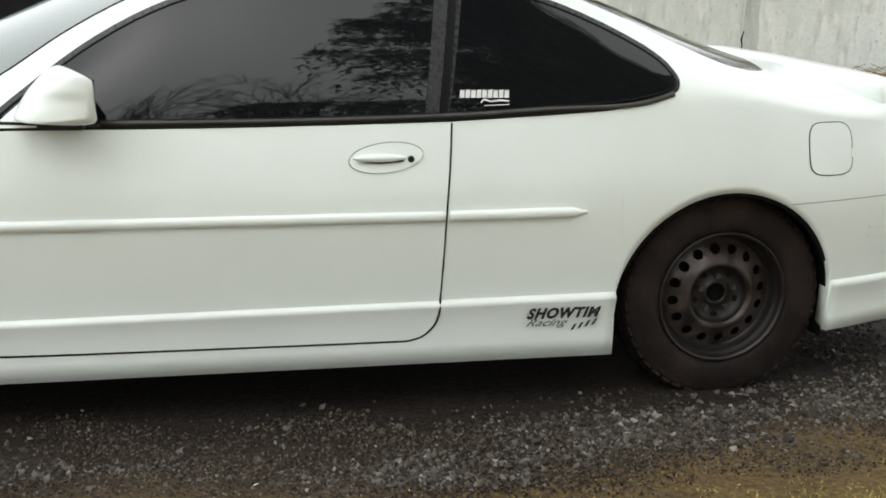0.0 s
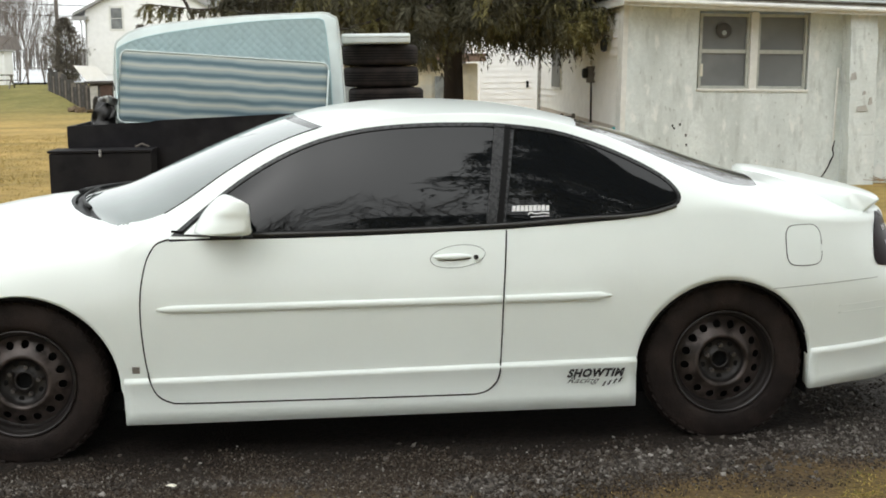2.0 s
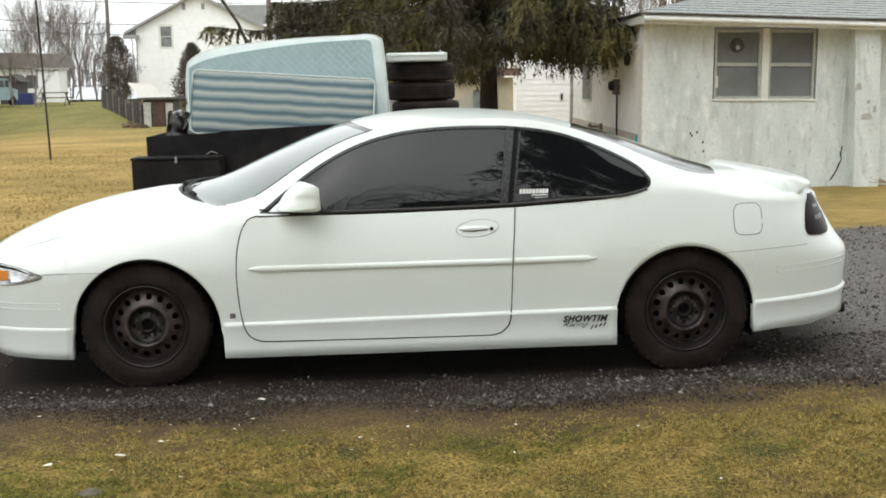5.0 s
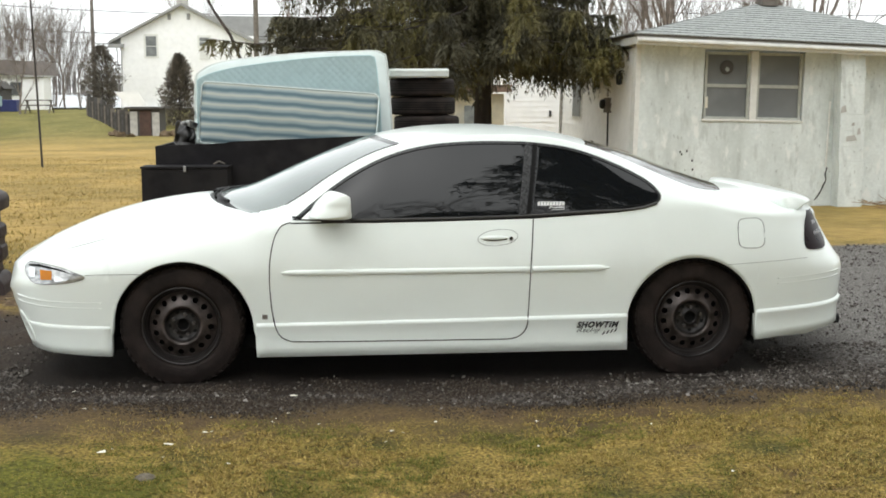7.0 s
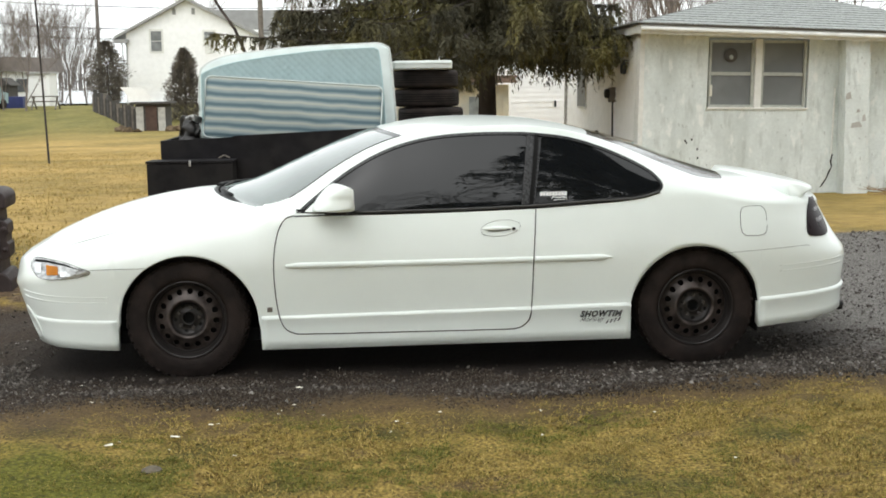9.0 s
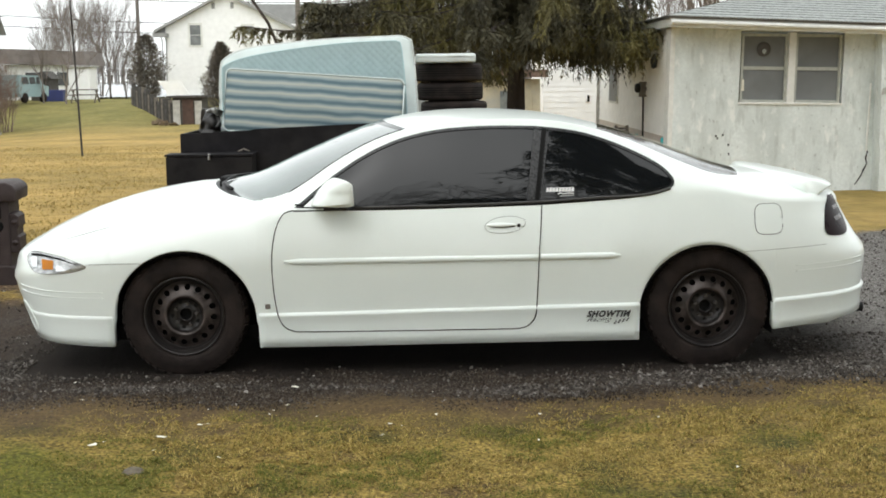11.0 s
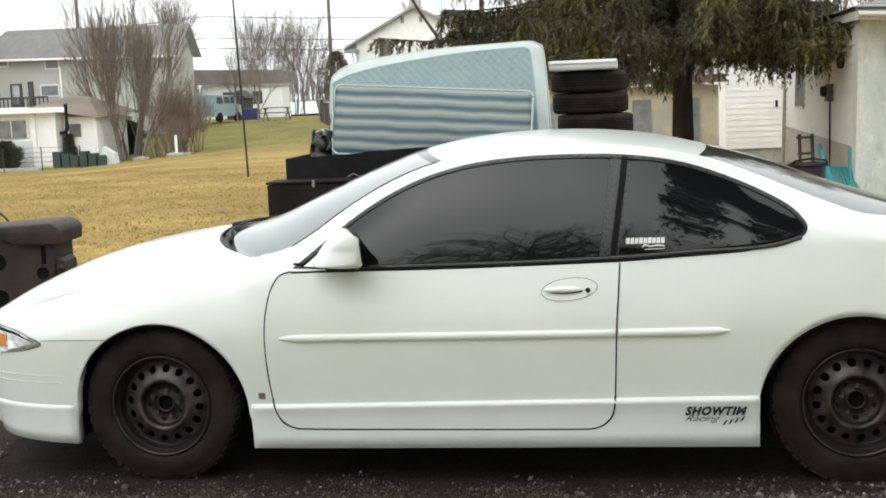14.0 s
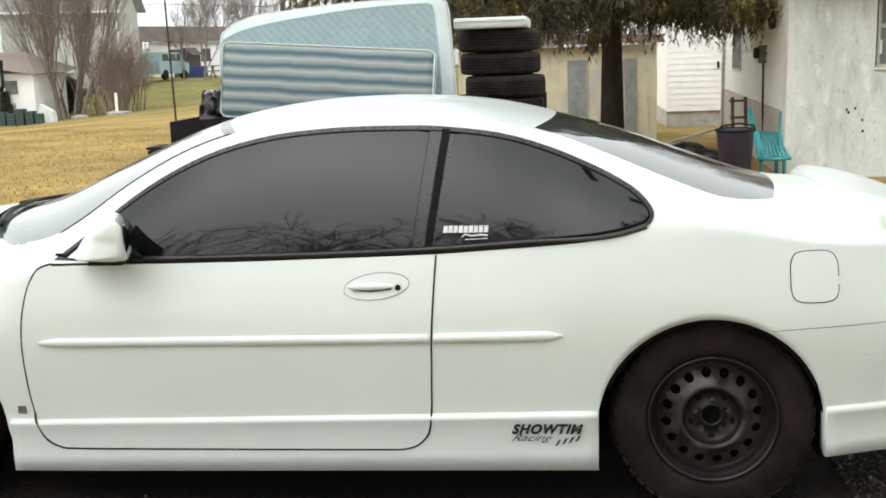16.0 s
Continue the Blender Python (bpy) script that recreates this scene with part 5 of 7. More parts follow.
tipped_chair()
bin_ = thing("plastic_bin", "dark blue plastic bin lying by the wall", "bin")
part("shell", lathe([(0.001, 0.01), (0.17, 0.01), (0.215, 0.62), (0.225, 0.64), (0.205, 0.64), (0.16, 0.05), (0.001, 0.05)], 28, "z", None, (4.27, 9.45, -0.12)), "navy", bin_, "", True)
part("rim", lathe([(0.215, 0.61), (0.24, 0.625), (0.24, 0.645), (0.21, 0.65)], 28, "z", None, (4.27, 9.45, -0.12)), "plastic", bin_, "", True)
part("handle", tube([(4.06, 9.40, 0.50), (4.10, 9.30, 0.57), (4.28, 9.24, 0.60), (4.46, 9.30, 0.57), (4.49, 9.40, 0.50)], 0.014, 6), "plastic", bin_)
for k, (x, y, r) in enumerate(((3.86, 11.1, 0.27), (4.10, 10.9, 0.21), (3.62, 11.3, 0.20))):
    b = bmesh.new()
    bmesh.ops.create_icosphere(b, subdivisions=3, radius=r, matrix=Matrix.Translation((x, y, r * 0.6 - 0.12)) @ Matrix.Diagonal((1.2, 1, 0.8, 1)))
    for v in b.verts:
        v.co += Vector((noise.noise(v.co * 14), noise.noise(v.co * 14 + Vector((9, 0, 0))), noise.noise(v.co * 14 + Vector((0, 9, 0))))) * 0.035
    tagged(part("rubbish_bag", b, "bag", None, "", True), "crumpled dark rubbish bag on the ground", "bag", "rubbish bags")
lad = thing("step_ladder", "grey wooden step frame leaning by the wall", "ladder")
for x in (4.62, 4.80):
    part("rail", rod(bmesh.new(), (x, 12.2, -0.14), (x + 0.02, 12.5, 0.74), 0.028, 0.028, 6), "wood", lad)
for z in (0.2, 0.45, 0.68):
    part("tread", box(4.60, 4.83, 12.22 + z * 0.38, 12.30 + z * 0.38, z, z + 0.03), "wood", lad)
tagged(part("plank_board", box(-0.9, 0.5, -0.06, 0.06, 0, 0.03, 0.004), "tan", None), "long pale board lying across the scrap", "board").matrix_basis = pose(4.2, 12.6, 0.22, 0, -14, 10)
tagged(part("earth_bank", lathe([(0.001, 0.07), (0.4, 0.055), (0.8, 0.02), (1.2, -0.10)], 24, "z", None, (9.9, 9.1, -0.11)), "soil", None, "", True), "low bank of brown soil by the wall", "soil", kind="structure")

# ---- trailer with black board sides, mattresses and tyres
trailer = thing("utility_trailer", "flat trailer with black painted board sides, loaded with mattresses", "trailer")
part("deck", box(-1.22, 2.12, 5.82, 7.75, 0.80, 0.86, 0.01), "blackboard", trailer, "black deck")
part("side_board", prism([(-1.25, 0.48), (2.12, 0.50), (2.12, 1.10), (1.0, 1.09), (-0.45, 1.035), (-0.50, 1.02), (-1.25, 0.99)], 0.04, None, Matrix.Translation((0, 5.78, 0))), "blackboard", trailer, "black painted side board")
part("side_board", box(-1.22, 2.12, 7.752, 7.79, 0.50, 1.08), "blackboard", trailer, "black painted side board")
part("end_board", box(-1.25, -1.21, 5.824, 7.75, 0.48, 0.99), "blackboard", trailer, "black painted end board")
chest = part("tool_chest", box(-1.345, -0.44, 5.42, 5.776, 0.24, 0.765, 0.012), "blackboard", trailer, "black tool chest on the trailer's side")
part("lid", box(-1.355, -0.43, 5.41, 5.776, 0.770, 0.792, 0.006), "blackboard", chest)
part("latch", box(-0.90, -0.875, 5.395, 5.412, 0.735, 0.80, 0.004), "chrome", chest, "bright latch")
part("hinge_hasp", tube([(-0.62, 5.7, 0.80), (-0.56, 5.68, 0.83), (-0.50, 5.70, 0.80)], 0.010, 6), "wood", chest)
part("frame_rail", box(-1.2, 2.1, 5.95, 6.05, 0.62, 0.79), "plastic", trailer)
part("frame_rail", box(-1.2, 2.1, 7.5, 7.6, 0.62, 0.79), "plastic", trailer)
for y in (5.93, 7.63):
    for x in (0.3, 1.1):
        part("trailer_wheel", lathe([(0.16, -0.08), (0.30, -0.09), (0.325, -0.05), (0.325, 0.05), (0.30, 0.09), (0.16, 0.08), (0.001, 0.05)], 32, "y", None, (x, y, 0.315 + ground_z(x, y))), "rubber", trailer, "black trailer tyre", True)
part("prop_stand", box(-1.1, -0.98, 6.6, 6.8, -0.05, 0.63), "wood", trailer)


def slab(w, h, t, r, border, stripes, bulge=0.012):
    """A mattress standing on edge: width along x, height along z, thickness along y."""
    def ring(inset, y):
        out = []
        for cx, cz, a0 in ((w - r, h - r, 0), (r, h - r, 90), (r, r, 180), (w - r, r, 270)):
            for k in range(7):
                a = radians(a0 + 15 * k)
                out.append((cx + (r - inset) * math.cos(a), y, cz + (r - inset) * math.sin(a)))
        return out
    b = bmesh.new()
    prof = [(0.05, -bulge), (0.02, 0.004), (0.006, 0.012), (0.0, 0.03), (0.0, t / 2), (0.0, t - 0.03), (0.006, t - 0.012), (0.02, t - 0.004), (0.05, t + bulge)]
    rs = [[b.verts.new(p) for p in ring(i, y)] for i, y in prof]
    for r0, r1 in zip(rs, rs[1:]):
        n = len(r0)
        for k in range(n):
            b.faces.new((r0[k], r0[(k + 1) % n], r1[(k + 1) % n], r1[k]))
    f0 = b.faces.new(rs[0])
    b.faces.new(rs[-1][::-1])
    return b


def piping(w, h, r, y, rad):
    pts = []
    for cx, cz, a0 in ((w - r, h - r, 0), (r, h - r, 90), (r, r, 180), (w - r, r, 270)):
        pts += [(cx + r * math.cos(radians(a0 + 15 * k)), y, cz + r * math.sin(radians(a0 + 15 * k))) for k in range(7)]
    return tube(pts + pts[:1], rad, 6)


def striped_material():
    m = mat("striped_ticking", (0.5, 0.6, 0.62), 0.9, vary=0.05, scale=4, bump=0.3, bump_scale=120)
    n, l = m.node_tree.nodes, m.node_tree.links
    co, sp, md, rp = n.new("ShaderNodeTexCoord"), n.new("ShaderNodeSeparateXYZ"), n.new("ShaderNodeMath"), n.new("ShaderNodeValToRGB")
    l.new(co.outputs["Object"], sp.inputs[0])
    md.operation = "MULTIPLY"
    md.inputs[1].default_value = 1 / 0.110
    wv, sm = n.new("ShaderNodeTexNoise"), n.new("ShaderNodeMath")
    wv.inputs["Scale"].default_value, wv.inputs["Detail"].default_value = 2.6, 2.0
    l.new(co.outputs["Object"], wv.inputs["Vector"])
    sm.operation = "MULTIPLY_ADD"
    sm.inputs[1].default_value = 0.05
    l.new(wv.outputs["Fac"], sm.inputs[0])
    l.new(sp.outputs["Z"], sm.inputs[2])
    l.new(sm.outputs[0], md.inputs[0])
    fr = n.new("ShaderNodeMath")
    fr.operation = "FRACT"
    l.new(md.outputs[0], fr.inputs[0])
    cols = [(0.0, (0.36, 0.40, 0.375)), (0.12, (0.43, 0.45, 0.41)), (0.24, (0.34, 0.39, 0.38)), (0.38, (0.18, 0.245, 0.27)), (0.52, (0.095, 0.155, 0.185)), (0.64, (0.11, 0.17, 0.20)), (0.76, (0.185, 0.255, 0.28)), (0.90, (0.30, 0.35, 0.345))]
    while len(rp.color_ramp.elements) < len(cols):
        rp.color_ramp.elements.new(0.5)
    for e, (p, c) in zip(rp.color_ramp.elements, cols):
        e.position, e.color = p, (*c, 1)
    l.new(fr.outputs[0], rp.inputs[0])
    l.new(rp.outputs[0], n["Principled BSDF"].inputs["Base Color"])
    return m


def quilted_material():
    m = mat("quilted_ticking", (0.36, 0.47, 0.48), 0.85, vary=0.06, scale=6)
    n, l = m.node_tree.nodes, m.node_tree.links
    co, vo, bp = n.new("ShaderNodeTexCoord"), n.new("ShaderNodeTexVoronoi"), n.new("ShaderNodeBump")
    mp = n.new("ShaderNodeMapping")
    mp.inputs["Scale"].default_value = (17, 1, 17)
    mp.inputs["Rotation"].default_value = (0, radians(45), 0)
    l.new(co.outputs["Object"], mp.inputs[0])
    l.new(mp.outputs[0], vo.inputs["Vector"])
    vo.inputs["Scale"].default_value, vo.inputs["Randomness"].default_value = 1.0, 0.15
    bp.inputs["Strength"].default_value, bp.inputs["Distance"].default_value, bp.invert = 0.45, 0.02, True
    l.new(vo.outputs["Distance"], bp.inputs["Height"])
    l.new(bp.outputs[0], n["Principled BSDF"].inputs["Normal"])
    return m


M["striped"], M["quilted"] = striped_material(), quilted_material()
m1 = thing("mattress", "blue and cream striped mattress standing on its edge", "mattress", "discarded mattresses", at=pose(-0.80, 5.86, 1.025, -5, 4.3, 0))
part("cover", slab(1.93, 0.67, 0.17, 0.06, None, None), "striped", m1, "striped ticking", True)
for y in (0.008, 0.162):
    part("piping", piping(1.93, 0.67, 0.06, y, 0.007), "matt_pale", m1, "pale edge piping", True)
m2 = thing("mattress", "pale teal quilted mattress leaning behind the striped one", "mattress", "discarded mattresses", at=pose(0, 6.12, 0, -4, 0, 0))
lean = 0.42
outline = smooth_run([(-0.87, 1.0), (-0.88, 1.40), (-0.86, 1.72), (-0.81, 1.80), (-0.68, 1.875), (-0.40, 1.935), (0.30, 2.00), (0.95, 2.025), (1.13, 2.03), (1.22, 2.0), (1.265, 1.93), (1.30, 1.5), (1.33, 0.98)], 4)
b = bmesh.new()
rs = []
mid = Vector((0.2, 1.5))
for inset, y in ((0.04, -0.012), (0.015, 0.0), (0.0, 0.025), (0.0, 0.175), (0.015, 0.20), (0.04, 0.212)):
    rs.append([b.verts.new((x + (mid.x - x) * inset, y, z + (mid.y - z) * inset)) for x, z in outline])
for r0, r1 in zip(rs, rs[1:]):
    for k in range(len(r0)):
        b.faces.new((r0[k], r0[(k + 1) % len(r0)], r1[(k + 1) % len(r0)], r1[k]))
b.faces.new(rs[0])
b.faces.new(rs[-1][::-1])
cover = part("cover", b, "matt_pale", m2, "pale border", True)
quilt = smooth_run([(-0.84, 1.02), (-0.84, 1.60), (-0.79, 1.735), (-0.40, 1.845), (0.40, 1.945), (1.02, 1.975), (1.10, 1.965), (1.14, 1.91), (1.18, 1.5), (1.20, 1.0)], 4)
part("quilted_panel", prism(quilt, 0.012, None, Matrix.Translation((0, -0.022, 0))), "quilted", m2, "quilted pale teal ticking")
part("piping", tube([(x, -0.018, z) for x, z in quilt], 0.007, 6), "matt_blue", m2, "pale edge piping", True)
part("piping", tube([(x, 0.012, z) for x, z in outline], 0.011, 6), "matt_white", m2, "pale edge piping", True)
m3 = thing("mattress", "thin off-white cot mattress lying on the tyres", "mattress", "discarded mattresses", at=pose(1.30, 6.40, 1.730, 0, 0, 0))
part("cover", box(0, 0.68, 0.0, 1.1, 0.0, 0.10, 0.035, seg=4), "matt_white", m3, "", True)
part("piping", tube([(0.01, -0.004, 0.07), (0.67, -0.004, 0.07)], 0.006, 6), "matt_white", m3)


def loose_tyre(x, y, z, seed):
    r, h = 0.385, 0.216
    prof = [(0.19, 0.02), (0.21, 0.0), (0.30, 0.002), (0.362, 0.010), (0.380, 0.026), (r, 0.045), (r, h - 0.045), (0.380, h - 0.026), (0.362, h - 0.010), (0.30, h - 0.002), (0.21, h), (0.19, h - 0.02), (0.20, h / 2), (0.19, 0.02)]
    t = part("tyre", lathe(prof, 56, "z", None, (0, 0, 0)), "rubber", None, "", True)
    tagged(t, "worn black tyre lying flat in a stack", "tyre", "stacked tyres")
    t.matrix_basis = pose(x, y, z, 0, 0, seed * 37)
    for k in range(4):
        zz = 0.066 + k * 0.026
        part("tread_groove", lathe([(r + 0.0015, zz), (r + 0.0015, zz + 0.008)], 56, "z", None), "gap", t)
    return t


for k, (dx, dy) in enumerate(((0.03, 0.02), (0.045, 0.0), (0.0, 0.03), (-0.01, 0.0))):
    loose_tyre(1.70 + dx, 6.85 + dy, 0.862 + k * 0.2165, k)
b = bmesh.new()
bmesh.ops.create_icosphere(b, subdivisions=4, radius=0.16, matrix=Matrix.Translation((-0.98, 6.35, 1.05)) @ Matrix.Diagonal((0.9, 1.2, 1.25, 1)))
for v in b.verts:
    v.co += Vector((noise.noise(v.co * 11), noise.noise(v.co * 11 + Vector((9, 0, 0))), noise.noise(v.co * 11 + Vector((0, 9, 0))))) * 0.075
tagged(part("rubbish_bag", b, "bag", None, "", True), "shiny black rubbish bag on the trailer", "bag", "rubbish bags")

b = bmesh.new()
bmesh.ops.create_icosphere(b, subdivisions=4, radius=0.065, matrix=Matrix.Translation((-0.92, 6.20, 1.225)) @ Matrix.Diagonal((1.3, 0.9, 0.45, 1)))
for v in b.verts:
    v.co += Vector((noise.noise(v.co * 13), noise.noise(v.co * 13 + Vector((9, 0, 0))), noise.noise(v.co * 13 + Vector((0, 9, 0))))) * 0.06
tagged(part("plastic_bag", b, "palebag", None, "", True), "crumpled pale plastic bag on the rubbish", "bag", "rubbish bags")

# dark brown moulded plastic barrier beside the drive
bar = thing("plastic_barrier", "dark brown moulded plastic crate side with a round hole", "barrier", at=pose(-1.83, 2.16, -0.015, 0, 0, 6))


def moulded(poly, y0, y1, r):
    """A moulded block with rounded edges, from an outline of (x, z)."""
    b = prism(poly, y1 - y0, None, Matrix.Translation((0, y0, 0)))
    bmesh.ops.recalc_face_normals(b, faces=b.faces[:])
    bmesh.ops.bevel(b, geom=b.edges[:], offset=r, segments=3, profile=0.5, affect="EDGES", clamp_overlap=True)
    return b


part("panel", moulded([(-1.9, 0.0), (-0.11, 0.0), (-0.11, 0.74), (-1.9, 0.74)], -0.05, 0.35, 0.015), "brownplastic", bar)
part("top_rail", moulded([(-1.92, 0.715), (-0.46, 0.745), (-0.38, 0.70), (-0.27, 0.665), (0.0, 0.668), (0.005, 0.76), (-0.02, 0.795), (-0.07, 0.818), (-0.5, 0.80), (-1.92, 0.765)], -0.10, 0.36, 0.014), "brownplastic", bar, "", True)
part("end_post", moulded([(-0.14, 0.0), (-0.065, 0.0), (-0.065, 0.70), (-0.14, 0.70)], -0.06, 0.33, 0.012), "brownplastic", bar)
part("hinge_lug", moulded([(-0.09, 0.575), (-0.03, 0.57), (0.0, 0.545), (0.002, 0.47), (-0.014, 0.455), (-0.014, 0.40), (0.002, 0.385), (0.002, 0.29), (-0.025, 0.265), (-0.09, 0.27)], -0.04, 0.20, 0.008), "brownplastic", bar)
part("foot", moulded([(-1.92, 0.0), (0.01, 0.0), (0.01, 0.10), (-0.03, 0.155), (-0.09, 0.17), (-1.92, 0.15)], -0.085, 0.37, 0.014), "brownplastic", bar)
# slot and holes: black pieces on the solid panel, standing for their dark insides
part("slot", box(-0.150, -0.122, -0.068, -0.045, 0.535, 0.69, 0.004), "gap", bar)
for z in (0.56, 0.31):
    part("round_hole", lathe([(0.056, 0.004), (0.054, -0.004), (0.048, -0.005), (0.044, 0.0), (0.001, 0.001)], 28, "y", None, (-0.46, -0.054, z)), "gap", bar, "", True)
part("round_hole", lathe([(0.042, 0.004), (0.040, -0.004), (0.034, -0.005), (0.030, 0.0), (0.001, 0.001)], 24, "y", None, (-0.15, -0.066, 0.475)), "gap", bar, "", True)
for z in (0.505, 0.345):
    part("bolt", lathe([(0.001, -0.03), (0.016, -0.028), (0.022, -0.01), (0.022, 0.02)], 14, "y", None, (-0.03, -0.04, z)), "brownplastic", bar, "", True)
wheel2 = tagged(part("wheel_hoop", lathe([(0.315, -0.012), (0.325, 0.0), (0.315, 0.012), (0.305, 0.0), (0.315, -0.012)], 48, "y"), "post", None, "", True), "thin dark bicycle wheel standing in the grass", "wheel")
wheel2.matrix_basis = pose(-4.05, 5.0, 0.36, 0, 0, 10)
for k in range(14):
    a = 2 * math.pi * k / 14
    part("spoke", rod(bmesh.new(), (0, 0, 0), (0.31 * math.cos(a), 0, 0.31 * math.sin(a)), 0.0025, 0.0025, 4), "post", wheel2)

# yellow hose looped on the ground before the barrier
def hose(points):
    p = [Vector(q) for q in points]
    out = []
    for i in range(len(p) - 1):
        a, b_, c, d = p[max(i - 1, 0)], p[i], p[i + 1], p[min(i + 2, len(p) - 1)]
        for k in range(6):
            t = k / 6
            out.append(0.5 * (2 * b_ + (c - a) * t + (2 * a - 5 * b_ + 4 * c - d) * t * t + (3 * b_ - a - 3 * c + d) * t**3))
    return tagged(part("garden_hose", tube(out + [p[-1]], 0.011, 8), "hose", None, "", True), "faded yellow garden hose looped on the ground", "hose", "hose loops")


hose([(-2.35, 1.25, 0.02), (-2.15, 1.20, 0.03), (-2.03, 1.25, 0.05), (-1.93, 1.32, 0.12), (-1.87, 1.36, 0.20), (-1.90, 1.38, 0.28), (-1.95, 1.36, 0.36), (-2.00, 1.34, 0.43), (-2.10, 1.36, 0.44), (-2.25, 1.40, 0.30), (-2.40, 1.42, 0.05)])
hose([(-2.3, 1.10, 0.02), (-2.0, 1.12, 0.015), (-1.88, 1.18, 0.015), (-1.80, 1.24, 0.015), (-1.83, 1.40, 0.015)])
hose([(-2.2, 1.5, 0.06), (-1.95, 1.42, 0.20), (-1.88, 1.38, 0.24), (-1.80, 1.45, 0.20), (-1.84, 1.6, 0.04)])
hose([(-2.3, 1.45, 0.10), (-2.05, 1.38, 0.16), (-1.95, 1.36, 0.14), (-1.84, 1.40, 0.08), (-1.82, 1.5, 0.02)])

# leaning post in the field
tagged(part("iron_post", rod(bmesh.new(), (-6.98, 22.9, -0.5), (-7.12, 22.9, 5.2), 0.028, 0.022, 8), "post", None), "thin dark iron post in the field", "post")

# pale scraps on the grass
for k, (x, y, w) in enumerate(((0.11, -2.06, 0.05), (-0.16, -2.16, 0.048), (-0.12, -2.12, 0.02), (0.25, -1.89, 0.03), (0.28, -1.88, 0.022), (0.12, -2.25, 0.02), (0.41, -2.36, 0.025), (0.55, -1.74, 0.022), (0.56, -1.68, 0.018), (0.61, -1.59, 0.03), (0.77, -1.79, 0.026), (1.11, -1.93, 0.028), (1.08, -2.1, 0.018), (1.16, -1.96, 0.018), (1.32, -1.79, 0.022), (1.31, -1.39, 0.018), (-0.53, -1.09, 0.024), (-0.40, -1.43, 0.026), (0.25, -1.64, 0.016), (1.80, -1.82, 0.025), (1.75, -2.21, 0.016), (2.33, -1.90, 0.018), (2.5, -2.61, 0.02), (0.62, -1.25, 0.05))):
    b = bmesh.new()
    n = 7
    vs = [b.verts.new((0.52 * w * (0.6 + 0.5 * random.random()) * math.cos(2 * math.pi * q / n), w * 0.30 * (0.6 + 0.5 * random.random()) * math.sin(2 * math.pi * q / n), 0.006 * random.random())) for q in range(n)]
    f = b.faces.new(vs)
    bmesh.ops.solidify(b, geom=[f], thickness=0.003)
    ob = tagged(part("litter_scrap", b, "scrap"), "small pale scrap lying in the grass", "litter", "pale scraps")
    ob.matrix_basis = pose(x, y, 0.022, random.uniform(-8, 8), random.uniform(-8, 8), random.uniform(-40, 40))

# ---- trees
def mesh_object(name, verts, faces, material, parent=None, label="", smooth=False):
    me = bpy.data.meshes.new(name)
    me.from_pydata(verts, [], faces)
    me.materials.append(M[material])
    if smooth:
        me.shade_smooth()
    ob = new(name, me)
    ob.parent = parent
    return tagged(ob, label)


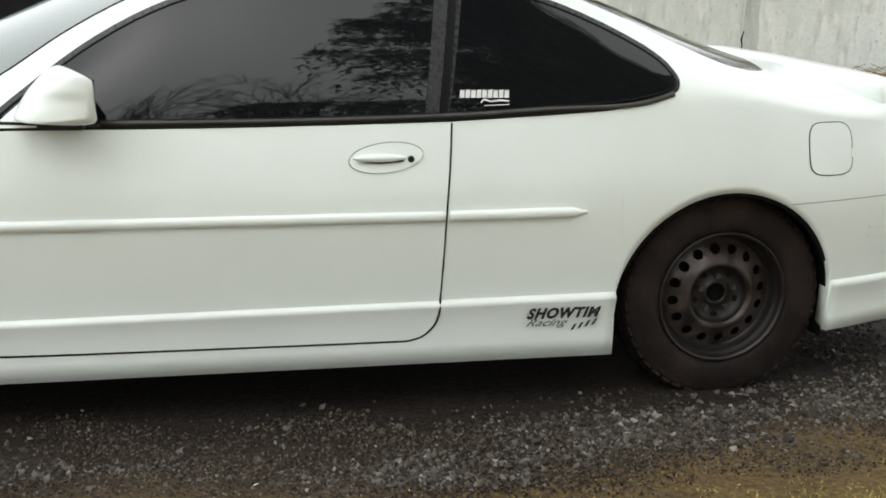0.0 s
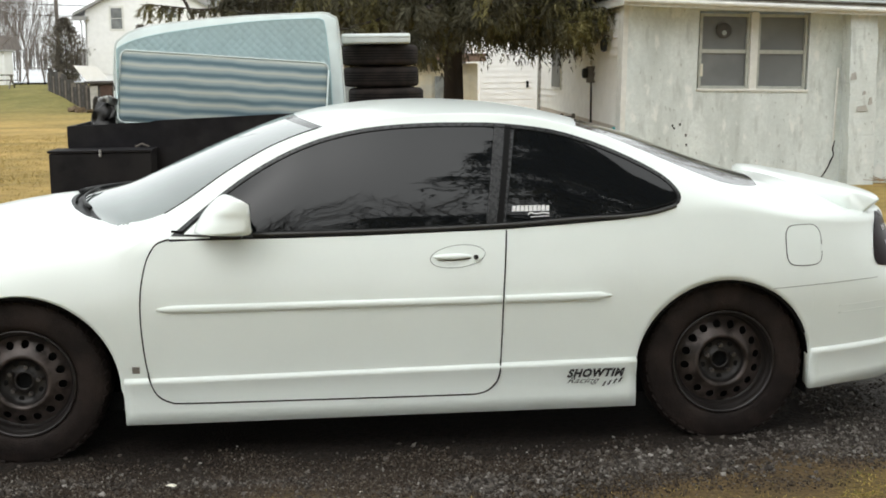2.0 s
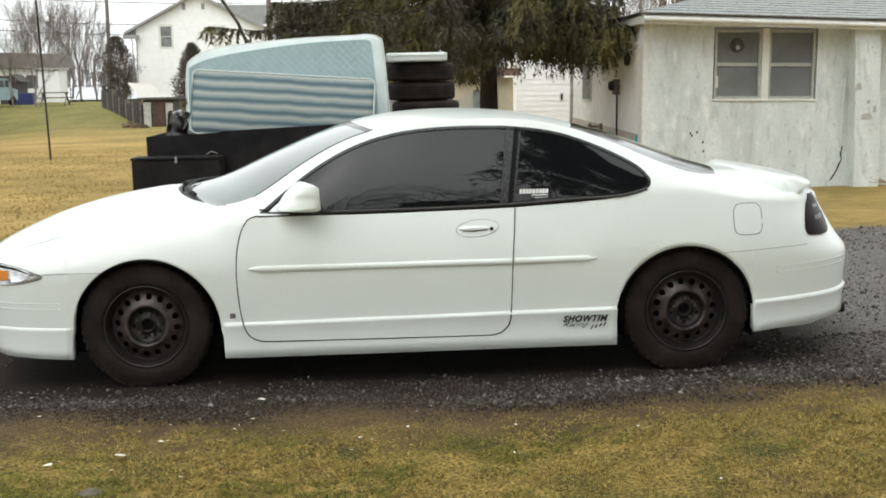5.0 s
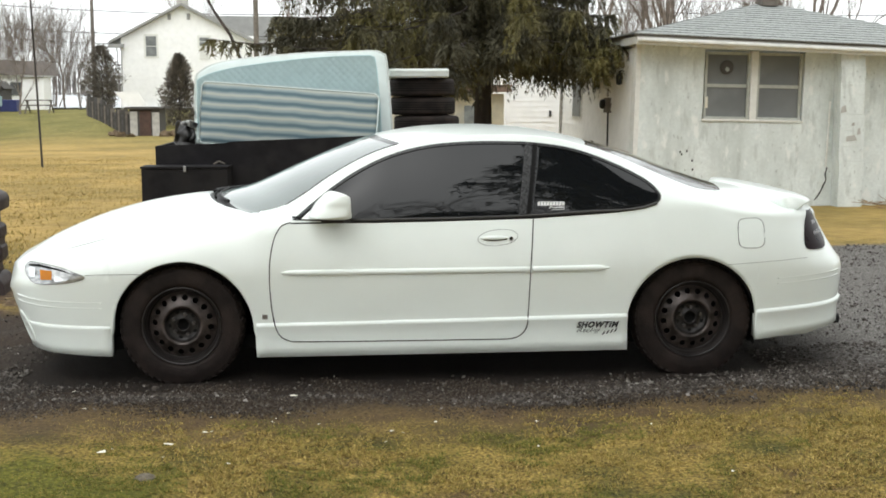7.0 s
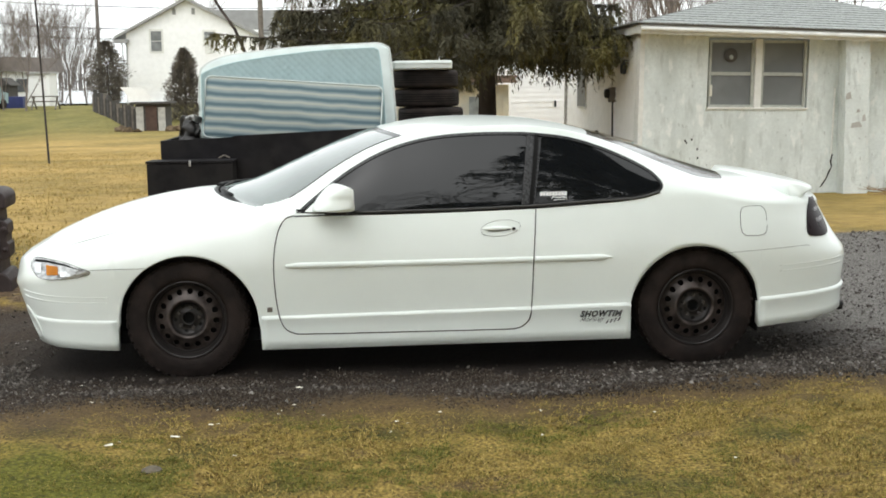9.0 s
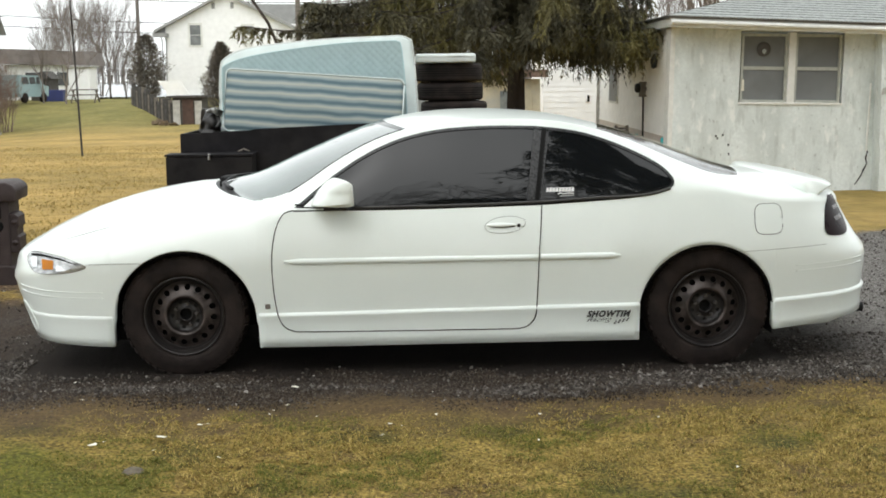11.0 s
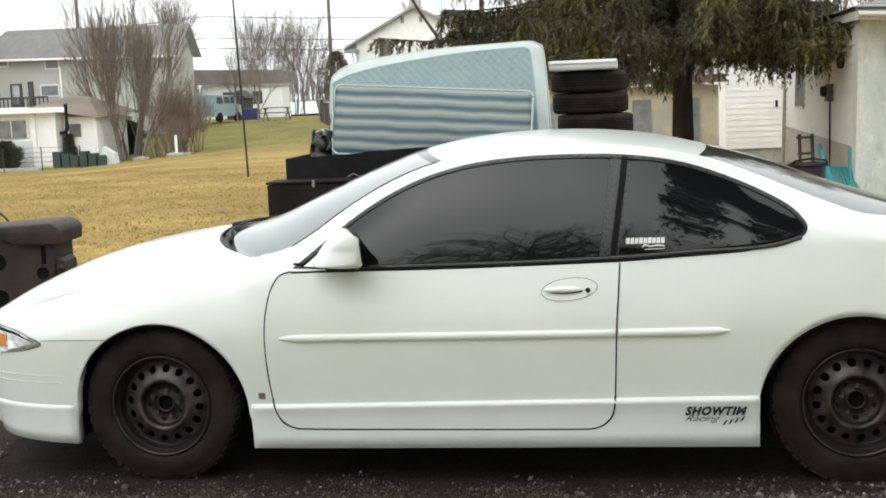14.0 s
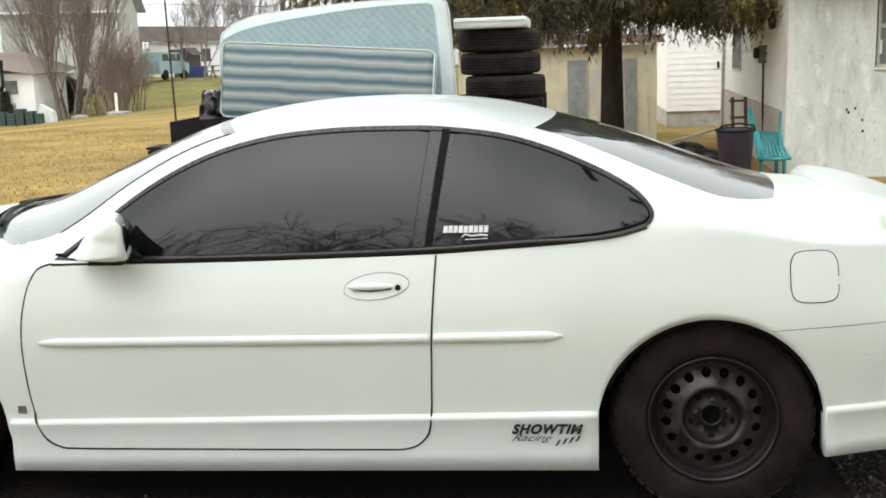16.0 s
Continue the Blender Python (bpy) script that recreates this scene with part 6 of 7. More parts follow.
def spruce(x, y, height, radius, first, seed, label, limbs=120, trunk_r=0.19, strands=26, hang=0.5, low=2.2, fuzz=6, left=1.0, right=1.0, floor=(0.0, 0.0), taper=1.0, thick=1.0, ragged=0.0, reach=1.0):
    """A spruce: tapered trunk, drooping limbs, and hanging twigs with needle tufts."""
    rnd = random.Random(seed)
    z0 = ground_z(x, y)
    t = thing("spruce_tree", label, "tree", "spruces", at=pose(x, y, z0))
    b = bmesh.new()
    tube([(0, 0, -0.3), (0.0, 0, 0.3), (0.03, 0.02, height * 0.5), (0, 0, height)], [trunk_r * 1.35, trunk_r * 1.08, trunk_r * 0.6, 0.02], 14, b)
    part("trunk", b, "bark", t, "dark scaly trunk", True)
    lb = bmesh.new()
    V, F = [], []
    for k in range(limbs):
        f = (k + rnd.random()) / limbs
        zz = first + (height - first) * f**low
        ln = radius * (1 - 0.95 * f**low) ** taper * rnd.uniform(0.6, 1.1) + 0.25
        a = k * 2.399 + rnd.uniform(-0.3, 0.3)
        d = Vector((math.cos(a), math.sin(a), 0))
        ln *= 1 - (1 - left) * max(0.0, -d.x) - (1 - right) * max(0.0, d.x) - (1 - right) * 0.5 * max(0.0, -d.y)
        least = floor[0] + (floor[1] - floor[0]) * min(1.0, max(0.0, 0.45 + d.x)) + rnd.uniform(-ragged, 1.3 * ragged)
        up = rnd.uniform(0.05, 0.25)
        pts = []
        for q in range(9):
            s = q / 8
            droop = up * s * ln * 0.8 - (0.42 - 0.12 * f) * ln * s**1.7 + 0.16 * ln * s**4
            pts.append(d * (ln * s) + Vector((0, 0, zz + droop)) + Vector((rnd.uniform(-1, 1), rnd.uniform(-1, 1), 0)) * 0.03 * s * ln)
        short = max(0.0, least + 0.25 - pts[-1].z)
        for q in range(9):
            pts[q].z += short * q / 8
        tube(pts, [max(0.006, 0.045 * (1 - 0.85 * q / 8) * (0.4 + ln / radius * 0.6)) for q in range(9)], 5, lb)
        n = int(strands * (0.5 + ln / radius))
        for j in range(n):
            s = 1 - rnd.random() ** 1.4 * 0.92
            i = min(7, int(s * 8))
            p = pts[i].lerp(pts[i + 1], s * 8 - i)
            side_ = Vector((-d.y, d.x, 0)) * rnd.choice((-1, 1))
            out = (side_ * rnd.uniform(0.15, 1.0) + d * rnd.uniform(0.0, 0.9)).normalized()
            tl = reach * rnd.uniform(0.18, 0.60) * (1.15 - 0.35 * s) * (0.6 + 0.4 * ln / radius)
            sag = hang * rnd.uniform(0.5, 1.6)
            prev = p
            m = 4
            for q in range(1, m + 1):
                e = q / m
                c = p + out * tl * e * (1 - 0.35 * e) - Vector((0, 0, tl * sag * e * e))
                if c.z < least:
                    break
                seg = c - prev
                for rr in range(fuzz):
                    f0 = rnd.random()
                    a0 = prev + seg * f0
                    ndl = (seg.normalized() + Vector((rnd.uniform(-1, 1), rnd.uniform(-1, 1), rnd.uniform(-1.1, 0.7))) * 0.9).normalized()
                    a1 = a0 + ndl * rnd.uniform(0.05, 0.12) * thick
                    wv = ndl.cross(Vector((rnd.uniform(-1, 1), rnd.uniform(-1, 1), rnd.uniform(-1, 1)))).normalized() * rnd.uniform(0.007, 0.016) * thick
                    base = len(V)
                    V += [tuple(a0 - wv), tuple(a0 + wv), tuple(a1)]
                    F.append((base, base + 1, base + 2))
                prev = c
    tagged(part("limbwork", lb, "bark", t, "thin dark limbs"), kind="stuff")
    mesh_object("foliage", V, F, "needle", t, "drooping dark green and ochre needles")
    tagged(t.children[-1], kind="stuff")
    return t


spruce(2.94, 12.11, 9.5, 4.6, 2.47, 3, "tall spruce with drooping dark branches beside the house", 200, 0.158, 84, 1.0, 2.2, 6, 0.97, 0.56, (1.90, 1.46), 2.0, ragged=0.30, reach=1.1)
# standing behind the camera, seen as reflections in the glass
spruce(7.2, -8.8, 25.0, 5.1, 5.6, 8, "tall spruce beside the lawn, mirrored in the car's glass", 330, 0.3, 120, 1.5, 1.05, 3, thick=1.8, reach=2.2)


def bare_mesh(seed, height, spread, stems=1, depth=5, base_r=0.09):
    """A leafless tree as one tapered, forking mesh."""
    rnd = random.Random(seed)
    sets = ([], []), ([], [])

    def limb(p, d, ln, r, level):
        V, F = sets[level > 1]
        sides = 6 if level < 2 else 4 if level < 3 else 3
        steps = 4 if level < 2 else 3
        rings, pts = [], [p]
        for k in range(steps):
            d = (d + Vector((rnd.uniform(-1, 1), rnd.uniform(-1, 1), rnd.uniform(-0.3, 0.9))) * 0.10).normalized()
            pts.append(pts[-1] + d * ln / steps)
        for k, q in enumerate(pts):
            rr = r * (1 - 0.45 * k / steps)
            fr = d.to_track_quat("Z", "Y").to_matrix()
            base = len(V)
            for s in range(sides):
                a = 2 * math.pi * s / sides
                V.append(tuple(q + fr @ Vector((rr * math.cos(a), rr * math.sin(a), 0))))
            rings.append(base)
        for b0, b1 in zip(rings, rings[1:]):
            for s in range(sides):
                F.append((b0 + s, b0 + (s + 1) % sides, b1 + (s + 1) % sides, b1 + s))
        if level >= depth:
            return
        kids = rnd.choice((2, 3)) if level else 3
        for k in range(kids + (2 if level else 3)):
            tip = k < kids
            at_ = pts[-1] if tip else pts[rnd.randint(1, steps - 1)]
            a = rnd.uniform(0, 2 * math.pi)
            side_ = d.orthogonal().normalized()
            side_ = Matrix.Rotation(a, 3, d) @ side_
            nd = (d + side_ * rnd.uniform(0.3, 0.8) * spread + Vector((0, 0, 0.18))).normalized()
            limb(at_, nd, ln * rnd.uniform(0.55, 0.78), r * (0.58 if tip else 0.38), level + 1)

    for k in range(stems):
        lean = Vector((rnd.uniform(-1, 1), rnd.uniform(-1, 1), 0)) * (0.22 if stems > 1 else 0.04)
        limb(Vector((lean.x * 2, lean.y * 2, -0.3)), (Vector((0, 0, 1)) + lean).normalized(), height * 0.34 * rnd.uniform(0.8, 1.1), base_r, 0)
    return sets


def bare_tree(x, y, mesh_ob, label, scale=1.0, turn=0.0, group="bare trees"):
    t = thing("bare_tree", label, "tree", group, at=pose(x, y, ground_z(x, y), 0, 0, turn) @ Matrix.Scale(scale, 4))
    for name, me, kind in zip(("trunk", "crown"), mesh_ob, ("", "stuff")):
        ob = tagged(new(name, me), kind=kind)
        ob.parent = t
    return t


def make_bare(seed, *args, material="greybark", **kw):
    out = []
    for v, f in bare_mesh(seed, *args, **kw):
        me = bpy.data.meshes.new("branches")
        me.from_pydata(v, [], f)
        me.materials.append(M[material])
        me.shade_smooth()
        out.append(me)
    return out


kinds = [make_bare(11, 9, 0.9, 1, 5, 0.10), make_bare(12, 9, 0.8, 1, 5, 0.11), make_bare(13, 7, 0.5, 5, 4, 0.07), make_bare(14, 8, 1.0, 1, 5, 0.12), make_bare(15, 8.5, 0.75, 1, 5, 0.10), make_bare(16, 8.5, 0.85, 1, 5, 0.09), make_bare(18, 6.0, 0.75, 9, 3, 0.035, material="brushbark")]
rnd = random.Random(4)
# multi-stemmed clump by the field's edge
bare_tree(-20.3, 47.2, kinds[2], "clump of tall bare stems at the field's edge", 1.25, 20)
bare_tree(-20.6, 48.6, kinds[2], "clump of tall bare stems at the field's edge", 1.15, 200)
for x, y, sc, tn in ((-18.9, 47.6, 0.66, 140), (-18.1, 48.0, 0.72, 250), (-17.5, 48.8, 0.66, 60), (-18.5, 49.6, 0.78, 310), (-19.2, 50.2, 0.8, 15), (-22.3, 50.0, 0.6, 95), (-17.9, 46.9, 0.42, 170)):
    bare_tree(x, y, kinds[6], "dense clump of reddish-brown brush at the field's edge", sc, tn, "brush clumps")
for x, y, k, s in ((-21.6, 85, 4, 0.95), (-20.35, 85, 5, 0.95), (-24.0, 85, 4, 1.0), (-25.5, 84, 5, 1.05), (-23.0, 83, 5, 0.8), (-27, 72, 1, 1.0), (-19.0, 64, 4, 0.75), (-20.9, 66, 5, 0.7), (-30, 80, 3, 1.2), (-12.6, 95, 0, 1.2), (-36, 60, 0, 1.1), (-41, 66, 1, 1.3), (-24, 92, 3, 1.2)):
    bare_tree(x, y, kinds[k], "leafless tree in the distance", s, rnd.uniform(0, 360))
for x, y, k, s in ((8.5, 30, 0, 1.0), (11, 32, 1, 1.1), (14, 30, 3, 1.0), (17, 34, 0, 1.2), (6.2, 34, 1, 1.0), (20, 29, 1, 1.0), (12.5, 38, 3, 1.3), (-1.2, 44, 0, 0.8), (0.6, 44, 1, 1.0)):
    bare_tree(x, y, kinds[k], "leafless tree behind the houses", s, rnd.uniform(0, 360))
# tree line across the lawn behind the camera, mirrored in the glass
for k in range(40):
    bare_tree(-58 + 2.9 * k + rnd.uniform(-1.2, 1.2), -27 + rnd.uniform(-2.5, 2.5), kinds[(0, 1, 3)[k % 3]], "leafless tree across the lawn, mirrored in the glass", rnd.uniform(2.0, 2.4), rnd.uniform(0, 360))

# thin dark trunk leaning in front of the white house
tagged(part("leaning_trunk", tube([(-3.9, 26, 7.2), (-3.75, 26, 5.6), (-3.45, 26, 4.5), (-3.0, 26, 3.7), (-2.6, 26, 3.1), (-2.0, 26, 1.6), (-1.6, 26, -0.6)], [0.026, 0.03, 0.034, 0.038, 0.042, 0.05, 0.06], 8), "bark", None, "", True), "thin dark leaning trunk without leaves", "tree")


def conifer_bush(x, y, h, r, seed, material, label, n=6500, round_=False):
    rnd_ = random.Random(seed)
    t = thing("evergreen_shrub", label, "shrub", "evergreen shrubs", at=pose(x, y, ground_z(x, y)))
    part("stem", tube([(0, 0, -0.2), (0, 0, h * 0.9)], [0.06, 0.015], 6), "bark", t)
    V, F = [], []
    for k in range(n):
        f = rnd_.random()
        rad = r * (math.sqrt(max(0.0, 1 - (1.7 * f - 0.7) ** 2)) if round_ else (1 - f) ** 0.75) * math.sqrt(rnd_.random()) * (0.75 + 0.35 * noise.noise((f * 4, rnd_.random() * 2, seed)))
        a = rnd_.uniform(0, 2 * math.pi)
        rad *= 0.85 + 0.75 * noise.noise((2.2 * math.cos(a), 2.2 * math.sin(a), f * 5 + seed))
        p = Vector((rad * math.cos(a), rad * math.sin(a), 0.05 + f * h))
        d = (Vector((math.cos(a), math.sin(a), rnd_.uniform(0.2, 1.2)))).normalized() * rnd_.uniform(0.08, 0.24)
        w = d.cross(Vector((rnd_.uniform(-1, 1), rnd_.uniform(-1, 1), rnd_.uniform(-1, 1)))).normalized() * 0.03
        base = len(V)
        V += [tuple(p - w), tuple(p + w), tuple(p + d)]
        F.append((base, base + 1, base + 2))
    mesh_object("foliage", V, F, material, t)
    tagged(t.children[-1], kind="stuff")
    return t


conifer_bush(-17.4, 79, 4.3, 1.75, 21, "brownbush", "dark bushy evergreen by the white house", 9500, True)
conifer_bush(-8.25, 54, 3.55, 2.1, 22, "brownbush", "brownish evergreen shrub behind the shed", 9000)
conifer_bush(-23.7, 51, 1.9, 1.5, 27, "hedge", "dull green hedge behind the bins", 12000, True)
conifer_bush(-22.3, 52, 1.6, 1.2, 28, "hedge", "dull green hedge behind the bins", 9000, True)
conifer_bush(-35.9, 59, 9.5, 4.6, 23, "brownbush", "large dark evergreen beside the grey house", 16000)
conifer_bush(-24.6, 44.0, 1.15, 0.75, 24, "hedge", "rounded clipped green shrub by the white porch", 9000, True)
conifer_bush(-22.3, 45.5, 1.3, 0.4, 25, "hedge", "small green shrub by the porch")
for x, y, r in ((-19.3, 46.3, 0.30), (-17.6, 46.2, 0.34), (-17.2, 46.4, 0.22)):
    tagged(part("pale_stone", lathe([(0.001, r * 0.55), (r * 0.7, r * 0.45), (r * 1.3, 0.1), (r * 1.2, -0.1)], 9, "z", None, (x, y, ground_z(x, y))), "concrete", None), "pale stone lying at the foot of the brush", "stone", "stones by the brush")
tagged(part("marker_post", box(-17.62, -17.52, 46.2, 46.3, ground_z(-17.6, 46.2) - 0.1, ground_z(-17.6, 46.2) + 0.95), "whitesiding", None), "short white marker post in the brush", "post")

# ---- far houses
wh = thing("white_house", "tall white house with a gabled end and two windows", "house")
by, g0 = 84.0, 0.0
part("wall", prism([(-17.2, g0 - 1), (-7.0, g0 - 1), (-6.9, 5.0), (-12.4, 7.9), (-16.95, 5.5)], 9.0, None, Matrix.Translation((0, by, 0))), "whitesiding", wh, "white sided wall")
for k in range(15):
    z0 = 0.9 + 0.32 * k
    part("plank", box(-17.12 + 0.011 * k, -6.98, by - 0.03, by - 0.004, z0, z0 + 0.30), "whitesiding", wh)
for pts in (((-17.85, 5.05), (-12.4, 7.9), (-12.4, 8.1), (-17.75, 5.3)), ((-12.4, 7.9), (-6.5, 4.85), (-6.4, 5.08), (-12.4, 8.1))):
    part("roof", prism(list(pts), 10.0, None, Matrix.Translation((0, by - 0.5, 0))), "roofgrey", wh, "grey roof with a narrow verge")
part("eave_return", box(-17.85, -16.75, by - 0.5, by + 0.3, 4.80, 5.06), "roofgrey", wh, "boxed eave return")
part("chimney", box(-13.1, -12.3, by + 2, by + 2.8, 7.9, 9.6), "concrete", wh)
for x0 in (-17.35, -17.05):
    part("downspout", tube([(x0, by - 0.25, 5.0), (x0 + 0.12, by - 0.12, 4.5), (x0 + 0.05, by - 0.12, 1.2)], 0.05, 6), "roofgrey", wh, "grey downspout")
for x0 in (-13.47, -12.05):
    part("vent", box(x0, x0 + 0.24, by - 0.06, by - 0.032, 6.86, 7.32), "roofgrey", wh, "small gable vent")
for x0, x1, z0, z1 in ((-15.13, -14.36, 4.15, 5.67), (-11.16, -10.44, 4.92, 5.57)):
    w = part("window", box(x0 - 0.14, x1 + 0.14, by - 0.08, by - 0.033, z0 - 0.14, z1 + 0.14), "trim", wh, "white framed window")
    for k in range(2):
        part("pane", box(x0, x1, by - 0.10, by - 0.075, z0 + k * (z1 - z0) / 2 + 0.02, z0 + (k + 1) * (z1 - z0) / 2 - 0.02), "farpane", w)
part("blind", box(-11.16, -10.44, by - 0.10, by - 0.034, 3.98, 4.84), "trim", wh, "pale lower sash")
wing = thing("white_annex", "white annex with a pale roof behind the house", "house")
part("wall", box(-12.3, -3.5, 93.5, 99, -1, 5.9), "whitesiding", wing)
part("roof", prism([(-12.6, 7.75), (-3.6, 7.65), (-3.2, 5.8), (-12.6, 5.9)], 6.5, None, Matrix.Translation((0, 93.1, 0))), "roofgrey", wing, "pale grey roof slope")

gh = thing("grey_house", "long two-storey grey house with a balcony", "house")
gy = 60.0
part("wall", prism([(-34.0, -1.5), (-22.45, -1.5), (-22.45, 4.35), (-33.9, 4.55)], 3.0, None, Matrix.Translation((0, gy, 0))), "greybldg", gh, "grey sided wall")
for k in range(21):
    z0 = 0.3 + 0.2 * k
    part("plank", box(-33.98, -22.47, gy - 0.025, gy - 0.003, z0, z0 + 0.185), "greybldg", gh)
b = bmesh.new()
ev = [b.verts.new(p) for p in ((-34.6, gy - 0.6, 4.50), (-22.1, gy - 0.6, 4.25), (-22.0, gy + 1.6, 6.12), (-33.3, gy + 1.6, 6.25), (-22.1, gy + 3.6, 4.25), (-34.6, gy + 3.6, 4.5))]
b.faces.new((ev[0], ev[1], ev[2], ev[3]))
b.faces.new((ev[3], ev[2], ev[4], ev[5]))
bmesh.ops.solidify(b, geom=b.faces[:], thickness=0.12)
part("roof", b, "roofpale", gh, "pale grey roof")
part("gable", prism([(0.0, 4.2), (3.0, 4.2), (1.6, 5.95)], 0.05, None, Matrix(((0, 1, 0, -22.52), (1, 0, 0, gy), (0, 0, 1, 0), (0, 0, 0, 1)))), "greybldg", gh, "grey gable end")
part("gutter", tube([(-34.6, gy - 0.62, 4.46), (-22.1, gy - 0.62, 4.22)], 0.07, 6), "whitesiding", gh, "white gutter")
for x0, x1, z0, z1 in ((-30.2, -29.5, 3.9, 4.42), (-30.6, -29.6, 2.35, 2.88), (-33.1, -32.6, 4.15, 4.4)):
    w = part("window", box(x0 - 0.1, x1 + 0.1, gy - 0.06, gy - 0.027, z0 - 0.1, z1 + 0.1), "trim", gh)
    part("pane", box(x0, x1, gy - 0.08, gy - 0.055, z0, z1), "farpane", w)
dr = part("balcony_door", box(-32.53, -31.8, gy - 0.07, gy - 0.027, 1.75, 3.08), "greydark", gh, "dark framed balcony door")
part("pane", box(-32.38, -31.95, gy - 0.09, gy - 0.06, 1.9, 2.98), "lampglass", dr)
part("balcony_post", box(-30.75, -30.5, gy - 1.4, gy - 1.2, 1.5, 3.15), "greydark", gh, "dark balcony post")
part("balcony", box(-34.0, -29.6, gy - 1.4, gy - 0.027, 1.40, 1.55), "greydark", gh, "dark balcony")
part("rail", box(-34.0, -29.6, gy - 1.42, gy - 1.36, 2.18, 2.30), "greydark", gh)
for k in range(19):
    part("baluster", box(-34.0 + k * 0.24, -33.92 + k * 0.24, gy - 1.41, gy - 1.37, 1.55, 2.18), "greydark", gh)
part("downpipe", box(-29.42, -29.3, gy - 0.12, gy - 0.03, 0.8, 3.9), "whitesiding", gh)
part("downpipe", box(-22.6, -22.48, gy - 0.12, gy - 0.03, 0.0, 4.1), "whitesiding", gh)
pale = thing("pale_outbuilding", "small pale outbuilding behind the bare stems", "outbuilding")
part("wall", box(-26.2, -24.0, 55, 57, -1.2, 1.05), "greybldg", pale)
part("roof", prism([(-26.5, 1.05), (-23.7, 1.0), (-24.3, 1.45), (-25.9, 1.45)], 2.4, None, Matrix.Translation((0, 54.8, 0))), "roofpale", pale, "pale roof")

mh = thing("white_porch_house", "low white house with a glazed porch", "house")
py_ = 45.0
part("wall", box(-25.9, -22.6, py_, py_ + 5, -1.5, 1.42), "whitesiding", mh, "white wall")
part("porch", box(-31.0, -25.95, py_ - 0.1, py_ + 4, -1.5, 1.40), "matt_white", mh, "pale glazed porch")
part("roof", prism([(-31.5, 1.42), (-22.2, 1.40), (-22.6, 1.62), (-31.2, 1.75)], 6.0, None, Matrix.Translation((0, py_ - 0.5, 0))), "whitesiding", mh, "white flat roof")
b = bmesh.new()
hv = [b.verts.new(p) for p in ((-24.2, py_ + 0.2, 1.60), (-20.7, py_ + 0.2, 1.10), (-20.4, py_ + 4.5, 1.25), (-24.2, py_ + 4.5, 1.65), (-22.9, py_ + 2.2, 2.15), (-22.0, py_ + 2.2, 2.08))]
for f in ((hv[0], hv[1], hv[5], hv[4]), (hv[1], hv[2], hv[5]), (hv[2], hv[3], hv[4], hv[5]), (hv[3], hv[0], hv[4])):
    b.faces.new(f)
bmesh.ops.solidify(b, geom=b.faces[:], thickness=0.08)
part("hip_roof", b, "shedpink", mh, "faded pinkish hip roof")
part("wall", box(-22.55, -21.0, py_ + 0.6, py_ + 4, -1.5, 1.15), "whitesiding", mh)
part("side_window", box(-22.3, -21.75, py_ + 0.56, py_ + 0.598, 0.25, 0.85), "farpane", mh, "small dark window")
for x0, wd in ((-26.0, 0.22), (-23.75, 0.16), (-22.8, 0.2)):
    part("corner_post", box(x0, x0 + wd, py_ - 0.14, py_ - 0.005, -1.4, 1.38), "whitesiding", mh, "white porch post")
part("low_wall", box(-25.75, -23.8, py_ - 0.05, py_ - 0.004, -1.3, 0.18), "matt_white", mh, "pale panel below the window")
w = part("window", box(-25.55, -23.95, py_ - 0.06, py_ - 0.004, 0.30, 1.18), "trim", mh, "white framed window")
for x0 in (-25.46, -24.72):
    part("pane", box(x0, x0 + 0.68, py_ - 0.08, py_ - 0.055, 0.32, 1.10), "farpane", w)
for x0 in (-27.3, -28.6, -29.9):
    part("porch_pane", box(x0, x0 + 1.1, py_ - 0.12, py_ - 0.095, -0.1, 1.15), "farpane", mh, "grey porch glazing")
    part("porch_panel", box(x0, x0 + 1.1, py_ - 0.12, py_ - 0.095, -1.1, -0.2), "sash", mh, "grey porch panel")
part("stove_pipe", tube([(-22.6, py_ + 0.3, 0.45), (-22.25, py_ + 0.1, 0.5), (-22.12, py_, 0.66), (-22.12, py_, 1.75)], 0.09, 8), "plastic", mh, "black stove pipe")
for k in range(6):
    tagged(part("green_bin", box(-22.6 + k * 0.42, -22.25 + k * 0.42, 44.3, 44.7, -1.1, -0.35 - 0.10 * (k % 3), 0.03), "greenbin", None), "dark green bin beside the porch", "bin", "bins by the porch")
tagged(part("white_tarp", prism([(-20.6, -1.1), (-19.7, -1.1), (-19.8, -0.5), (-20.3, -0.2)], 0.4, None, Matrix.Translation((0, 44.5, 0))), "matt_white", None), "pale tarpaulin over a heap by the bins", "tarpaulin")
tagged(part("timber_edge", box(-27.0, -22.6, 43.0, 43.25, ground_z(-24, 43) - 0.05, ground_z(-24, 43) + 0.12, 0.03), "concrete", None), "pale timber edging in the grass", "edging")

# lean-to with a white sheet, fence and picnic table
lt = thing("garden_shed", "low shed with a brown door and white sheet on the roof", "shed")
ly = 48.0
gz_ = ground_z(-9, ly)
part("wall", box(-9.62, -8.26, ly, ly + 1.6, gz_ - 0.3, 0.76), "darkwood", lt, "dull grey wall")
part("door", box(-9.16, -8.66, ly - 0.05, ly - 0.002, gz_ - 0.1, 0.70), "rustdoor", lt, "brown door")
part("board", box(-9.60, -9.27, ly - 0.06, ly - 0.002, gz_ - 0.1, 0.66), "concrete", lt, "pale upright board")
part("board", box(-8.60, -8.28, ly - 0.06, ly - 0.002, gz_ - 0.1, 0.62), "concrete", lt, "pale upright board")
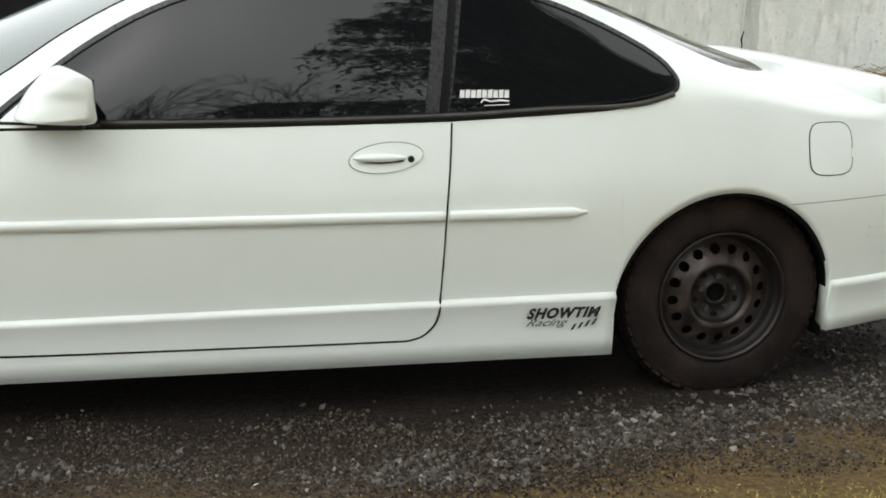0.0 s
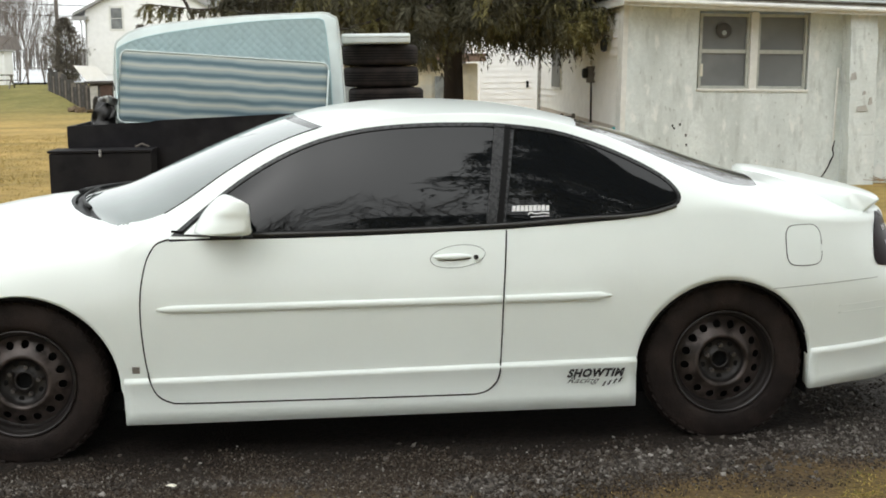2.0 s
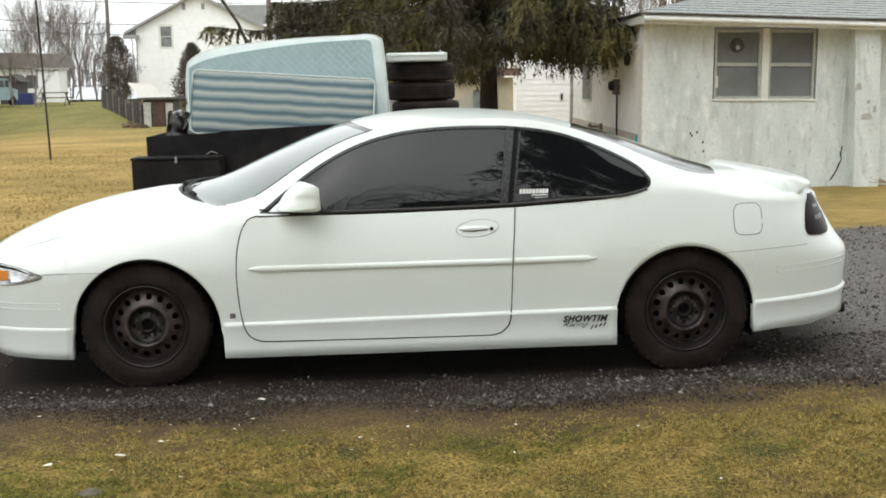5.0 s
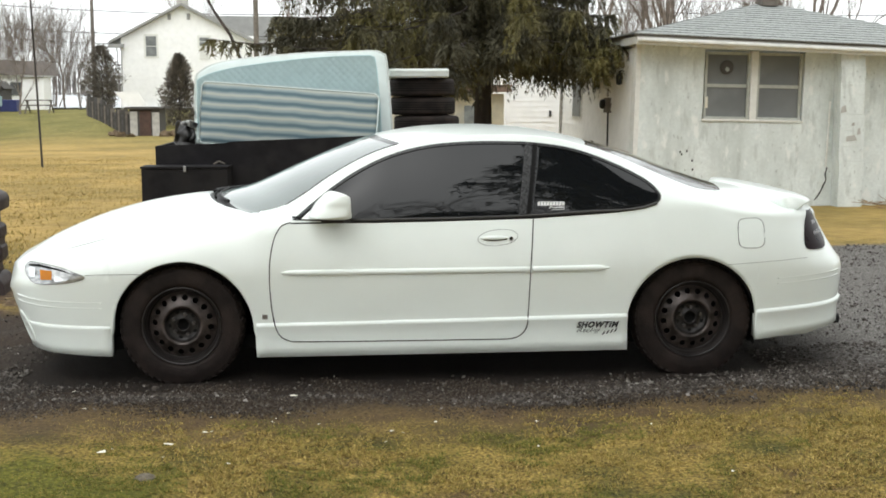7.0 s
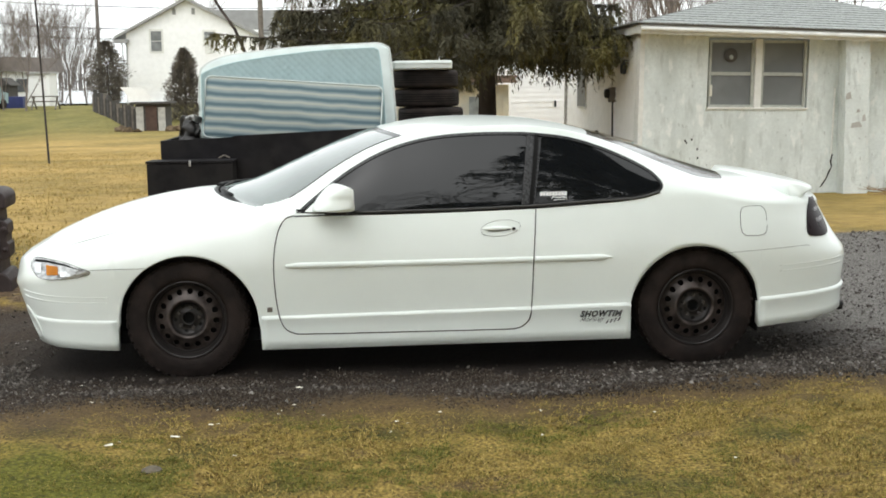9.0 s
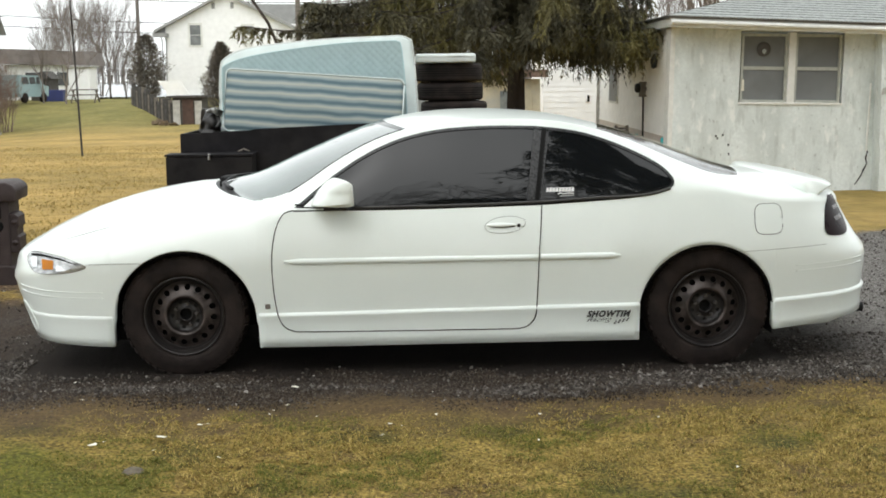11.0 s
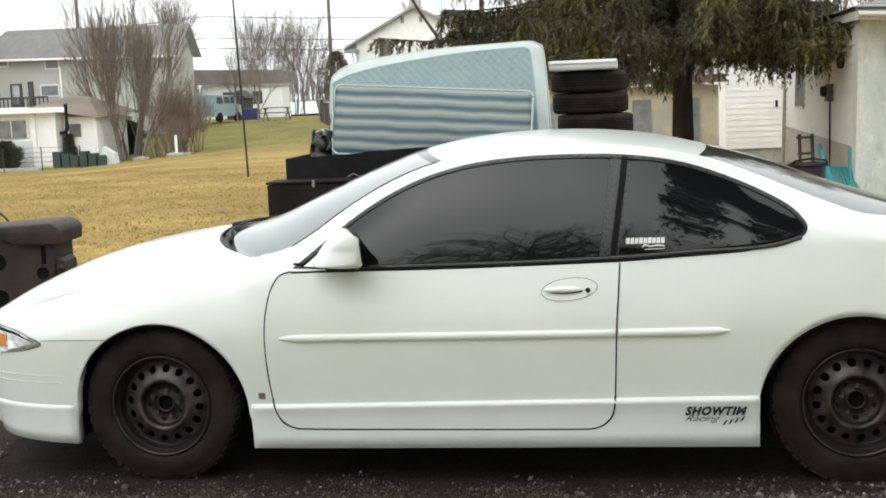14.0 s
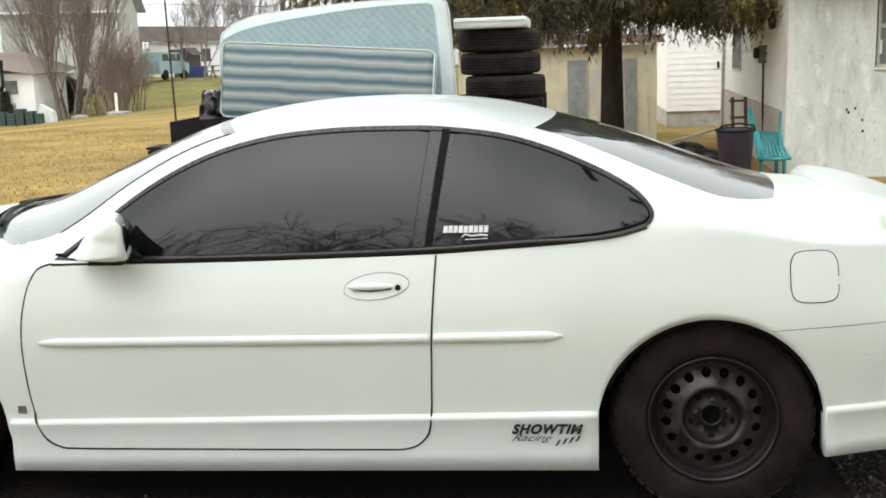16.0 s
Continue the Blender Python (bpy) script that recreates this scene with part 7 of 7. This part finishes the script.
part("roof", box(-9.85, -8.0, ly - 0.2, ly + 1.8, 0.765, 0.86, 0.02), "darkwood", lt, "dark flat roof")
part("white_sheet", prism([(-9.72, 0.88), (-8.78, 0.88), (-9.19, 1.52), (-10.25, 1.56)], 0.05, None, Matrix.Translation((0, ly - 0.1, 0)) @ pose(0, 0, 0, 0)), "sheetmetal", lt, "bright white metal sheet")
fence = thing("board_fence", "sagging dark grey board fence beside the shed", "fence")
rf = random.Random(17)
for k in range(26):
    f = k / 25
    fx, fy = -9.72 - 4.9 * f, ly + 0.6 + 13.5 * f
    g = ground_z(fx, fy)
    part("picket", box(fx - 0.12, fx + 0.10, fy - 0.03, fy + 0.03, g - 0.2, g + 1.08 + rf.uniform(-0.28, 0.12)), ("darkwood", "wood", "darkwood", "greydark")[k % 4], fence)
for x, y, r in ((-9.9, 47.4, 0.20), (-9.45, 47.2, 0.15), (-10.3, 47.9, 0.22), (-8.0, 47.5, 0.20), (-7.6, 47.7, 0.26), (-7.2, 47.5, 0.18)):
    b = bmesh.new()
    bmesh.ops.create_icosphere(b, subdivisions=2, radius=r, matrix=Matrix.Translation((x, y, ground_z(x, y) + r * 0.4)) @ Matrix.Diagonal((1.3, 1, 0.8, 1)))
    for v in b.verts:
        v.co += Vector((noise.noise(v.co * 7), noise.noise(v.co * 7 + Vector((9, 0, 0))), noise.noise(v.co * 7 + Vector((0, 9, 0))))) * 0.12
    tagged(part("rubble", b, "soil", None), "brown heap of rubble by the shed", "rubble", "rubble by the shed")
pt = thing("picnic_table", "grey wooden picnic table on the grass", "table")
px, py2 = -18.4, 66.0
pz = ground_z(px, py2)
part("top", box(px - 0.75, px + 0.75, py2 - 0.4, py2 + 0.4, pz + 0.70, pz + 0.76), "wood", pt)
for s in (-0.7, 0.7):
    part("bench", box(px - 0.85, px + 0.85, py2 + s - 0.13, py2 + s + 0.13, pz + 0.40, pz + 0.45), "wood", pt)
    part("leg", rod(bmesh.new(), (px + s, py2 - 0.6, pz - 0.05), (px + s, py2 + 0.2, pz + 0.72), 0.05, 0.05, 4), "wood", pt)
    part("leg", rod(bmesh.new(), (px + s, py2 + 0.6, pz - 0.05), (px + s, py2 - 0.2, pz + 0.72), 0.05, 0.05, 4), "wood", pt)
for k, (x, w_, h_, c) in enumerate(((-29.5, 3.0, 1.9, "greydoor"), (-33.0, 3.5, 1.6, "whitesiding"))):
    y = 70 + k
    hut = thing("far_hut", "small pale hut near the shore", "hut", "huts by the shore")
    g = ground_z(x, y)
    part("wall", box(x - w_ / 2, x + w_ / 2, y, y + 3, g - 0.3, g + h_), c, hut)
    part("roof", prism([(x - w_ / 2 - 0.3, g + h_), (x + w_ / 2 + 0.3, g + h_), (x, g + h_ + 0.8)], 3.4, None, Matrix.Translation((0, y - 0.2, 0))), "roofgrey", hut)
    part("door", box(x - 0.4, x + 0.4, y - 0.04, y - 0.002, g, g + h_ * 0.75), "wood", hut)

sh = thing("shore_house", "long low white house with a dark brown roof", "house")
part("wall", box(-26.9, -21.6, 77, 81, -0.5, 2.75), "whitesiding", sh, "white wall")
part("garage_wall", box(-29.6, -26.95, 76.5, 81, -0.5, 2.3), "greybldg", sh, "grey garage wall")
part("roof", prism([(-30.0, 2.9), (-20.9, 2.65), (-21.2, 3.62), (-29.0, 3.95)], 5.0, None, Matrix.Translation((0, 76.4, 0))), "brownroof", sh, "faded brown roof")
part("garage_door", box(-29.2, -27.3, 76.44, 76.49, 0.3, 1.9), "whitesiding", sh, "pale garage door")
for x0 in (-25.4, -23.2):
    part("window", box(x0, x0 + 0.9, 76.95, 76.99, 1.3, 2.2), "darkpane", sh)
hut = thing("white_hut", "small bright white hut near the shore", "hut")
hg = ground_z(-20.9, 74)
part("wall", box(-21.6, -20.2, 74, 76, hg - 0.2, 2.5), "whitesiding", hut)
part("roof", box(-21.75, -20.05, 73.8, 76.2, 2.5, 2.62, 0.02), "roofpale", hut)
dsh = thing("dark_shed", "low dark shed beside the white hut", "shed")
part("wall", box(-23.2, -22.0, 71, 73, 0.0, 1.75), "darkwood", dsh)
part("roof", prism([(-23.4, 1.75), (-21.8, 1.75), (-22.4, 2.25)], 2.3, None, Matrix.Translation((0, 70.85, 0))), "darkwood", dsh)
tagged(part("blue_crate", box(-22.2, -20.7, 69.4, 70.2, ground_z(-21, 70) - 0.05, 1.05, 0.06), "blue", None), "dark blue crate on the grass by the shed", "crate")
van = thing("parked_van", "pale blue van parked by the shore houses", "van", at=pose(-22.15, 66.0, ground_z(-22.15, 66.0), 0, 0, 72))
part("body", prism([(-1.5, 0.35), (1.4, 0.35), (1.45, 0.95), (0.95, 1.05), (0.55, 1.62), (-1.35, 1.66), (-1.5, 1.1)], 1.7, None, Matrix.Translation((0, -0.85, 0))), "van", van, "pale blue body")
for x0, x1 in ((-1.2, -0.55), (-0.45, 0.15), (0.22, 0.62)):
    part("window", prism([(x0, 1.12), (x1, 1.12), (x1 - 0.12, 1.52), (x0, 1.52)], 0.02, None, Matrix.Translation((0, -0.872, 0))), "darkpane", van)
for x0 in (-0.95, 0.9):
    part("wheel", lathe([(0.001, -0.1), (0.26, -0.1), (0.30, -0.06), (0.30, 0.08)], 20, "y", None, (x0, -0.80, 0.30)), "rubber", van, "", True)
# wire fence before the porch
wf = thing("garden_fence", "low wire fence with thin green posts before the porch", "fence")
for k in range(5):
    part("post", rod(bmesh.new(), (-27.4 + 1.75 * k, 42.4, ground_z(-24, 42.4) - 0.1), (-27.4 + 1.75 * k, 42.4, ground_z(-24, 42.4) + 1.05), 0.022, 0.022, 6), "greenbin", wf)
for h in (0.2, 0.4, 0.6, 0.8, 1.0):
    part("wire", tube([(-27.4, 42.4, ground_z(-24, 42.4) + h), (-20.4, 42.4, ground_z(-24, 42.4) + h)], 0.007, 4), "greenbin", wf)

# utility poles and wires
poles = []
for x, y in ((-19.9, 88), (-40.0, 86), (-4.85, 60), (24, 90)):
    p = thing("utility_pole", "tall wooden utility pole", "pole", "utility poles")
    part("mast", rod(bmesh.new(), (x, y, -1.5), (x, y, 12.0), 0.17, 0.12, 10), "wood", p)
for z in (5.9, 6.7, 8.4):
    pts = [(-75 + 7.5 * k, 88, z - 0.9 * (1 - ((k % 6) / 3 - 1) ** 2)) for k in range(19)]
    tagged(part("overhead_wire", tube(pts, 0.028, 4), "plastic", None), "thin black overhead wire between the poles", "wire", "overhead wires")

# lake, far shore woods
b = bmesh.new()
vs = [b.verts.new(p) for p in ((-600, 83.5, 0.36), (600, 83.5, 0.36), (600, 900, 0.36), (-600, 900, 0.36))]
b.faces.new(vs)
tagged(part("lake", b, "water", None), "pale grey lake in the distance", "lake", kind="structure")


def wood_line(y, x0, x1, h, seed, material, n):
    """A distant bare wood: many thin upright stems and twigs in one mesh."""
    rnd_ = random.Random(seed)
    V, F = [], []
    for k in range(n):
        x, yy = rnd_.uniform(x0, x1), y + rnd_.uniform(-12, 12)
        hh = h * rnd_.uniform(0.45, 1.0) * (0.8 + 0.3 * noise.noise((x * 0.03, seed, 0)))
        w = rnd_.uniform(0.1, 0.25)
        for q in range(9):
            a0, tz = rnd_.uniform(-0.6, 0.6), hh * rnd_.uniform(0.2, 0.8)
            ln = hh * rnd_.uniform(0.15, 0.4)
            base = len(V)
            V += [(x, yy, tz), (x + w, yy, tz), (x + math.sin(a0) * ln, yy, tz + math.cos(a0) * ln)]
            F.append((base, base + 1, base + 2))
        base = len(V)
        V += [(x - w, yy, 0), (x + w, yy, 0), (x + w * 0.3, yy, hh), (x - w * 0.3, yy, hh)]
        F.append((base, base + 1, base + 2, base + 3))
    ob = mesh_object("far_wood", V, F, material)
    return tagged(ob, "hazy leafless wood on the far shore", "wood", kind="stuff")


wood_line(420, -330, 330, 14, 2, "farwood", 2600)
wood_line(130, 10, 110, 9, 3, "farwood", 700)

# lane and board fence past the end of the stucco house
tagged(part("far_lane", box(10.5, 60, 19.0, 22.0, -0.35, -0.155), "dirt_road", None), "pale grey lane beyond the lawn", "lane", kind="structure")
fence2 = thing("board_fence", "weathered brown board fence beyond the lane", "fence")
for k in range(44):
    part("board", box(11.0 + 0.26 * k, 11.24 + 0.26 * k, 30.0, 30.05, ground_z(12, 30) - 0.1, ground_z(12, 30) + 1.5 + 0.08 * math.sin(k * 5.1)), "wood", fence2)
part("rail", box(11.0, 22.5, 30.06, 30.12, 0.5, 0.6), "wood", fence2)
# brush and dead stalks along the foot of the wall
rb = random.Random(9)
bb = bmesh.new()
for k in range(260):
    x, y = rb.uniform(8.4, 10.9), rb.uniform(8.85, 9.74)
    a, ln = rb.uniform(0, 6.28), rb.uniform(0.15, 0.6)
    up = rb.uniform(0.0, 0.35)
    rod(bb, (x, y, -0.10 + 0.05 * rb.random()), (x + ln * math.cos(a), min(9.77, y + 0.5 * ln * math.sin(a)), -0.09 + ln * up), 0.006, 0.003, 4, False)
tagged(part("dead_brush", bb, "straw", None), "heap of dead brown stalks along the wall", "brush", kind="stuff")

# ---- grass and stones in the foreground
def random_tint(name, stops, rough):
    m = bpy.data.materials.new(name)
    m.use_nodes = True
    n, l = m.node_tree.nodes, m.node_tree.links
    g, r = n.new("ShaderNodeNewGeometry"), n.new("ShaderNodeValToRGB")
    while len(r.color_ramp.elements) < len(stops):
        r.color_ramp.elements.new(0.5)
    for e, (p, c) in zip(r.color_ramp.elements, stops):
        e.position, e.color = p, (*c, 1)
    l.new(g.outputs["Random Per Island"], r.inputs[0])
    l.new(r.outputs[0], n["Principled BSDF"].inputs["Base Color"])
    n["Principled BSDF"].inputs["Roughness"].default_value = rough
    n["Principled BSDF"].inputs["Specular IOR Level"].default_value = 0.3
    return m


M["blade_straw"] = random_tint("straw_blades", [(0.0, (0.055, 0.034, 0.012)), (0.25, (0.215, 0.140, 0.036)), (0.5, (0.37, 0.262, 0.070)), (0.7, (0.58, 0.432, 0.150)), (0.82, (0.31, 0.236, 0.046)), (1.0, (0.135, 0.142, 0.020))], 0.8)
M["blade_green"] = random_tint("green_blades", [(0.0, (0.048, 0.066, 0.007)), (0.4, (0.115, 0.128, 0.014)), (0.75, (0.215, 0.185, 0.038)), (1.0, (0.36, 0.268, 0.074))], 0.8)
M["field_blade"] = random_tint("field_blades", [(0.0, (0.21, 0.155, 0.048)), (0.4, (0.32, 0.230, 0.072)), (0.8, (0.48, 0.345, 0.120)), (1.0, (0.22, 0.20, 0.055))], 0.85)
M["grit"] = random_tint("brown_grit", [(0.0, (0.014, 0.0092, 0.006)), (0.5, (0.046, 0.0325, 0.0225)), (0.85, (0.088, 0.069, 0.052)), (1.0, (0.15, 0.135, 0.115))], 0.85)
M["stones"] = random_tint("crushed_stone", [(0.0, (0.020, 0.0155, 0.012)), (0.5, (0.064, 0.053, 0.044)), (0.85, (0.120, 0.106, 0.093)), (0.97, (0.18, 0.168, 0.152)), (1.0, (0.30, 0.28, 0.255))], 0.75)


def drive_edge(x):
    return 0.17 * max(0.0, x - 1.9) - 1.45


def lawn_blades(n, seed, green):
    rs = np.random.RandomState(seed)
    V, F = [], []
    xs, ys = rs.uniform(-2.6, 6.2, n * 5), rs.uniform(-3.6, -0.55, n * 5)
    made = 0
    for x, y in zip(xs, ys):
        wob = noise.noise((x * 1.7, y * 1.7, 0.0)) * 0.35 + noise.noise((x * 5, y * 5, 3.0)) * 0.12
        into = drive_edge(x) - y + wob * 0.7
        if into < -0.10 or rs.rand() > min(1.0, max(0.05, into * 1.45 - 0.06)):
            continue
        if noise.noise((x * 2.3, y * 3.0, 11.0)) + 0.5 * noise.noise((x * 7, y * 7, 4.0)) > 0.22 and rs.rand() < 0.72:
            continue
        if noise.noise((x * 9.0, y * 13.0, 21.0)) + 0.6 * noise.noise((x * 21.0, y * 30.0, 23.0)) < 0.0 and rs.rand() < 0.8:
            continue
        patch = 0.7 * noise.noise((x * 0.8 + 4, y * 0.9, 7.0)) + 0.6 * noise.noise((x * 2.1, y * 2.1, 2.0)) + 0.10 + 1.6 * min(1.0, max(0.0, 2.5 * (1.1 - math.hypot(1.4 * (x + 0.45), 1.5 * (y + 2.75)))))
        if (patch > 0.14 + 0.08 * max(0.0, x - 1.5)) != green and rs.rand() > 0.12:
            continue
        a, ln = rs.uniform(0, 2 * math.pi), rs.uniform(0.008, 0.027) * min(1.0, 0.45 + max(0.0, into))
        lean = rs.uniform(0.4, 1.3)
        dx, dy = math.cos(a), math.sin(a)
        w = rs.uniform(0.0010, 0.0022)
        b = len(V)
        V += [(x - dy * w, y + dx * w, 0.0), (x + dy * w, y - dx * w, 0.0), (x + dx * ln * lean, y + dy * ln * lean, ln * (1.0 - 0.55 * lean))]
        F.append((b, b + 1, b + 2))
        made += 1
        if made >= n:
            break
    return V, F


for green, n, seed, label in ((False, 270000, 1, "short straw-coloured winter grass"), (True, 210000, 2, "patches of short green grass")):
    V, F = lawn_blades(n, seed, green)
    tagged(mesh_object("grass", V, F, "blade_green" if green else "blade_straw"), label, "grass", kind="stuff")


def field_tufts(n, seed):
    """Short upright tufts over the field behind the car."""
    rs = np.random.RandomState(seed)
    V, F = [], []
    while len(F) < n:
        x, y = rs.uniform(-16.0, 3.0), 3.2 + 26.0 * rs.rand() ** 1.6
        if x > 0.45 * y + 1.2 or (y < 5.2 and x > -0.9):
            continue
        if noise.noise((x * 0.9, y * 0.9, 41.0)) + 0.7 * noise.noise((x * 3.1, y * 3.1, 43.0)) < -0.12 and rs.rand() < 0.75:
            continue
        z, h, w, a, g = ground_z(x, y), rs.uniform(0.012, 0.038), rs.uniform(0.004, 0.011), rs.uniform(0, math.pi), rs.uniform(0, 6.28)
        dx, dy = math.cos(a) * w, math.sin(a) * w
        b = len(V)
        V += [(x - dx, y - dy, z - 0.004), (x + dx, y + dy, z - 0.004), (x + h * 0.7 * math.cos(g), y + h * 0.7 * math.sin(g), z + h)]
        F.append((b, b + 1, b + 2))
    return V, F


V, F = field_tufts(90000, 12)
tagged(mesh_object("grass", V, F, "field_blade"), "short dry straw-coloured field grass", "grass", kind="stuff")

# where the crushed stone lies thick: x, y, half length, half width, weight
HEAPS = ((1.80, -1.32, 0.26, 0.09, 1.0), (2.48, -1.16, 0.34, 0.11, 1.1), (3.15, -1.00, 0.36, 0.12, 1.0), (-0.15, -1.16, 0.45, 0.07, 0.6), (-1.15, -0.35, 0.40, 0.75, 1.0), (0.80, -1.20, 0.35, 0.05, 0.25))


def stone_share(x, y):
    if y > 0.95 or x > 3.3:
        return 0.30 if x > 2.9 else 0.10
    share = sum(w * math.exp(-((x - cx) / lx) ** 2 - ((y - cy) / ly_) ** 2) for cx, cy, lx, ly_, w in HEAPS)
    return share * (0.7 + 1.2 * noise.noise((x * 6.0, y * 8.0, 5.0))) + 0.012


def granule_share(x, y):
    if y > 0.95 or x > 3.3:
        return 0.05
    return max(0.0, min(1.0, (-0.88 + 0.20 * noise.noise((x * 3.0, y * 3.0, 31.0)) - y) * 3.6)) * (0.55 + 0.8 * noise.noise((x * 2.2, y * 4.0, 15.0)))


def stones(n, seed, sizes, odds, share, near):
    """Broken stones lying on the drive, thick where share(x, y) is high."""
    rs = np.random.RandomState(seed)
    base = np.array([(1, 0, 0), (-1, 0, 0), (0, 1, 0), (0, -1, 0), (0, 0, 1), (0, 0, -1)], float)
    tri = [(0, 2, 4), (2, 1, 4), (1, 3, 4), (3, 0, 4), (2, 0, 5), (1, 2, 5), (3, 1, 5), (0, 3, 5)]
    V, F = [], []
    made = tries = 0
    while made < n and tries < n * 9:
        tries += 1
        if tries % 10 < near:
            x = rs.uniform(-1.7, 4.2)
            y = drive_edge(x) + rs.uniform(-0.3, 0.95)
        else:
            x, y = rs.uniform(-2.5, 9.0), rs.uniform(-1.75, 4.6)
        if -0.82 + 0.15 * noise.noise((x * 3.0, y * 3.0, 31.0)) < y < 0.95 and -0.9 < x < 3.3:
            continue
        into = y - drive_edge(x) - noise.noise((x * 1.7, y * 1.7, 0.0)) * 0.2
        if into < -0.22 or rs.rand() > share(x, y) or (into < 0 and rs.rand() < 0.5 - 3.0 * into):
            continue
        s = rs.choice(sizes, p=odds) * rs.uniform(0.8, 1.25)
        p = base * (1 + rs.uniform(-0.35, 0.35, (6, 1))) * rs.uniform(0.6, 1.2, 3)
        q = np.array(Euler(rs.uniform(0, 6.28, 3)).to_matrix())
        b = len(V)
        V += [tuple(v) for v in (p @ q.T) * s + np.array((x, y, s * 0.35))]
        F += [tuple(b + i for i in t) for t in tri]
        made += 1
    return V, F


V, F = stones(40000, 6, (0.0040, 0.0062, 0.0092, 0.013), (0.34, 0.40, 0.21, 0.05), stone_share, 7)
tagged(mesh_object("gravel", V, F, "stones"), "loose grey crushed stones on the drive", "gravel", kind="stuff")
V, F = stones(80000, 7, (0.0022, 0.0036, 0.0055), (0.4, 0.4, 0.2), granule_share, 8)
tagged(mesh_object("grit", V, F, "grit"), "fine dark brown grit trodden into the drive", "gravel", kind="stuff")
tagged(part("flat_stone", lathe([(0.001, 0.034), (0.022, 0.031), (0.047, 0.018), (0.050, -0.01)], 7, "z", None, (0.08, -2.46, -0.014)), "soilstone", None), "flat pale stone half sunk in the grass", "stone")
tagged(part("stone", lathe([(0.001, 0.022), (0.014, 0.019), (0.02, 0.008), (0.015, -0.004)], 9, "z", None, (-0.13, -0.98, 0.0)), "stones", None, "", True), "single grey stone by the front tyre", "stone")
